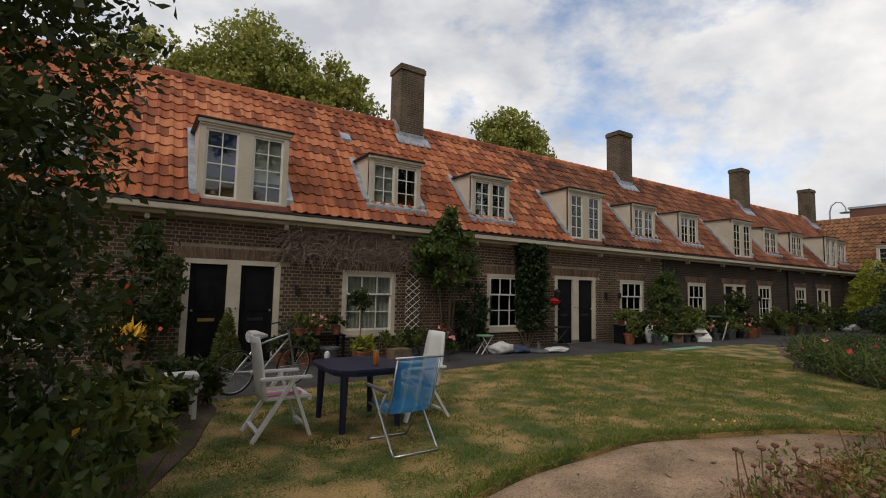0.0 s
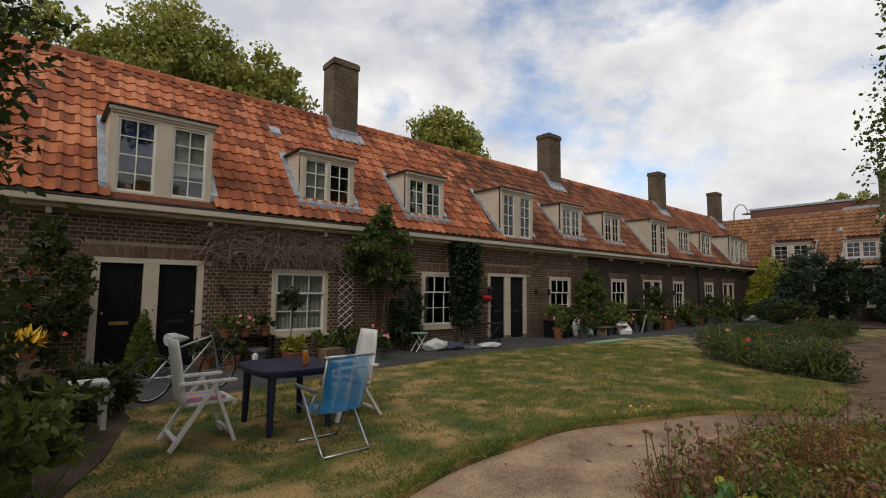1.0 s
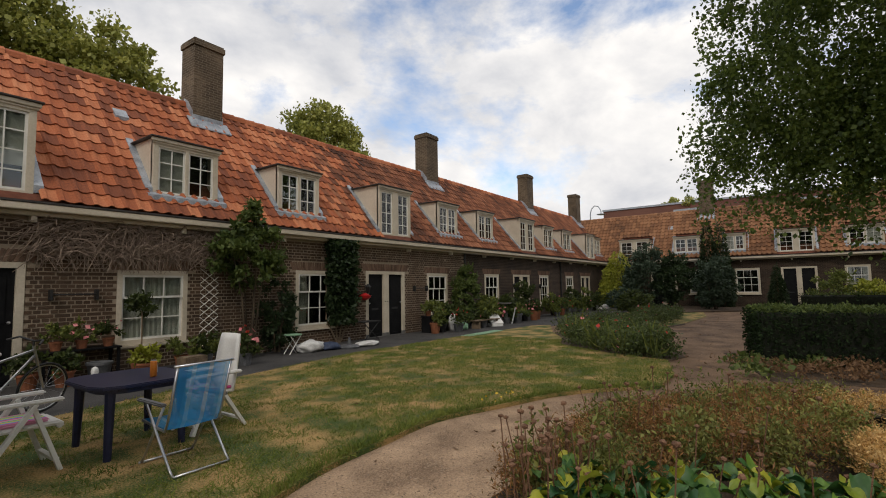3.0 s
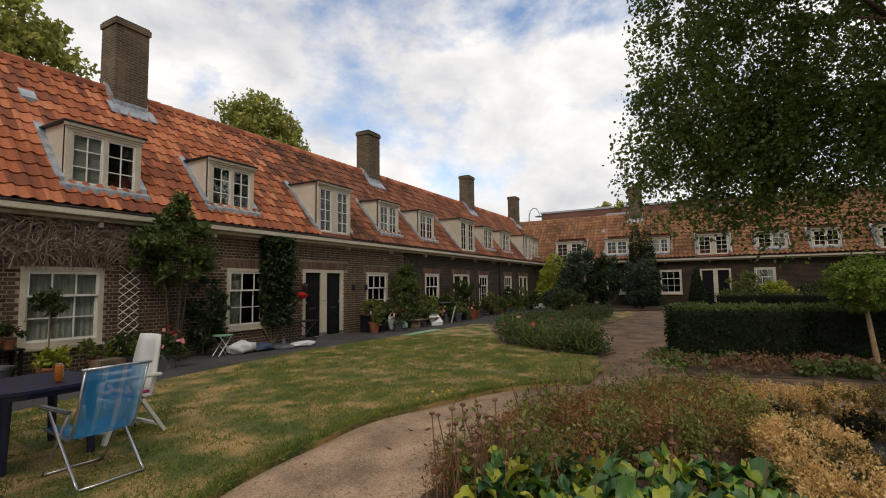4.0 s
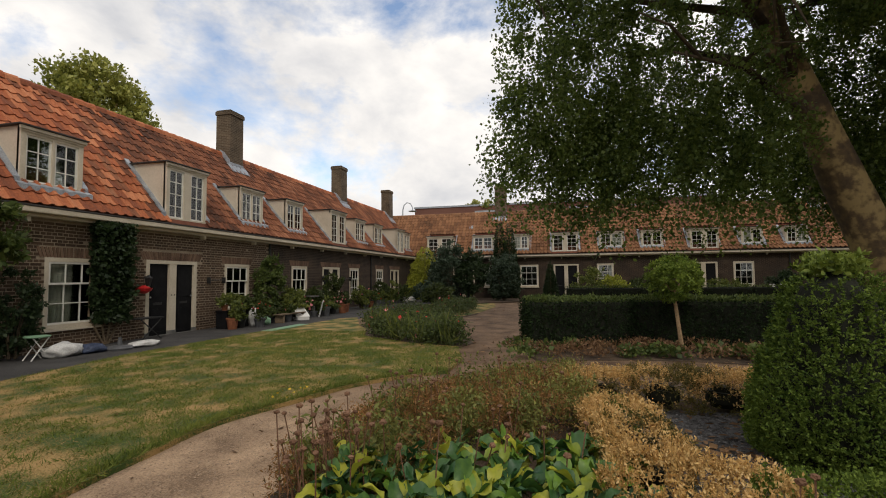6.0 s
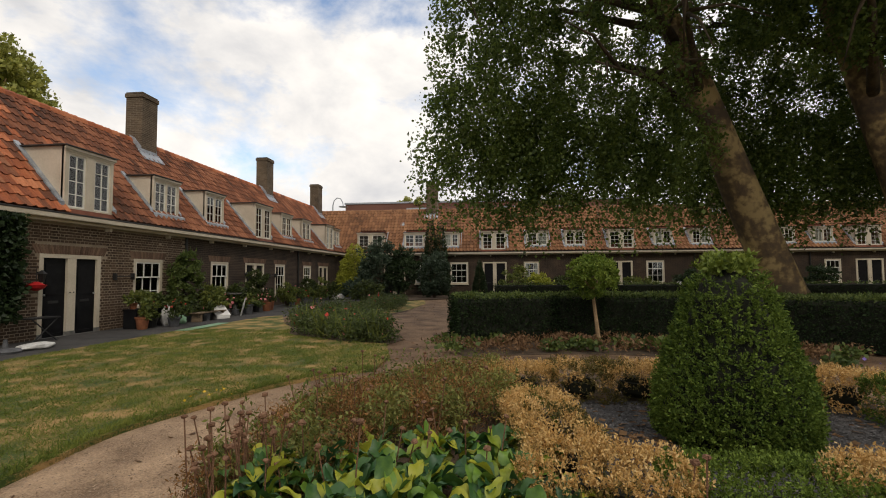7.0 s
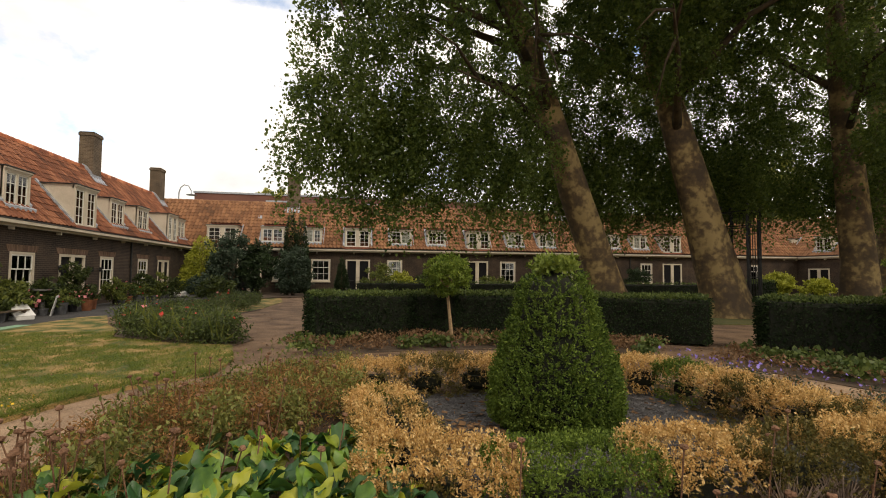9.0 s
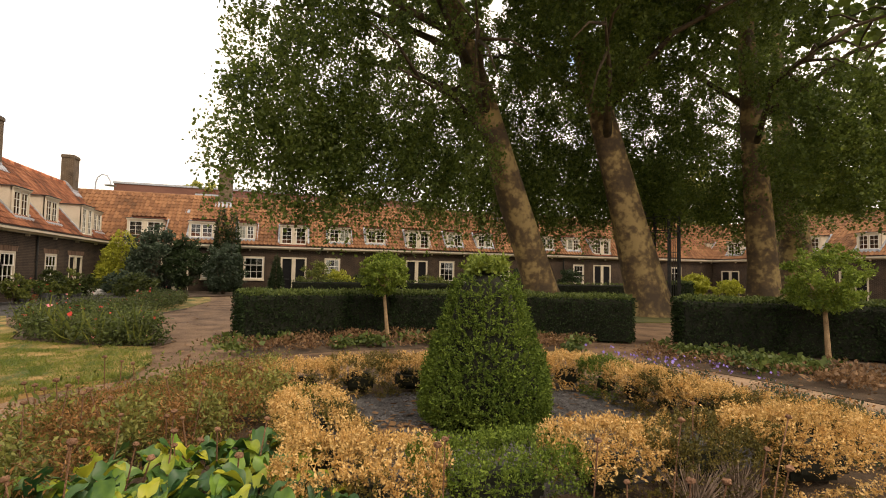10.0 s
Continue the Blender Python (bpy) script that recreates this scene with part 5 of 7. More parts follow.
# the far side, then the two returns, then the side along the path
for line, w, h, label, withered in (
        ([(3.62, 3.12), (3.72, 2.8)], 0.52, 0.35, dead, 0.9), ([(3.72, 2.48), (3.70, 2.2)], 0.56, 0.37, brown, 0.25), ([(3.68, 1.92), (3.66, 1.55)], 0.54, 0.37, dead, 0.75),
        ([(3.66, 1.2), (3.62, 0.9)], 0.54, 0.36, brown, 0.5), ([(3.6, 0.6), (3.55, 0.3)], 0.54, 0.37, brown, 0.35), ([(3.5, 0.02), (3.38, -0.2)], 0.54, 0.37, dead, 0.9),
        ([(3.06, -0.3), (2.94, -0.32)], 0.52, 0.37, brown, 0.1), ([(2.68, -0.36), (2.5, -0.38)], 0.54, 0.38, dead, 0.93), ([(2.26, -0.42), (2.16, -0.42)], 0.50, 0.36, brown, 0.12),
        ([(1.94, -0.44), (1.72, -0.46)], 0.54, 0.37, dead, 0.9), ([(1.46, -0.56), (1.0, -0.85)], 0.52, 0.34, brown, 0.2),
        ([(2.82, 2.94), (2.70, 2.92)], 0.40, 0.27, "low green box seedling tuft", 0.05), ([(2.40, 2.92), (2.14, 2.88)], 0.54, 0.36, dead, 0.8), ([(1.82, 2.88), (1.48, 2.84)], 0.56, 0.37, brown, 0.45),
        ([(1.06, 2.86), (0.92, 2.52)], 0.66, 0.37, dead, 0.85), ([(0.94, 2.18), (0.94, 1.68)], 0.62, 0.34, green, 0.0), ([(0.96, 1.36), (0.92, 1.08)], 0.60, 0.37, dead, 0.8),
        ([(0.86, 0.80), (0.84, 0.36)], 0.64, 0.38, brown, 0.12), ([(0.74, 0.06), (0.72, -0.42)], 0.72, 0.41, dead, 0.95)):
    box_row(line, w, h, label, withered)
# bare twigs where the edging has died off
for x, y in ((0.62, 0.85), (0.60, 0.55)):
    bare = thing("dead_box_twigs", pose(x, y, 0.01), "bare grey-brown twigs of dead box", "plant")
    bm = bmesh.new()
    for k in range(46):
        a, t = RNG.uniform(0, 2 * math.pi), RNG.uniform(0.15, 0.9)
        d = Vector((math.cos(a) * math.sin(t), math.sin(a) * math.sin(t), math.cos(t)))
        L = RNG.uniform(0.14, 0.3)
        q = d * L * 0.55
        tube(bm, [(0, 0, 0), q, d * L + Vector((0, 0, 0.03))], [0.006, 0.004, 0.002], 4)
        tube(bm, [q, q + d * L * 0.3 + Vector((RNG.normal(0, 0.04), RNG.normal(0, 0.04), 0.03))], [0.003, 0.0015], 4)
    part("twig_tuft", bm, TWIG, bare)


# --- standards
def standard(x, y, stem, crown_r, material, lean=(0, 0), label="small standard tree with a clipped round head"):
    root = thing("standard_tree", pose(x, y, 0), label, "tree")
    bm = bmesh.new()
    tube(bm, [(0, 0, -0.05), (lean[0] * 0.5, lean[1] * 0.5, stem * 0.5), (lean[0], lean[1], stem)], [0.045, 0.035, 0.03], 8, 0.1)
    for i in range(6):
        a = i * 1.05
        tube(bm, [(lean[0], lean[1], stem), (lean[0] + crown_r * 0.5 * math.cos(a), lean[1] + crown_r * 0.5 * math.sin(a), stem + crown_r * 0.6)], [0.02, 0.008], 5)
    part("stem", bm, STAKE, root, "bare straight stem")
    leaves("crown", clumps((lean[0], lean[1], stem + crown_r * 0.55), (crown_r, crown_r, crown_r * 0.86), 200, 60, crown_r * 0.14, 0.45), 0.045, material, root, upward=0.5)
    return root


STANDARD_LEAF = leaf_mat("privet_leaf", (0.06, 0.12, 0.015), (0.28, 0.36, 0.055))
standard(8.15, 1.15, 1.02, 0.50, STANDARD_LEAF, (-0.05, 0.12))
standard(4.0, -5.3, 1.0, 0.64, STANDARD_LEAF, (0, 0.08), "standard tree with a rounded bright green head")

# --- perennials of the round bed
sedum = thing("perennials", None, "reddish brown autumn perennials and green stalks", "plants", kind="stuff")
pts = []
for _ in range(1150):
    a, r = RNG.uniform(radians(15), radians(106)), 3.3 * math.sqrt(RNG.uniform(0.25, 1))
    x, y = ring_point(r, a)
    if y < 3.1 or (x < 1.9 and y < 4.1 and r < 3.0):
        continue
    pts.append(np.array([x, y, 0.02]) + in_ball(80) * np.array([0.15, 0.15, 0.07]) + np.array([0, 0, RNG.uniform(0.06, 0.40 if r < 2.8 else 0.26)]))
pts = np.concatenate(pts)
cut = np.array([noise.noise(Vector((p[0] * 2.6, p[1] * 2.6, 5))) + 0.4 * noise.noise(Vector((p[0] * 9, p[1] * 9, p[2] * 9))) for p in pts]) + RNG.normal(0, 0.14, len(pts))
leaves("brown_growth", pts[cut < 0.14], 0.028, SEDUM_LEAF, sedum, upward=0.5, aspect=0.26)
leaves("green_growth", pts[cut >= 0.14], 0.034, BED_LEAF, sedum, upward=0.4, aspect=0.4)
stalks = thing("perennials", None, "yellow-green leafy stalks at the path edge", "plants", kind="stuff")
pts = []
for _ in range(130):
    a = RNG.uniform(radians(35), radians(106))
    x, y = ring_point(RNG.uniform(2.6, 3.3), a)
    h = RNG.uniform(0.2, 0.58)
    k = np.linspace(0.05, 1, 30)[:, None]
    pts.append(np.array([x, y, 0]) + k * np.array([RNG.normal(0, 0.05), RNG.normal(0, 0.05), h]) + RNG.normal(0, 0.025, (30, 3)))
leaves("stalk_leaves", np.concatenate(pts), 0.042, PERENNIAL, stalks, upward=0.3, aspect=0.35)
low = thing("perennials", None, "grey-green low perennials on the far side of the bed", "plants", kind="stuff")
pts = []
for _ in range(1000):
    a, r = RNG.uniform(radians(-165), radians(10)), 3.5 * math.sqrt(RNG.uniform(0.3, 1))
    x, y = ring_point(r, a)
    if x > -0.25 and y > -0.85:
        continue
    pts.append(np.array([x, y, 0.02 + RNG.uniform(0.03, 0.25)]) + in_ball(50) * np.array([0.14, 0.14, 0.06]))
pts = np.concatenate(pts)
cut = RNG.uniform(size=len(pts))
leaves("grey_green_growth", pts[cut < 0.6], 0.032, BLUE_LEAF, low, upward=0.2)
leaves("brown_growth", pts[cut > 0.6], 0.03, SEDUM_LEAF, low, upward=0.2)
k = RNG.uniform(0, 1, 130)
leaves("violet_flowers", np.stack([4.3 - 1.9 * k, -1.15 - 0.85 * k, RNG.uniform(0.2, 0.34, 130)], 1) + RNG.normal(0, 0.12, (130, 3)) * np.array([1, 1, 0]), 0.03, VIOLET_PETAL, low, aspect=1.1)


# --- hostas: broad ribbed leaves that arch out of one crown
def hosta(x, y, n, size, seed):
    root = thing("hosta", pose(x, y, 0.01), "hosta with broad green and yellowing leaves", "plant", "hostas at the path")
    rnd = random.Random(seed)
    kinds = {HOSTA_LEAF: ([], []), HOSTA_YELLOW: ([], [])}
    for i in range(n):
        verts, faces = kinds[HOSTA_YELLOW if rnd.random() < 0.3 else HOSTA_LEAF]
        a, tilt, roll = rnd.uniform(0, 2 * math.pi), rnd.uniform(0.1, 1.25), rnd.gauss(0, 0.45)
        bend = rnd.uniform(0.6, 1.9)
        L, W = size * rnd.uniform(0.6, 1.15), size * rnd.uniform(0.42, 0.68)
        reach, rise = rnd.uniform(0.0, 0.2), rnd.uniform(0.08, 0.27)
        wave, b = rnd.uniform(0, 6), len(verts)
        d, z, way = reach, rise, tilt
        for j in range(9):
            k = j / 8
            w = W * 0.5 * min(1, (k * 5 + 0.1)) ** 0.6 * max(0.0, 1 - k ** 2.6) ** 0.8
            for s in (-1, -0.5, 0, 0.5, 1):
                oy = s * w
                oz = z + abs(s) * w * 0.5 + 0.012 * math.sin(k * 9 + s * 2 + wave) * abs(s) + oy * roll
                verts.append((d * math.cos(a) - oy * math.sin(a), d * math.sin(a) + oy * math.cos(a), oz))
            d += L / 8 * math.cos(way)
            z += L / 8 * math.sin(way)
            way -= bend / 8
        for j in range(8):
            for s in range(4):
                faces.append((b + j * 5 + s, b + j * 5 + s + 1, b + (j + 1) * 5 + s + 1, b + (j + 1) * 5 + s))
    for m, (verts, faces) in kinds.items():
        if faces:
            raw("leaves", verts, faces, m, root, "yellow-green ageing leaves" if m is HOSTA_YELLOW else "", smooth=True)
    return root


for i, (x, y) in enumerate([(0.95, 4.05), (1.05, 3.65), (1.35, 4.05), (1.0, 3.25), (1.45, 3.6), (1.6, 3.25), (0.75, 3.75), (0.7, 3.3), (1.3, 3.15), (0.85, 4.5), (1.15, 4.4), (0.66, 4.1), (0.75, 2.98)]):
    hosta(x, y, 54, 0.155, i)


# --- round brown seed heads on bare stalks
def seed_head(x, y, h, r, lean, master=[]):
    m = pose(x, y, 0, lean[0], lean[1], 0)
    root = thing("seed_head_stalk", m, "brown globe seed head on a bare stalk", "plant", "seed heads in the round bed")
    bm = bmesh.new()
    tube(bm, [(0, 0, 0), (0.01, 0, h * 0.5), (0, 0, h)], [0.005, 0.004, 0.004], 5)
    part("stalk", bm, SEED_HEAD, root)
    bm = bmesh.new()
    bmesh.ops.create_icosphere(bm, subdivisions=2, radius=r, matrix=Matrix.Translation((0, 0, h)) @ Matrix.Diagonal((1, 1, 0.7, 1)))
    for v in bm.verts:
        v.co += Vector((RNG.normal(0, r * 0.12), RNG.normal(0, r * 0.12), RNG.normal(0, r * 0.1)))
    part("head", bm, SEED_HEAD, root)


for i in range(122):
    if i < 56:
        x, y = RNG.normal(1.05, 0.22), RNG.normal(4.75, 0.2)
    elif i < 96:
        x, y = RNG.uniform(1.2, 3.4), RNG.uniform(3.35, 4.9)
    elif i < 108:
        x, y = RNG.uniform(0.7, 1.6), RNG.uniform(3.2, 4.4)
    else:
        x, y = RNG.uniform(0.1, 0.75), RNG.uniform(0.3, 2.6)
    if math.hypot(x - 1.75, y - 1.8) > 3.2:
        continue
    seed_head(x, y, RNG.uniform(0.34, 0.6), RNG.uniform(0.015, 0.023), (RNG.normal(0, 7), RNG.normal(0, 7)))

# --- rose bed
roses = thing("rose_bushes", None, "roses with red and salmon flowers and strap leaves", "roses", kind="stuff")
pts = []
from_outline = np.array(rose_outline)
for _ in range(210):
    k = RNG.uniform(0, 1)
    x = 8.0 + 11 * k ** 1.3
    lo, hi = np.interp(x, [7.75, 8.6, 10.5, 13.4, 16.6, 19.5], [5.3, 5.2, 5.9, 7.0, 6.4, 7.0]), np.interp(x, [7.75, 8.0, 9.1, 10.4, 11.6, 14.6, 18.6, 19.5], [5.5, 6.3, 7.9, 8.4, 9.1, 9.3, 8.1, 7.2])
    y = RNG.uniform(lo + 0.1, hi - 0.1)
    pts.append(np.array([x, y, RNG.uniform(0.08, 0.40)]) + in_ball(190) * np.array([0.3, 0.3, 0.2]) * RNG.uniform(0.6, 1.3))
pts = np.concatenate(pts)
pts[:, 2] = np.maximum(pts[:, 2], 0.03)
cut = RNG.uniform(size=len(pts))
leaves("foliage", pts[cut < 0.65], 0.055, ROSE_LEAF, roses)
leaves("light_foliage", pts[cut >= 0.65], 0.055, CLIMBER_LEAF, roses)
leaves("red_flowers", pts[RNG.integers(0, len(pts), 60)] + np.array([0, 0, 0.12]), 0.06, RED_PETAL, roses, aspect=1.2)
leaves("salmon_flowers", pts[RNG.integers(0, len(pts), 60)] + np.array([0, 0, 0.12]), 0.055, PINK_PETAL, roses, aspect=1.2)
pts = np.concatenate([np.array([x, y, 0.02]) + RNG.normal(0, 0.08, (26, 3)) * np.array([1, 1, 0]) for x, y in ((8.4, 5.9), (8.9, 6.6), (8.3, 6.6), (9.4, 7.6), (8.0, 5.6), (8.5, 6.9), (8.1, 6.2), (9.9, 7.9))])
leaves("strap_leaves", pts, 0.5, PERENNIAL, roses, aspect=0.05, upward=2.2)

# --- ground cover before the hedges
cover_1 = thing("ground_cover", None, "low ground cover and fallen leaves under the hedge", "plants", kind="stuff")
pts = []
for _ in range(650):
    a = RNG.uniform(-112, 24)
    if -52 < a < -42:
        continue
    x, y = ring_point(RNG.uniform(5.3, 6.9), radians(a))
    pts.append(np.array([x, y, RNG.uniform(0.02, 0.14)]) + in_ball(30) * np.array([0.2, 0.2, 0.05]))
pts = np.concatenate(pts)
pts[:, 2] = np.maximum(pts[:, 2], 0.02)
patch = np.array([noise.noise(Vector((p[0] * 0.9, p[1] * 0.9, 4))) for p in pts]) + RNG.normal(0, 0.08, len(pts))
leaves("brown_growth", pts[patch < 0.1], 0.055, DRY_LEAF, cover_1)
leaves("green_growth", pts[patch >= 0.1], 0.07, CLIMBER_LEAF, cover_1, aspect=0.8)
fallen = thing("fallen_leaves", None, "dry brown leaves scattered on the ground", "leaves", kind="stuff")
pts = []
for _ in range(900):
    a, r = RNG.uniform(-120, 40), RNG.uniform(4.9, 8)
    x, y = ring_point(r, radians(a))
    pts.append((x, y, -0.13))
for _ in range(300):
    pts.append((RNG.uniform(1.2, 3.5), RNG.uniform(-0.2, 2.7), 0.12))
for _ in range(170):
    pts.append((RNG.normal(2.2, 0.22), RNG.normal(2.2, 0.2), 0.12 + RNG.uniform(0, 0.1)))
for _ in range(260):
    pts.append((RNG.uniform(8, 27), RNG.uniform(3.6, 7), -0.19))
for _ in range(26):
    pts.append((*ring_point(RNG.uniform(3.5, 4.9), radians(RNG.uniform(30, 130))), -0.19))
for _ in range(60):
    pts.append((RNG.uniform(-1, 9), RNG.uniform(6.6, 10.5), 0.02))
litter = leaves("leaf_litter", pts, 0.085, DRY_LEAF, fallen, aspect=0.7, spread=0.2)
litter.scale.z = 0.22
litter.location.z = 0.006
pebbles = thing("pebbles", None, "loose pale pebbles on the gravel path", "gravel", kind="stuff")
pts = [(*ring_point(RNG.uniform(3.2, 4.75), radians(RNG.uniform(-60, 130))), -0.04) for _ in range(26000)]
grit = leaves("pebble_scatter", pts, 0.0135, PEBBLE, pebbles, aspect=0.9, shape=3)
grit.scale.z = 0.4
grit.location.z = -0.0255

chips = thing("slate_chips", None, "loose flat grey slate chips", "gravel", kind="stuff")
pts = np.stack([RNG.uniform(1.05, 3.55, 24000), RNG.uniform(-0.3, 2.75, 24000), RNG.uniform(0.02, 0.03, 24000)], 1)
flat = leaves("chips", pts, 0.02, SLATE_CHIP, chips, aspect=0.8)
flat.scale = (1, 1, 0.35)
flat.location.z = 0.016

# --- grass blades on the lawn
def inside(x, y, poly):
    hit = False
    for (x0, y0), (x1, y1) in zip(poly, poly[1:] + poly[:1]):
        if (y0 > y) != (y1 > y) and x < (x1 - x0) * (y - y0) / (y1 - y0) + x0:
            hit = not hit
    return hit


green_at, straw_at = [], []
for _ in range(380000):
    x, y = RNG.uniform(-2.5, 10), RNG.uniform(4.8, 11.2)
    if not inside(x, y, lawn_outline):
        continue
    rim = math.hypot(x - 1.75, y - 1.8) - 4.75
    lush = noise.noise(Vector((x * 0.55, y * 0.9, 7))) * 0.55 + noise.noise(Vector((x * 2.3, y * 3.6, 2))) * 0.8 + noise.noise(Vector((x * 7, y * 9, 4))) * 0.35 + (0.5 if rim < 0.2 else 0.18 if rim < 0.6 else 0.0) + (0.12 if x > 3 else -0.06)
    if lush > RNG.normal(-0.04, 0.11):
        green_at.append((x, y, 0.0))
    elif RNG.uniform() < 0.45:
        straw_at.append((x, y, 0.0))
turf = thing("grass", None, "short patchy grass, green and dry", "grass", kind="stuff")
leaves("green_blades", green_at, 0.036, BLADE, turf, aspect=0.16, upward=0.5, shape=3)
leaves("dry_blades", straw_at, 0.026, STRAW, turf, aspect=0.14, upward=0.3, shape=3)
dandelions = thing("dandelions", None, "few small yellow flowers in the lawn", "flowers", kind="stuff")
leaves("flowers", np.stack([RNG.normal(3.6, 0.25, 26), RNG.normal(6.35, 0.12, 26), RNG.uniform(0.04, 0.09, 26)], 1), 0.022, YELLOW_PETAL, dandelions, aspect=1.1)
pts = []
for _ in range(5200):
    a = RNG.uniform(42, 122)
    x, y = ring_point(4.75 + abs(RNG.normal(0, 0.06)), radians(a), 0.1)
    pts.append((x, y, 0.0))
leaves("edge_blades", pts, 0.055, BLADE, turf, aspect=0.12, upward=1.3)

# --- shrubs and trees of the border and along the walls
big = shrub("tall_shrub", -3.5, 7.2, 2.9, 1.55, 1.5, 2.8, SHRUB_LEAF, 54000, 0.074, "large dark shrub overhanging the border", "shrub", 9)
for x, y, z, r, n, m in ((-2.3, 6.6, 0.5, 0.5, 1500, SHRUB_LEAF), (-1.9, 7.7, 0.45, 0.45, 1500, PERENNIAL), (-1.65, 8.9, 0.35, 0.4, 1400, SHRUB_LEAF), (-2.6, 8.7, 0.8, 0.8, 2600, SHRUB_LEAF), (-1.2, 9.75, 0.27, 0.3, 1100, SHRUB_LEAF), (-3.2, 5.9, 0.6, 0.6, 2000, SHRUB_LEAF)):
    b = shrub("border_shrub", x, y, z, r, r, z, m, n, 0.085, "low leafy border shrub")
    flowers("flowers", b, in_ball(10) * r + np.array([0, 0, z]), 0.05, YELLOW_PETAL, "small yellow flowers")
iris = thing("strap_leaf_plant", pose(-2.1, 6.9, 0), "clump of long arching strap leaves", "plant")
leaves("leaves", RNG.normal(0, 0.16, (150, 3)) * np.array([1, 1, 0]), 0.46, CLIMBER_LEAF, iris, aspect=0.06, upward=1.1)
rose_climber = shrub("climbing_rose", -1.75, 12.7, 1.3, 0.62, 0.4, 1.1, SHRUB_LEAF, 5200, 0.08, "climbing rose with red flowers beside the door")
flowers("flowers", rose_climber, in_ball(16) * np.array([0.6, 0.4, 0.9]) + np.array([0, -0.15, 1.2]), 0.08, RED_PETAL, "red flowers")
conifer("dwarf_conifer", -0.42, 12.6, 1.0, 0.26, PERENNIAL, 5000, 0.05, "small pointed green conifer between the doors")
climber = shrub("wall_shrub", 4.2, 12.75, 2.1, 0.85, 0.45, 0.75, CLIMBER_LEAF, 3600, 0.12, "leafy shrub trained up the wall to the gutter", "shrub", 7)
leaves("leading_shoot", clumps((-0.05, 0, 2.95), (0.22, 0.2, 0.35), 12, 40, 0.12, 0.2), 0.12, CLIMBER_LEAF, climber)
shrub("ivy_bush", 4.95, 12.85, 0.85, 0.42, 0.36, 0.85, IVY_LEAF, 4200, 0.07, "dark rounded ivy bush against the wall")


def ivy_column(x0, x1, z1, label):
    root = thing("ivy", pose(0, Y_ROW, 0), label, "climbing plant")
    bm = bmesh.new()
    for k in range(4):
        x = x0 + (x1 - x0) * (k + 0.5) / 4
        tube(bm, [((x0 + x1) / 2 + (k - 1.5) * 0.03, -0.06, -0.05), (x, -0.06, 0.6), (x, -0.05, z1 * 0.9)], [0.03, 0.02, 0.008], 6)
    part("woody_base", bm, WOOD, root)
    n = 7500
    z = RNG.uniform(0.06, 1, n) ** 0.62 * z1
    w = (x1 - x0) / 2 * (0.85 + 0.3 * np.array([noise.noise(Vector((q * 2.3, 1, 0))) for q in z]))
    p = np.stack([(x0 + x1) / 2 + RNG.uniform(-1, 1, n) * w, -0.08 - np.abs(RNG.normal(0.1, 0.09, n)), z], 1)
    leaves("foliage", p, 0.085, IVY_LEAF, root, outward=np.tile([0, -0.9, -0.3], (n, 1)), aspect=0.8)
    return root


ivy_column(6.55, 7.65, 2.66, "dense column of dark ivy on the brick wall")

# dry vine over the first window
vine = thing("bare_vine", pose(0, Y_ROW, 0), "tangle of bare brown vine twigs on the wall", "climbing plant")
bm = bmesh.new()
for i in range(1400):
    x, z = RNG.uniform(0.65, 4.15), RNG.uniform(1.98, 2.6)
    dx, dz = RNG.normal(0, 0.28), RNG.normal(-0.12, 0.16)
    v = -0.05 - abs(RNG.normal(0, 0.07))
    tube(bm, [(x, -0.03, z), (x + dx * 0.5, v, z + dz * 0.4 + 0.06), (x + dx, v - 0.02, max(1.72, z + dz))], [0.010, 0.008, 0.004], 4)
part("twig_tangle", bm, TWIG, vine)["kind"] = "stuff"
# bushes and pots along the wall are placed with the small things
shrub("wall_climber", 12.75, 12.8, 1.15, 0.62, 0.42, 1.0, CLIMBER_LEAF, 4200, 0.1, "loose green climber beside a window")
for x, y, z, r, h, m, lab in ((17.0, 12.6, 0.9, 0.55, 0.7, SHRUB_LEAF, "leafy bush beside the doors"), (13.6, 12.5, 0.6, 0.5, 0.5, PERENNIAL, "leafy pot plants grown together"), (15.2, 12.5, 0.55, 0.6, 0.5, SHRUB_LEAF, "leafy bush under a window"), (19.4, 12.4, 0.5, 0.5, 0.45, PERENNIAL, "leafy bush by the wall"), (21.8, 12.4, 0.6, 0.6, 0.6, SHRUB_LEAF, "leafy bush by the wall"), (22.9, 12.3, 0.7, 0.5, 0.7, PERENNIAL, "leafy bush by the wall"), (25.0, 12.2, 0.5, 0.6, 0.5, SHRUB_LEAF, "leafy bush by the wall"), (11.6, 12.6, 0.5, 0.45, 0.4, SHRUB_LEAF, "leafy bush under a window")):
    shrub("wall_bush", x, y, z, r, r * 0.8, h, m, 2200, 0.1, lab)

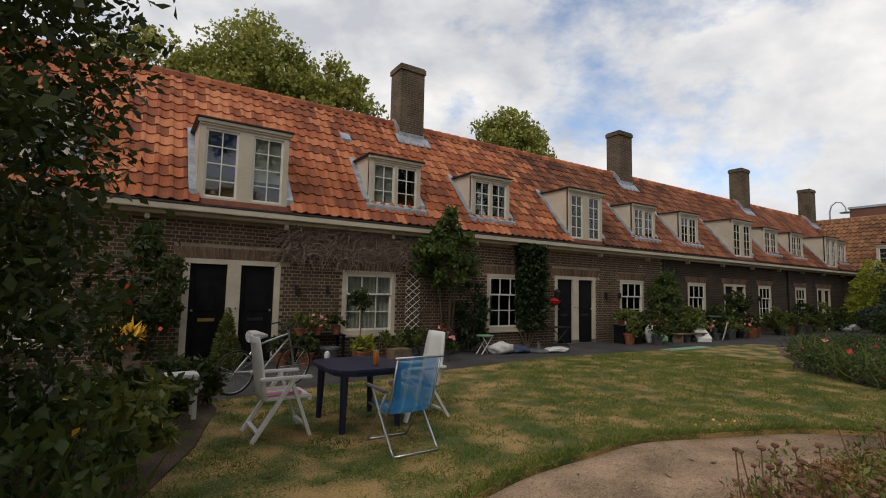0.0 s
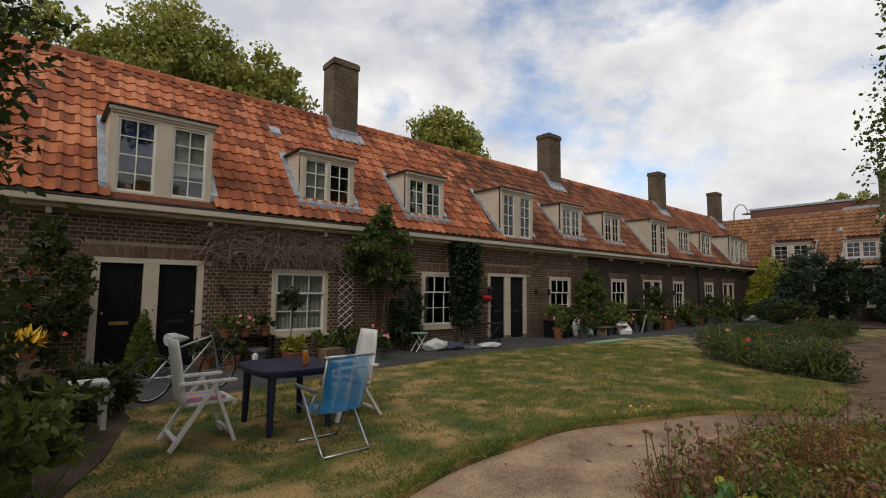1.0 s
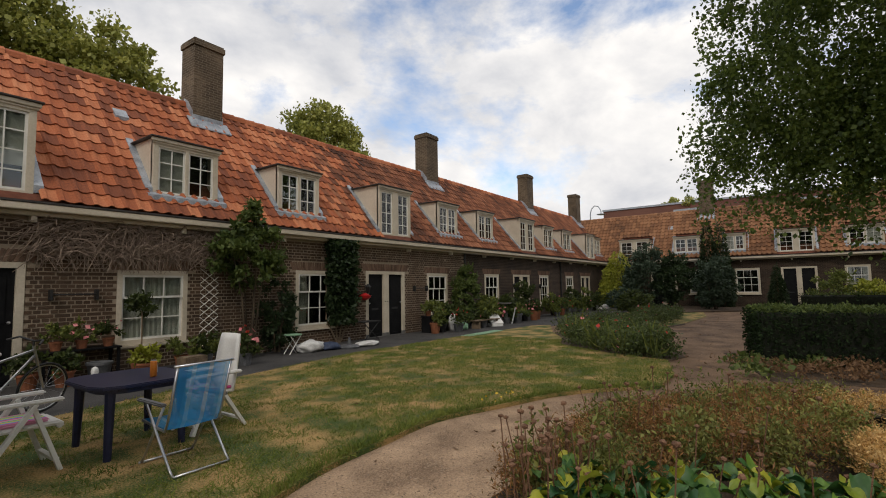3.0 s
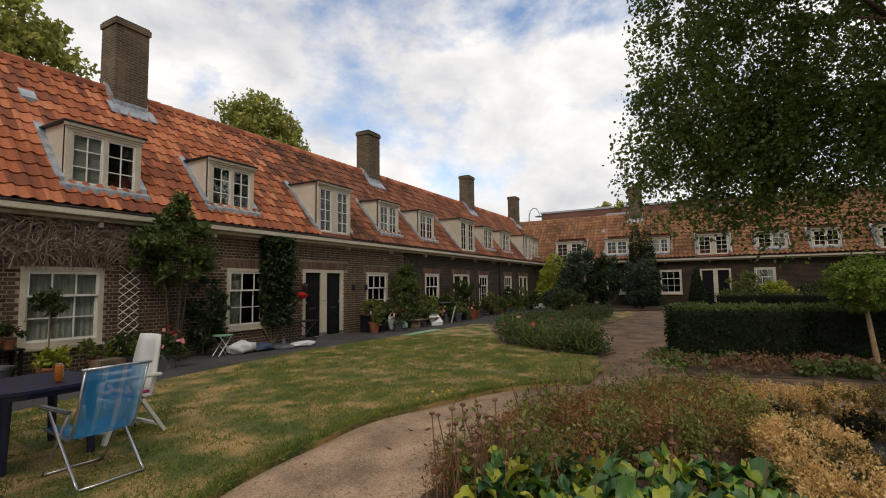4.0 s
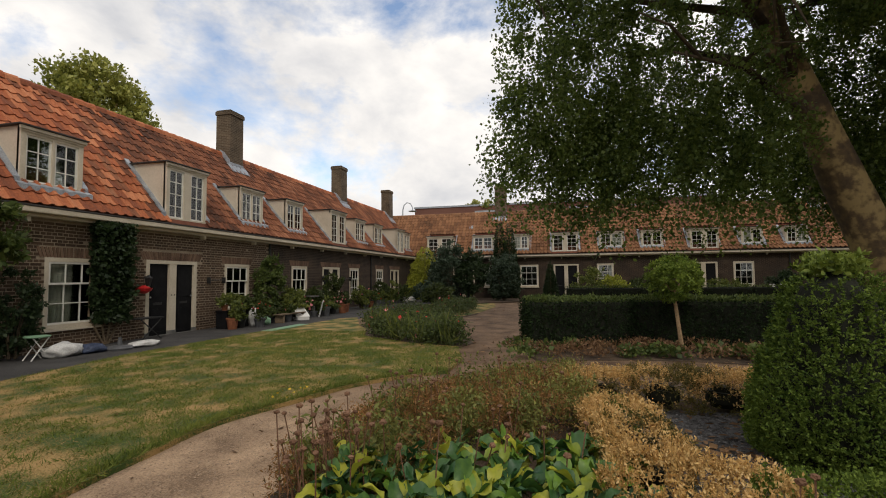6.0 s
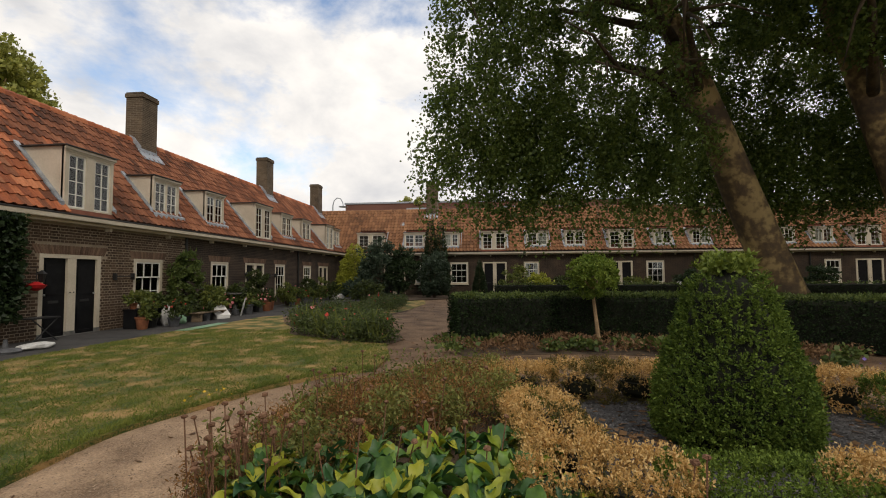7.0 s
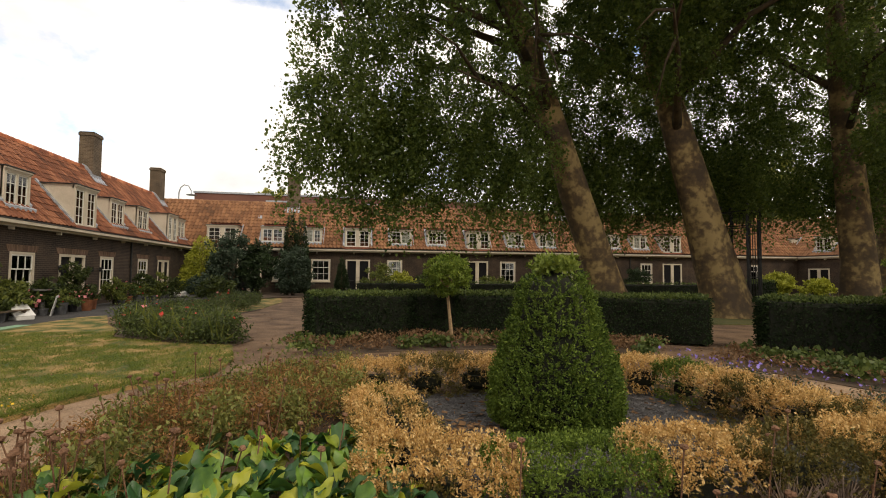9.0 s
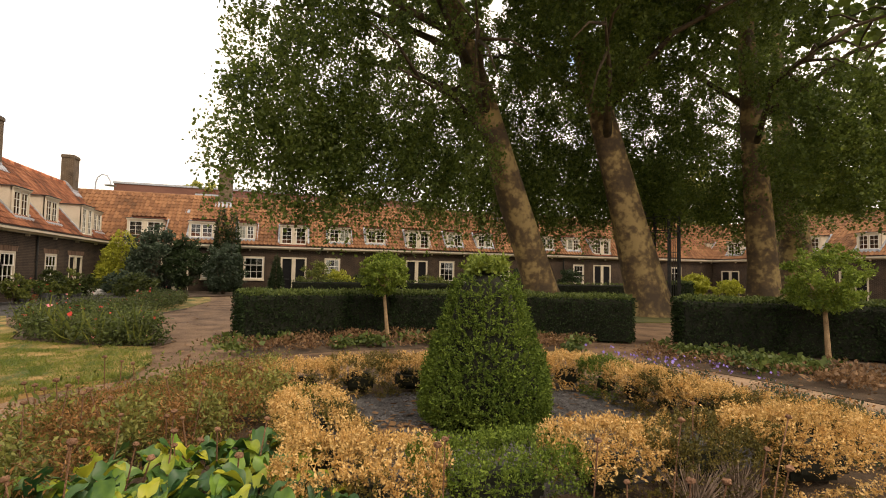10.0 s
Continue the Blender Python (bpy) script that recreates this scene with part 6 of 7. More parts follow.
# garden before the cross wing
conifer("golden_conifer", 28.9, 12.0, 3.4, 1.45, GOLD_LEAF, 12000, 0.13, "yellow-green conifer at the corner of the court", 0.62)
shrub("grey_shrub", 27.7, 10.2, 1.9, 1.3, 1.1, 1.8, BLUE_LEAF, 7000, 0.15, "dark bluish evergreen shrub before the wing", "shrub", 5)
shrub("grey_shrub", 27.7, 8.6, 1.6, 1.0, 1.0, 1.45, IVY_LEAF, 5000, 0.15, "dark rounded evergreen shrub before the wing", "shrub", 5)
conifer("cypress", 29.2, 7.05, 5.0, 0.62, IVY_LEAF, 8000, 0.13, "dark narrow cypress beside its twin", 0.6)
conifer("cypress", 29.1, 6.4, 4.8, 0.58, IVY_LEAF, 7000, 0.13, "dark narrow cypress beside its twin", 0.6)
shrub("grey_shrub", 26.2, 6.5, 1.4, 0.95, 0.9, 1.3, BLUE_LEAF, 5000, 0.14, "bluish grey shrub at the path", "shrub", 5)
conifer("clipped_conifer", 28.2, 3.9, 2.25, 0.5, IVY_LEAF, 4500, 0.1, "small pointed conifer before the doors")
for x, y, r, h, m in ((28, 1.6, 1.0, 0.9, PERENNIAL), (27.6, 0.3, 0.9, 0.7, GOLD_LEAF), (28.2, -1.5, 0.9, 0.7, SHRUB_LEAF), (27.5, -5.5, 1.0, 0.6, PERENNIAL), (28.2, -8.5, 0.7, 0.8, IVY_LEAF), (28.2, -12, 0.7, 0.9, IVY_LEAF), (28.4, -16, 0.8, 0.9, IVY_LEAF), (25, 10.6, 1.0, 0.6, BLUE_LEAF), (22.6, 9.6, 0.9, 0.5, SHRUB_LEAF)):
    shrub("garden_bush", x, y, h, r, r, h, m, 2600, 0.13, "leafy garden bush before the cross wing")
for x, y, r, h in ((24.6, -23.3, 0.9, 0.75), (22.8, -24.2, 0.8, 0.6)):
    shrub("golden_bush", x, y, h, r, r, h, GOLD_LEAF, 4000, 0.14, "bright yellow-green bush far under the trees")

# ---- garden furniture ----
def white_chair(m, label):
    root = thing("garden_chair", m, label, "chair", "chairs round the table")
    for y in (-0.26, 0.26):
        bm = bmesh.new()
        bar(bm, (-0.31, y, 0.0), (0.10, y, 0.625), 0.06, 0.035)
        part("leg", bm, PLASTIC_WHITE, root)
        bm = bmesh.new()
        bar(bm, (0.30, y * 0.9, 0.0), (0.08, y * 0.9, 0.61), 0.06, 0.035)
        part("leg", bm, PLASTIC_WHITE, root)
        bm = bmesh.new()
        box(bm, -0.26, 0.30, y - 0.035, y + 0.035, 0.62, 0.655, 0.012)
        part("armrest", bm, PLASTIC_WHITE, root)
    bm = bmesh.new()
    box(bm, -0.20, 0.30, -0.235, 0.235, 0.40, 0.44, 0.015)
    box(bm, 0.27, 0.32, -0.23, 0.23, 0.37, 0.43, 0.012)
    part("seat", bm, PLASTIC_WHITE, root)
    bm = bmesh.new()
    n = 9
    rows_ = []
    for i in range(n):
        k = i / (n - 1)
        x, z = -0.19 - 0.10 * k, 0.41 + 0.66 * k
        w = 0.235 - (0.05 * k ** 4)
        rows_.append([bm.verts.new((x - 0.03 * math.cos(math.pi * s / 2) + (0 if side else 0.028), s * w, z)) for side in (0, 1) for s in (-1, -0.5, 0, 0.5, 1)])
    for r0, r1 in zip(rows_, rows_[1:]):
        for j in range(4):
            bm.faces.new((r0[j], r0[j + 1], r1[j + 1], r1[j]))
            bm.faces.new((r0[5 + j + 1], r0[5 + j], r1[5 + j], r1[5 + j + 1]))
        bm.faces.new((r0[0], r1[0], r1[5], r0[5]))
        bm.faces.new((r0[4], r0[9], r1[9], r1[4]))
    for r in (rows_[0], rows_[-1]):
        bm.faces.new([r[j] for j in (0, 1, 2, 3, 4, 9, 8, 7, 6, 5)])
    bmesh.ops.recalc_face_normals(bm, faces=bm.faces)
    part("backrest", bm, PLASTIC_WHITE, root, smooth=True)
    for x, z in ((-0.25, 0.09), (0.265, 0.1)):
        bm = bmesh.new()
        bar(bm, (x, -0.25, z), (x, 0.25, z), 0.045, 0.025)
        part("crossbar", bm, PLASTIC_WHITE, root)
    bm = bmesh.new()
    box(bm, -0.18, 0.22, -0.21, 0.21, 0.442, 0.475, 0.015)
    part("cushion", bm, CUSHION, root, "colourful patterned seat cushion")
    return root


def striped(name, colours, scale, axis, through_light=0.0):
    m = mat(name, colours[0], colours[1], 0.75, 8, 200, 0.2, through_light=through_light)
    nt = m.node_tree
    b = nt.nodes["Principled BSDF"]
    tc = next(n for n in nt.nodes if n.type == "TEX_COORD")
    sep = nt.nodes.new("ShaderNodeSeparateXYZ")
    nt.links.new(tc.outputs["Object"], sep.inputs[0])
    mul = nt.nodes.new("ShaderNodeMath")
    mul.operation = "MULTIPLY"
    mul.inputs[1].default_value = scale
    nt.links.new(sep.outputs[axis], mul.inputs[0])
    fr = nt.nodes.new("ShaderNodeMath")
    fr.operation = "FRACT"
    nt.links.new(mul.outputs[0], fr.inputs[0])
    ramp = nt.nodes.new("ShaderNodeValToRGB")
    ramp.color_ramp.interpolation = "CONSTANT"
    els = ramp.color_ramp.elements
    els[0].color = (*colours[0], 1)
    els[1].position, els[1].color = 1 / len(colours), (*colours[1], 1)
    for i, c in enumerate(colours[2:], 2):
        els.new(i / len(colours)).color = (*c, 1)
    nt.links.new(fr.outputs[0], ramp.inputs["Fac"])
    nt.links.new(ramp.outputs[0], b.inputs["Base Color"])
    return m


CUSHION = striped("patterned_cushion", [(0.6, 0.08, 0.25), (0.1, 0.3, 0.55), (0.6, 0.5, 0.06), (0.15, 0.45, 0.2), (0.65, 0.3, 0.4)], 5.2, 1)
BLUE_WEAVE = striped("blue_striped_fabric", [(0.05, 0.40, 0.75), (0.05, 0.40, 0.75), (0.30, 0.56, 0.74), (0.07, 0.40, 0.70), (0.04, 0.30, 0.62), (0.04, 0.33, 0.66), (0.42, 0.52, 0.56), (0.05, 0.36, 0.68)], 3.3, 1, 0.4)
fabric_nodes = BLUE_WEAVE.node_tree
fabric_out = fabric_nodes.nodes["Material Output"]
fabric_last = fabric_out.inputs[0].links[0].from_socket
fabric_holes, fabric_mix = fabric_nodes.nodes.new("ShaderNodeBsdfTransparent"), fabric_nodes.nodes.new("ShaderNodeMixShader")
fabric_mix.inputs[0].default_value = 0.28
fabric_nodes.links.new(fabric_last, fabric_mix.inputs[1])
fabric_nodes.links.new(fabric_holes.outputs[0], fabric_mix.inputs[2])
fabric_nodes.links.new(fabric_mix.outputs[0], fabric_out.inputs[0])
white_chair(pose(-0.595, 8.4, 0, 0, 0, 0) @ Matrix.Scale(0.86, 4), "white folding plastic garden chair with a patterned cushion")
white_chair(pose(0.92, 8.34, 0, 0, 0, 180) @ Matrix.Scale(0.86, 4), "white folding plastic garden chair behind the table")


def round_cornered(bm, hx, hy, cut, z0, z1):
    pts = []
    for sx, sy in ((1, -1), (1, 1), (-1, 1), (-1, -1)):
        a = [(sx * hx, sy * (hy - cut)), (sx * (hx - cut * 0.3), sy * (hy - cut * 0.3)), (sx * (hx - cut), sy * hy)]
        pts += a if sx * sy > 0 else a[::-1]
    top = [bm.verts.new((x, y, z1)) for x, y in pts]
    low = [bm.verts.new((x, y, z0)) for x, y in pts]
    bm.faces.new(top), bm.faces.new(low[::-1])
    for i in range(len(pts)):
        bm.faces.new((low[i], low[(i + 1) % len(pts)], top[(i + 1) % len(pts)], top[i]))
    bmesh.ops.recalc_face_normals(bm, faces=bm.faces)
    bmesh.ops.bevel(bm, geom=[e for e in bm.edges if abs(e.verts[0].co.z - e.verts[1].co.z) < 1e-6], offset=0.008, segments=2, affect="EDGES")


table = thing("garden_table", pose(0.235, 8.415, 0), "dark navy plastic garden table on the lawn", "table")
bm = bmesh.new()
round_cornered(bm, 0.425, 0.46, 0.2, 0.575, 0.607)
part("tabletop", bm, PLASTIC_NAVY, table)
bm = bmesh.new()
round_cornered(bm, 0.37, 0.42, 0.18, 0.535, 0.5745)
part("apron", bm, PLASTIC_NAVY, table)
for sx in (-1, 1):
    for sy in (-1, 1):
        bm = bmesh.new()
        bar(bm, (sx * 0.297, sy * 0.345, 0), (sx * 0.285, sy * 0.33, 0.56), 0.03, round_segments=8, r2=0.042)
        part("leg", bm, PLASTIC_NAVY, table)
can = thing("drink_can", pose(0.33, 8.2, 0.608) @ Matrix.Scale(0.88, 4), "orange tall drink can standing on the table", "can")
bm = bmesh.new()
lathe(bm, [(0.026, 0), (0.033, 0.008), (0.033, 0.148), (0.027, 0.16)], 18)
part("body", bm, ORANGE_CAN, can, smooth=True)
bm = bmesh.new()
lathe(bm, [(0.027, 0.1605), (0.028, 0.166), (0.022, 0.164)], 18)
part("lid", bm, STEEL, can, "silver lid")
bm = bmesh.new()
bar(bm, (0.0335, -0.006, 0.04), (0.0335, -0.006, 0.11), 0.004, 0.016)
part("print", bm, SACK, can, "pale upright print")

# blue folding chair, its back to the path
folding = thing("folding_chair", pose(0.27, 7.51, 0, 0, 0, 90) @ Matrix.Scale(0.87, 4), "blue striped folding lawn chair with a steel tube frame", "chair", "chairs round the table")
FW = 0.25
fa = [Vector((-0.30, 0, 0.015)), Vector((0.16, 0, 0.60))]
bm = bmesh.new()
for y in (-FW, FW):
    tube(bm, [(-0.34, y, 0.015), (-0.28, y, 0.06), (0.20, y, 0.58)], [0.012] * 3, 8)
    part("leg", bm, STEEL, folding, smooth=True)
    bm = bmesh.new()
    tube(bm, [(0.30, y * 0.92, 0.015), (0.24, y * 0.92, 0.07), (-0.12, y * 0.92, 0.58)], [0.012] * 3, 8)
    part("leg", bm, STEEL, folding, smooth=True)
    bm = bmesh.new()
for x in (-0.34, 0.30):
    tube(bm, [(x, -FW, 0.014), (x, FW, 0.014)], [0.012] * 2, 8)
    part("floor_bar", bm, STEEL, folding, smooth=True)
    bm = bmesh.new()
for y in (-FW - 0.03, FW + 0.03):
    box(bm, -0.22, 0.26, y - 0.028, y + 0.028, 0.585, 0.612, 0.01)
    part("armrest", bm, GREY_POT, folding, "blue-grey plastic armrest")
    bm = bmesh.new()
for y in (-FW + 0.01, FW - 0.01):
    tube(bm, [(0.27, y, 0.40), (-0.16, y, 0.36), (-0.22, y, 0.48), (-0.36, y, 0.93)], [0.011] * 4, 8)
    part("back_tube", bm, STEEL, folding, smooth=True)
    bm = bmesh.new()
tube(bm, [(-0.362, -FW - 0.02, 0.935), (-0.362, FW + 0.02, 0.935)], [0.012] * 2, 8)
part("top_bar", bm, STEEL, folding, smooth=True)
bm = bmesh.new()
line = [(0.27, 0.412), (0.1, 0.385), (-0.15, 0.372), (-0.20, 0.44), (-0.26, 0.62), (-0.32, 0.80), (-0.374, 0.945)]
pv = None
for x, z in line:
    cur = [bm.verts.new((x, y, z - 0.012 * (1 - (y / FW) ** 2))) for y in np.linspace(-FW, FW, 9)]
    if pv:
        for j in range(8):
            bm.faces.new((pv[j], pv[j + 1], cur[j + 1], cur[j]))
    pv = cur
bmesh.ops.solidify(bm, geom=bm.faces[:], thickness=0.004)
part("fabric", bm, BLUE_WEAVE, folding, "blue striped woven fabric", smooth=True)


# ---- things along the walls ----
def pot(x, y, z, r, h, material, plant, n, spread, size, label, bloom=None, name="flower_pot"):
    root = thing(name, pose(x, y, z), label, "plant pot", "pots along the wall")
    bm = bmesh.new()
    lathe(bm, [(r * 0.7, 0), (r * 0.95, h * 0.85), (r * 1.05, h * 0.86), (r * 1.05, h), (r * 0.92, h), (r * 0.88, h * 0.9)], 16)
    part("pot", bm, material, root, smooth=False)
    if plant:
        leaves("plant", clumps((0, 0, h + spread * 0.6), (spread, spread, spread * 0.8), max(4, n // 40), 40, spread * 0.35, 0.3), size, plant, root, upward=0.4)
    if bloom:
        flowers("flowers", root, in_ball(9) * spread + np.array([0, 0, h + spread * 0.9]), size, bloom, "bright flowers")
    return root


def box_thing(name, x, y, z, w, d, h, material, label, category, rz=0):
    root = thing(name, pose(x, y, z, 0, 0, rz), label, category)
    bm = bmesh.new()
    box(bm, -w / 2, w / 2, -d / 2, d / 2, 0, h, min(w, d, h) * 0.08)
    part("body", bm, material, root)
    return root


GROUND = -0.04
# flower shelf by the first window
shelf = thing("plant_shelf", pose(1.35, 13.02, 0), "dark wooden shelf carrying flower pots", "shelf")
bm = bmesh.new()
box(bm, -0.55, 0.5, -0.17, 0.26, 0.44, 0.47, 0.006)
part("board", bm, BLACK_PAINT, shelf)
for x in (-0.5, 0.44):
    bm = bmesh.new()
    box(bm, x, x + 0.045, -0.14, -0.10, GROUND, 0.438)
    part("leg", bm, BLACK_PAINT, shelf)
    bm = bmesh.new()
    box(bm, x, x + 0.045, 0.19, 0.23, GROUND, 0.438)
    part("leg", bm, BLACK_PAINT, shelf)
for x, m, bl in ((0.95, PERENNIAL, None), (1.3, PERENNIAL, PINK_PETAL), (1.68, SHRUB_LEAF, PINK_PETAL)):
    pot(x, 12.98, 0.471, 0.09, 0.14, TERRACOTTA, m, 320, 0.2, 0.07, "terracotta pot with flowering plant on the shelf", bl)
pot(1.45, 12.65, GROUND, 0.18, 0.3, GREY_POT, None, 0, 0, 0, "dark enamel tub under the shelf", name="tub")
# potted standard before the first window
bay = thing("potted_standard", pose(2.1, 12.75, GROUND), "small round-headed tree in a pot before the window", "plant")
bm = bmesh.new()
tube(bm, [(0, 0, 0.2), (0.01, 0, 0.6), (0, 0, 1.1)], [0.014, 0.012, 0.01], 6)
part("stem", bm, WOOD, bay)
bm = bmesh.new()
lathe(bm, [(0.12, 0), (0.16, 0.25), (0.17, 0.26), (0.14, 0.26)], 14)
part("pot", bm, TERRACOTTA, bay)
leaves("crown", clumps((0, 0, 1.18), (0.23, 0.2, 0.22), 16, 60, 0.09, 0.2), 0.06, SHRUB_LEAF, bay)
for x, y, m, sp, bl in ((2.0, 12.3, GOLD_LEAF, 0.2, None), (2.75, 12.6, PERENNIAL, 0.26, None), (3.15, 12.55, SHRUB_LEAF, 0.3, None), (3.5, 12.6, PERENNIAL, 0.22, None), (3.85, 12.6, SHRUB_LEAF, 0.26, RED_PETAL), (3.6, 11.95, SHRUB_LEAF, 0.26, PINK_PETAL), (0.55, 12.7, SHRUB_LEAF, 0.25, None), (0.95, 12.55, SHRUB_LEAF, 0.2, None)):
    pot(x, y, GROUND, 0.14, 0.24, TERRACOTTA if x < 3 else GREY_POT, m, 420, sp, 0.075, "pot with a leafy plant on the walk", bl)
box_thing("wooden_crate", 2.75, 12.25, GROUND, 0.42, 0.3, 0.26, WOOD, "weathered wooden crate with plants", "crate", 8)
heather_stand = box_thing("plant_box", -1.85, 11.7, GROUND, 0.34, 0.3, 0.48, WOOD, "dark wooden box carrying a heather pot", "box", 12)
heather = pot(-1.85, 11.7, GROUND + 0.481, 0.15, 0.2, TERRACOTTA, None, 0, 0, 0, "orange pot of yellow heather on a box")
leaves("heather", RNG.normal(0, 0.09, (260, 3)) * np.array([1, 1, 0.3]) + np.array([0, 0, 0.2]), 0.17, YELLOW_PETAL, heather, "yellow upright heather", aspect=0.14, upward=1.4)
# rail on the wall with two brackets
rails = []
for u in (1.25, 10.65, 19.7):
    r = thing("wall_rail", pose(u, Y_ROW, 1.36), "black iron rail on two wall brackets", "rail", "rails on the wall")
    bm = bmesh.new()
    bar(bm, (-0.34, -0.09, 0), (0.34, -0.09, 0), 0.012, round_segments=8)
    part("bar", bm, BLACK_METAL, r)
    for x in (-0.32, 0.32):
        bm = bmesh.new()
        box(bm, x - 0.022, x + 0.022, -0.11, 0.0, -0.1, 0.08, 0.006)
        part("bracket", bm, BLACK_METAL, r)
# white expanding trellis
trellis = thing("trellis", pose(3.58, Y_ROW - 0.03, 0), "white diamond trellis on the wall", "trellis")
for i in range(9):
    for s in (-1, 1):
        z = 0.22 + i * 0.165
        bm = bmesh.new()
        bar(bm, (-0.19 * s, -0.02 - 0.006 * s, z), (0.19 * s, -0.02 - 0.006 * s, z + 0.3), 0.022, 0.008)
        part("lath", bm, WHITE, trellis)


# bicycle leaning by the door
def ring(bm, centre, r, t, seg=28):
    pts = [Vector((centre[0] + r * math.cos(2 * math.pi * k / seg), centre[1], centre[2] + r * math.sin(2 * math.pi * k / seg))) for k in range(seg)]
    for a, b in zip(pts, pts[1:] + pts[:1]):
        bar(bm, a, b, t, round_segments=6)


bike = thing("bicycle", pose(-0.25, 10.5, GROUND + 0.03, 6, 0, 22) @ Matrix.Scale(0.87, 4), "silver city bicycle parked on the walk", "bicycle")
for x, nm in ((-0.52, "rear_wheel"), (0.53, "front_wheel")):
    bm = bmesh.new()
    ring(bm, (x, 0, 0.335), 0.32, 0.017)
    wh = part(nm, bm, RUBBER, bike, "black tyred wheel")
    bm = bmesh.new()
    ring(bm, (x, 0, 0.335), 0.298, 0.008)
    for k in range(14):
        a = 2 * math.pi * k / 14
        bar(bm, (x, 0, 0.335), (x + 0.295 * math.cos(a), 0, 0.335 + 0.295 * math.sin(a)), 0.0018, round_segments=4)
    part("rim", bm, STEEL, wh, "steel rim and spokes")
bm = bmesh.new()
for a, b in (((-0.52, 0, 0.335), (-0.08, 0, 0.30)), ((-0.08, 0, 0.30), (-0.2, 0, 0.78)), ((-0.52, 0, 0.335), (-0.19, 0, 0.72)), ((-0.08, 0, 0.30), (0.36, 0, 0.78)), ((-0.19, 0, 0.72), (0.35, 0, 0.86)), ((0.53, 0, 0.335), (0.34, 0, 0.92))):
    bar(bm, a, b, 0.017, round_segments=8)
part("bike_frame", bm, STEEL, bike, "silver tube frame")
bm = bmesh.new()
tube(bm, [(0.2, -0.28, 0.98), (0.3, -0.2, 1.02), (0.34, 0, 0.98), (0.3, 0.2, 1.02), (0.2, 0.28, 0.98)], [0.013] * 5, 8)
bar(bm, (0.34, 0, 0.92), (0.34, 0, 0.99), 0.014, round_segments=8)
part("handlebar", bm, BLACK_METAL, bike)
bm = bmesh.new()
tube(bm, [(-0.36, 0, 0.86), (-0.25, 0, 0.865), (-0.12, 0, 0.86), (-0.04, 0, 0.855)], [0.09, 0.085, 0.045, 0.02], 10)
part("saddle", bm, SACK, bike, "pale saddle with a cover")
bm = bmesh.new()
ring(bm, (-0.08, 0.03, 0.30), 0.09, 0.006, 18)
bar(bm, (-0.08, 0.06, 0.30), (0.02, 0.06, 0.16), 0.01, round_segments=6)
bar(bm, (-0.08, -0.06, 0.30), (-0.18, -0.06, 0.44), 0.01, round_segments=6)
part("crank", bm, BLACK_METAL, bike)


# sacks and clutter between ivy and doors
def lump(name, x, y, z, rx, ry, rz, material, label, category, seed=0):
    root = thing(name, pose(x, y, z), label, category)
    bm = bmesh.new()
    bmesh.ops.create_icosphere(bm, subdivisions=3, radius=1)
    for v in bm.verts:
        k = 1 + 0.28 * noise.noise(v.co * 2.1 + Vector((seed, 0, 0))) + 0.1 * noise.noise(v.co * 6)
        v.co = Vector((v.co.x * rx * k, v.co.y * ry * k, max(0, v.co.z * rz * k + rz * 0.75)))
    part("sack", bm, material, root, smooth=True)
    return root


lump("plastic_sack", 5.5, 12.4, GROUND, 0.34, 0.25, 0.15, SACK, "white plastic sack lying by the wall", "sack", 1)
lump("plastic_sack", 6.0, 12.3, GROUND, 0.26, 0.2, 0.1, BLUE_SACK, "dark blue sack lying by the wall", "sack", 2)
lump("plastic_sack", 6.98, 12.05, GROUND, 0.36, 0.22, 0.07, SACK, "white folded sack near the doors", "sack", 3)
lump("plastic_sack", 11.25, 12.35, GROUND, 0.2, 0.18, 0.32, SACK, "white lumpy sack standing by the pots", "sack", 4)
lump("plastic_sack", 11.7, 12.3, GROUND, 0.2, 0.15, 0.14, SOLAR_GREEN, "green and white bag on the walk", "sack", 5)
lump("plastic_sack", 25.2, 11.9, GROUND, 0.55, 0.4, 0.2, SACK, "large white sack by the far bed", "sack", 6)
stool = thing("side_table", pose(5.1, 12.5, GROUND), "small folding table with a pale green top", "table")
bm = bmesh.new()
lathe(bm, [(0.19, 0.40), (0.2, 0.41), (0.2, 0.425), (0.18, 0.43)], 20)
part("tabletop", bm, SOLAR_GREEN, stool)
for s in (-1, 1):
    bm = bmesh.new()
    bar(bm, (-0.16 * s, 0.1 * s, 0), (0.14 * s, 0.1 * s, 0.4), 0.012, round_segments=6)
    part("leg", bm, PLASTIC_WHITE, stool)
    bm = bmesh.new()
    bar(bm, (-0.16 * s, -0.1 * s, 0), (0.14 * s, -0.1 * s, 0.4), 0.012, round_segments=6)
    part("leg", bm, PLASTIC_WHITE, stool)
parasol_base = thing("parasol_base", pose(6.42, 12.1, GROUND), "round grey parasol foot", "parasol foot")
bm = bmesh.new()
lathe(bm, [(0.24, 0), (0.25, 0.04), (0.22, 0.07), (0.05, 0.09), (0.03, 0.25), (0.02, 0.25)], 20)
part("foot", bm, GREY_POT, parasol_base)
pot_table = thing("plant_table", pose(7.85, 12.9, GROUND), "narrow dark metal plant table", "table")
bm = bmesh.new()
box(bm, -0.35, 0.35, -0.18, 0.18, 0.5, 0.53, 0.006)
part("tabletop", bm, BLACK_METAL, pot_table)
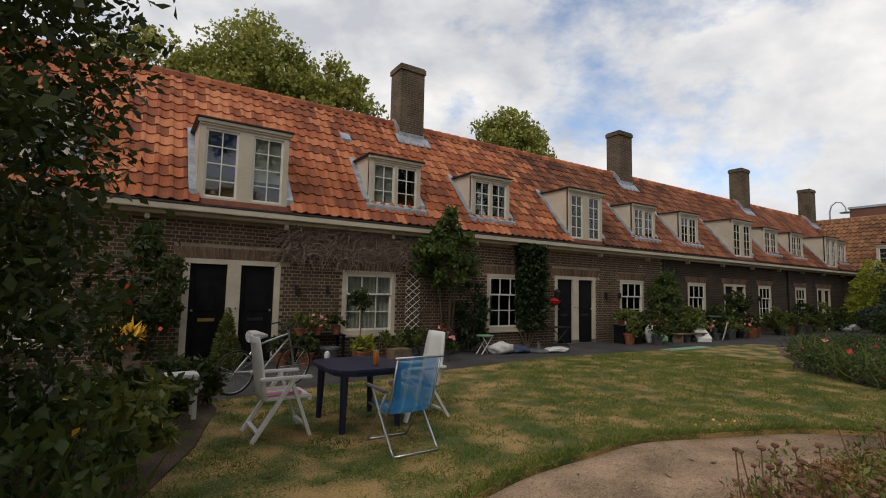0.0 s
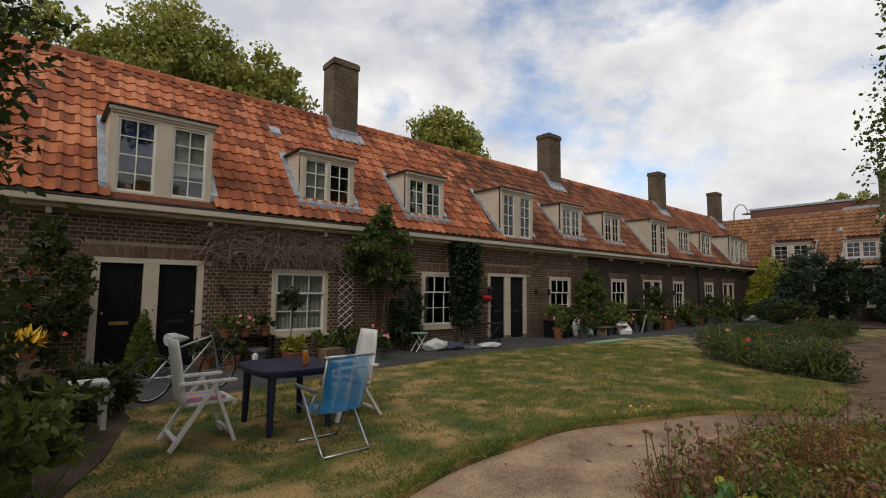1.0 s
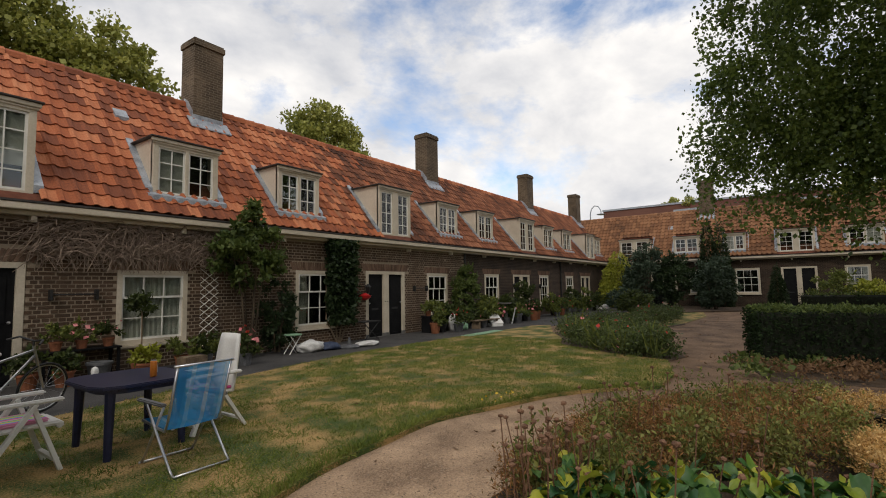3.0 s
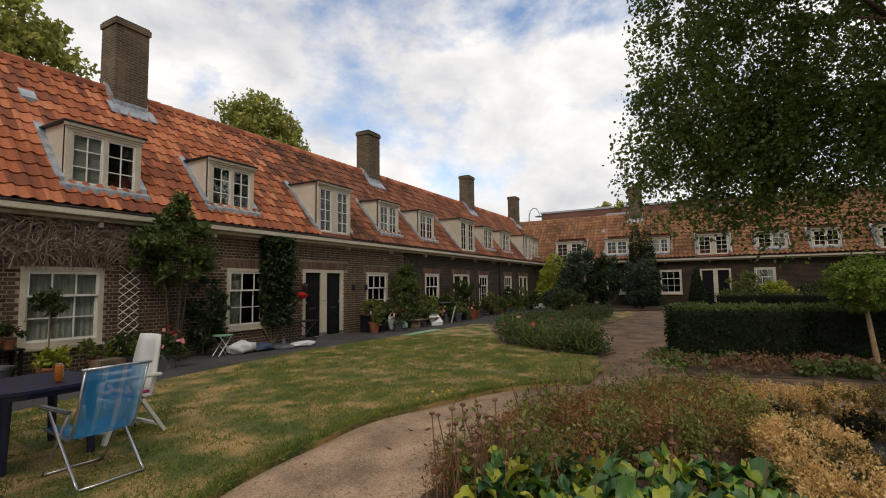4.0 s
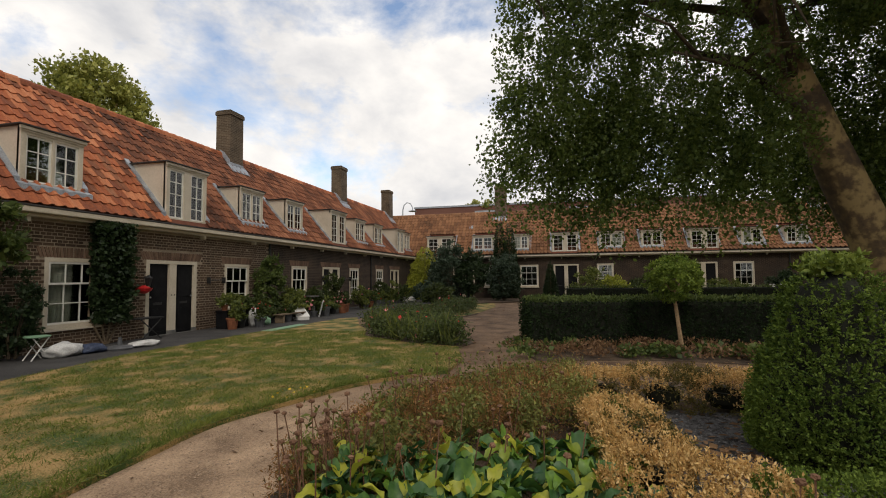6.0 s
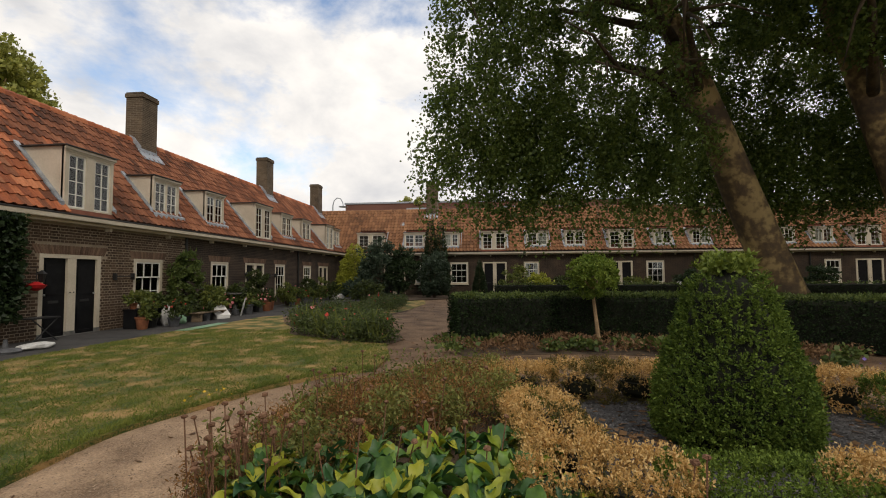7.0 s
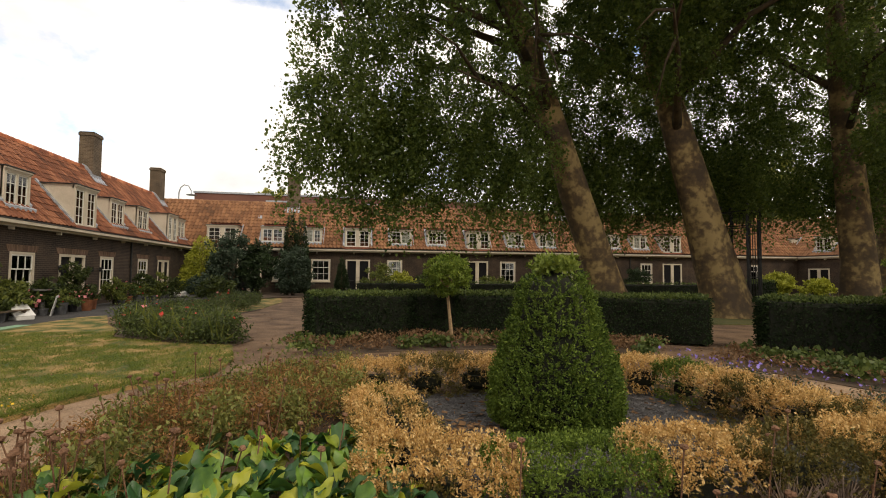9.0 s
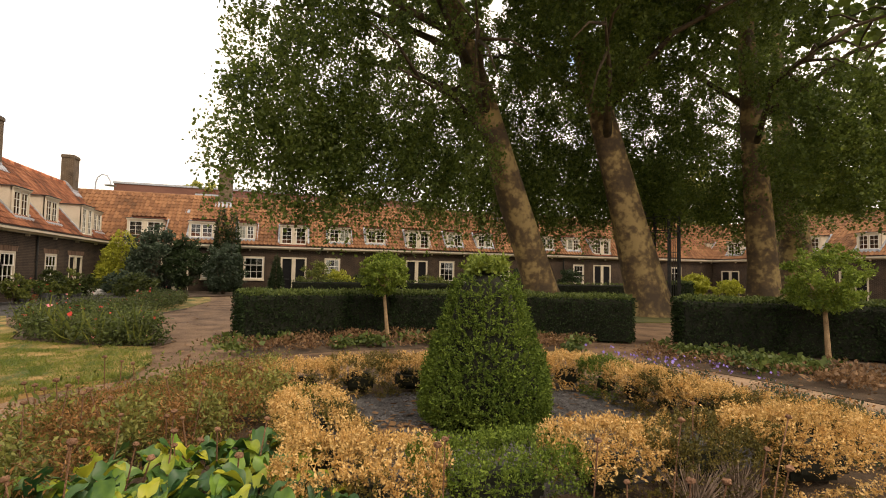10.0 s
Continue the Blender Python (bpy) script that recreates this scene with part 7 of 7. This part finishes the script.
for sx in (-0.3, 0.3):
    bm = bmesh.new()
    bar(bm, (sx, -0.15, 0), (-sx, -0.15, 0.5), 0.014, round_segments=6)
    part("leg", bm, BLACK_METAL, pot_table)
basket = thing("hanging_basket", pose(7.95, Y_ROW - 0.2, 1.05), "red hanging planter on the wall", "planter")
bm = bmesh.new()
lathe(bm, [(0.05, 0), (0.15, 0.06), (0.19, 0.13), (0.16, 0.13), (0.03, 0.2)], 16)
part("bowl", bm, RED_PLASTIC, basket)
bm = bmesh.new()
bar(bm, (0, 0, 0.19), (0, 0, 0.5), 0.006, round_segments=6)
bar(bm, (0, 0, 0.5), (0, 0.2, 0.5), 0.008, round_segments=6)
part("hook", bm, BLACK_METAL, basket)
for x0 in (8.3, 17.35):
    lantern = thing("wall_lantern", pose(x0 - 0.15, Y_ROW, 1.35), "small dark lantern on the wall", "lantern")
    bm = bmesh.new()
    lathe(bm, [(0.05, -0.12), (0.08, 0.06), (0.1, 0.07), (0.02, 0.15)], 6, (0, -0.13, 0))
    part("body", bm, BLACK_METAL, lantern)
    bm = bmesh.new()
    bar(bm, (0, -0.13, 0.13), (0, 0, 0.1), 0.01, round_segments=6)
    part("arm", bm, BLACK_METAL, lantern)
# pots, benches and tubs before the further houses
bench = thing("plant_bench", pose(10.75, 12.75, GROUND), "dark plant bench crowded with pots", "bench")
bm = bmesh.new()
box(bm, -0.5, 0.5, -0.2, 0.2, 0.48, 0.52, 0.008)
part("board", bm, BLACK_PAINT, bench)
for sx in (-0.45, 0.45):
    bm = bmesh.new()
    box(bm, sx - 0.03, sx + 0.03, -0.18, 0.18, 0, 0.478)
    part("leg", bm, BLACK_PAINT, bench)
for x, m in ((10.4, TERRACOTTA), (10.75, GREY_POT), (11.05, TERRACOTTA)):
    pot(x, 12.75, GROUND + 0.521, 0.1, 0.16, m, PERENNIAL, 300, 0.2, 0.08, "pot plant on the bench")
rnd = random.Random(5)
for i in range(26):
    x = (10.3, 10.75, 11.0, 12.2, 12.7, 13.2, 13.8, 14.2, 14.7, 15.1, 15.7, 16.1, 16.6, 17.2, 19.1, 19.6, 20.1, 20.6, 21.1, 21.6, 22.2, 23.2, 24.0, 24.5, 25.5, 27.6)[i]
    r = rnd.uniform(0.12, 0.2)
    pot(x, rnd.uniform(12.0, 12.55), GROUND, r, r * rnd.uniform(1.4, 2.0), rnd.choice([TERRACOTTA, GREY_POT, GREY_POT, BLACK_METAL]), rnd.choice([CLIMBER_LEAF, SHRUB_LEAF, SHRUB_LEAF, PERENNIAL]), 420, rnd.uniform(0.2, 0.36), 0.09, "leafy plant in a pot before the wall", rnd.choice([None, None, PINK_PETAL, RED_PETAL]))
low_bench = thing("wooden_bench", pose(12.8, 12.1, GROUND), "low dark wooden bench", "bench")
bm = bmesh.new()
for y in (-0.12, 0.0, 0.12):
    box(bm, -0.75, 0.75, y - 0.05, y + 0.05, 0.25, 0.28, 0.006)
part("seat", bm, WOOD, low_bench)
for sx in (-0.6, 0.6):
    bm = bmesh.new()
    box(bm, sx - 0.04, sx + 0.04, -0.15, 0.15, 0, 0.249)
    part("leg", bm, WOOD, low_bench)
board_1 = thing("white_board", pose(14.6, 12.0, GROUND, 14, 0, 20), "white board leaning against a pot", "board")
bm = bmesh.new()
box(bm, -0.14, 0.14, -0.012, 0.012, 0, 0.62, 0.004)
part("panel", bm, SACK, board_1)
stand = thing("bird_bath", pose(14.9, 12.4, GROUND), "grey stone pedestal basin", "bird bath")
bm = bmesh.new()
lathe(bm, [(0.17, 0), (0.17, 0.06), (0.07, 0.12), (0.06, 0.6), (0.1, 0.68), (0.26, 0.74), (0.26, 0.79), (0.2, 0.76)], 16)
part("basin", bm, STONE, stand)
lounge = thing("white_lounger", pose(13.45, 12.15, GROUND, 0, 0, 60), "white folded garden lounger", "lounger")
bm = bmesh.new()
bar(bm, (-0.3, 0, 0.1), (0.25, 0, 0.5), 0.5, 0.03)
part("panel", bm, PLASTIC_WHITE, lounge)
bm = bmesh.new()
box(bm, -0.32, 0.2, -0.22, 0.22, 0, 0.09, 0.01)
part("foot", bm, PLASTIC_WHITE, lounge)
hose = thing("green_mat", pose(10.6, 10.85, 0.004), "faded green mat on the lawn edge", "mat")
bm = bmesh.new()
box(bm, -1.0, 0.9, -0.16, 0.16, 0, 0.012, 0.003)
part("panel", bm, SOLAR_GREEN, hose)
cat_statue = thing("ornament", pose(1.2, 12.1, GROUND), "small pale seated animal ornament", "ornament")
bm = bmesh.new()
lathe(bm, [(0.07, 0), (0.085, 0.05), (0.07, 0.14), (0.045, 0.19), (0.055, 0.23), (0.04, 0.28), (0.01, 0.3)], 14)
part("figure", bm, SACK, cat_statue, smooth=True)
white_frame = thing("plant_stand", pose(-1.35, 9.35, 0.01), "white plastic stand among the border plants", "stand")
bm = bmesh.new()
box(bm, -0.16, 0.16, -0.14, 0.14, 0.42, 0.46, 0.01)
part("top", bm, PLASTIC_WHITE, white_frame)
for sx in (-0.13, 0.13):
    for sy in (-0.11, 0.11):
        bm = bmesh.new()
        box(bm, sx - 0.022, sx + 0.022, sy - 0.022, sy + 0.022, 0, 0.419)
        part("leg", bm, PLASTIC_WHITE, white_frame)
# ironwork under the trees
arbour = thing("iron_arbour", pose(13.9, -10.9, -0.02, 0, 0, 20), "tall black wrought iron arbour under the trees", "arbour")
for sx, sy in ((-0.5, -0.4), (0.5, -0.4), (-0.5, 0.4), (0.5, 0.4)):
    bm = bmesh.new()
    bar(bm, (sx, sy, 0), (sx, sy, 3.8), 0.06, round_segments=8)
    bmesh.ops.create_uvsphere(bm, u_segments=10, v_segments=6, radius=0.09, matrix=Matrix.Translation((sx, sy, 3.87)))
    part("post", bm, BLACK_METAL, arbour)
for z in (3.15, 3.7):
    bm = bmesh.new()
    for a, b in (((-0.5, -0.4), (0.5, -0.4)), ((0.5, -0.4), (0.5, 0.4)), ((0.5, 0.4), (-0.5, 0.4)), ((-0.5, 0.4), (-0.5, -0.4))):
        bar(bm, (*a, z), (*b, z), 0.05, 0.04)
    part("rail", bm, BLACK_METAL, arbour)
bm = bmesh.new()
for k in range(8):
    x = -0.44 + k * 0.125
    bar(bm, (x, -0.4, 3.17), (x, -0.4, 3.69), 0.02, 0.02)
    part("spindle", bm, BLACK_METAL, arbour)
    bm = bmesh.new()
bm.free()
for side in (-0.5, 0.5):
    for k in range(4):
        bm = bmesh.new()
        y = -0.24 + k * 0.16
        bar(bm, (side, y, 0.25), (side, y, 3.14), 0.022, 0.022)
        part("spindle", bm, BLACK_METAL, arbour)
    for z in (0.25, 1.3, 2.3):
        bm = bmesh.new()
        bar(bm, (side, -0.39, z), (side, 0.39, z), 0.04, 0.03)
        part("rail", bm, BLACK_METAL, arbour)
for k in range(6):
    bm = bmesh.new()
    ring(bm, (-0.4 + 0.16 * k, -0.4, 2.98), 0.075, 0.012, 16)
    part("scroll", bm, BLACK_METAL, arbour)
for y in (-7.4, -7.9):
    ch = thing("garden_chair", pose(27.3, y, -0.01, 0, 0, 100), "white garden chair before the cross wing", "chair", "far garden chairs")
    bm = bmesh.new()
    box(bm, -0.22, 0.22, -0.22, 0.22, 0.4, 0.43, 0.01)
    part("seat", bm, PLASTIC_WHITE, ch)
    bm = bmesh.new()
    box(bm, -0.24, -0.2, -0.22, 0.22, 0.431, 0.85, 0.01)
    part("backrest", bm, PLASTIC_WHITE, ch)
    for sx in (-0.19, 0.19):
        for sy in (-0.19, 0.19):
            bm = bmesh.new()
            box(bm, sx - 0.02, sx + 0.02, sy - 0.02, sy + 0.02, 0, 0.399)
            part("leg", bm, PLASTIC_WHITE, ch)

# ---- single pieces of the roof and the wall ----
tile_mesh = bpy.data.meshes.new("roof_tile")
tile_mesh.from_pydata(TILE_V.tolist(), [], TILE_F)
tile_mesh.materials.append(TILE_ONE)
for m, at in near_tiles[:300]:
    ob = new("roof_tile", tile_mesh)
    ob.parent = long_deck
    ob.matrix_basis = Matrix(((*m[0], at[0]), (*m[1], at[1]), (*m[2], at[2]), (0, 0, 0, 1)))
spare = near_tiles[300:]
if spare:
    raw("more_tiles", np.concatenate([TILE_V @ m.T + at for m, at in spare]).tolist(), [tuple(k + i * len(TILE_V) for k in f) for i in range(len(spare)) for f in TILE_F], TILE, long_deck)["kind"] = "stuff"

core = next(o for o in long_row.root.children if o.name.startswith("wall_core"))


def brick_mesh(w, h=0.052, d=0.005):
    bm = bmesh.new()
    box(bm, -w / 2, w / 2, -d, 0.002, -h / 2, h / 2)
    me = bpy.data.meshes.new("brick")
    bm.to_mesh(me)
    bm.free()
    me.materials.append(BRICK)
    return me


BW = 0.225
whole, half = brick_mesh(BW - 0.02), brick_mesh(BW / 2 - 0.02)
blocked = holes + [(a - 0.1, b + 0.1, 1.86, 2.11) for a, b in DOORS] + [(a - 0.1, b + 0.1, d, d + 0.22) for a, b, c, d in WINDOWS]
verts, faces, singles = [], [], 0
course = 0
z = -0.09
while z < EAVE_Z - 0.26:
    u = -4.4 + (BW / 4 if course % 2 else 0)
    while u < 13.2:
        w = BW / 2 if course % 2 else BW
        spans = [(u, w, half if course % 2 else whole)]
        clear = lambda a0, w0: not any(a < a0 + w0 and a0 < b and c < z + 0.03 and z - 0.03 < d for a, b, c, d in blocked)
        if not clear(u, w) and course % 2 == 0:
            spans = [(u, BW / 2, half), (u + BW / 2, BW / 2, half)]
        for a0, w0, me in spans:
            if not clear(a0, w0):
                continue
            jig = RNG.normal(0, 0.0018, 3)
            at = Vector((a0 + w0 / 2 + jig[0], jig[1], z + jig[2]))
            if 0.75 < a0 < 1.85 and singles < 300:
                ob = new("brick", me)
                ob.parent = core
                ob.matrix_basis = Matrix.Translation(at)
                singles += 1
            else:
                n = len(verts)
                verts += [tuple(v.co + at) for v in me.vertices]
                faces += [tuple(i + n for i in p.vertices) for p in me.polygons]
        u += w
    z += 0.069
    course += 1
raw("brick_facing", verts, faces, BRICK, core, "weathered brown bricks with pale joints")["kind"] = "stuff"

# ---- true size ----
for ob in list(scene.objects):
    if ob.parent is None and ob.type not in {"CAMERA", "LIGHT"}:
        ob.matrix_basis = Matrix.Scale(SCALE, 4) @ ob.matrix_basis
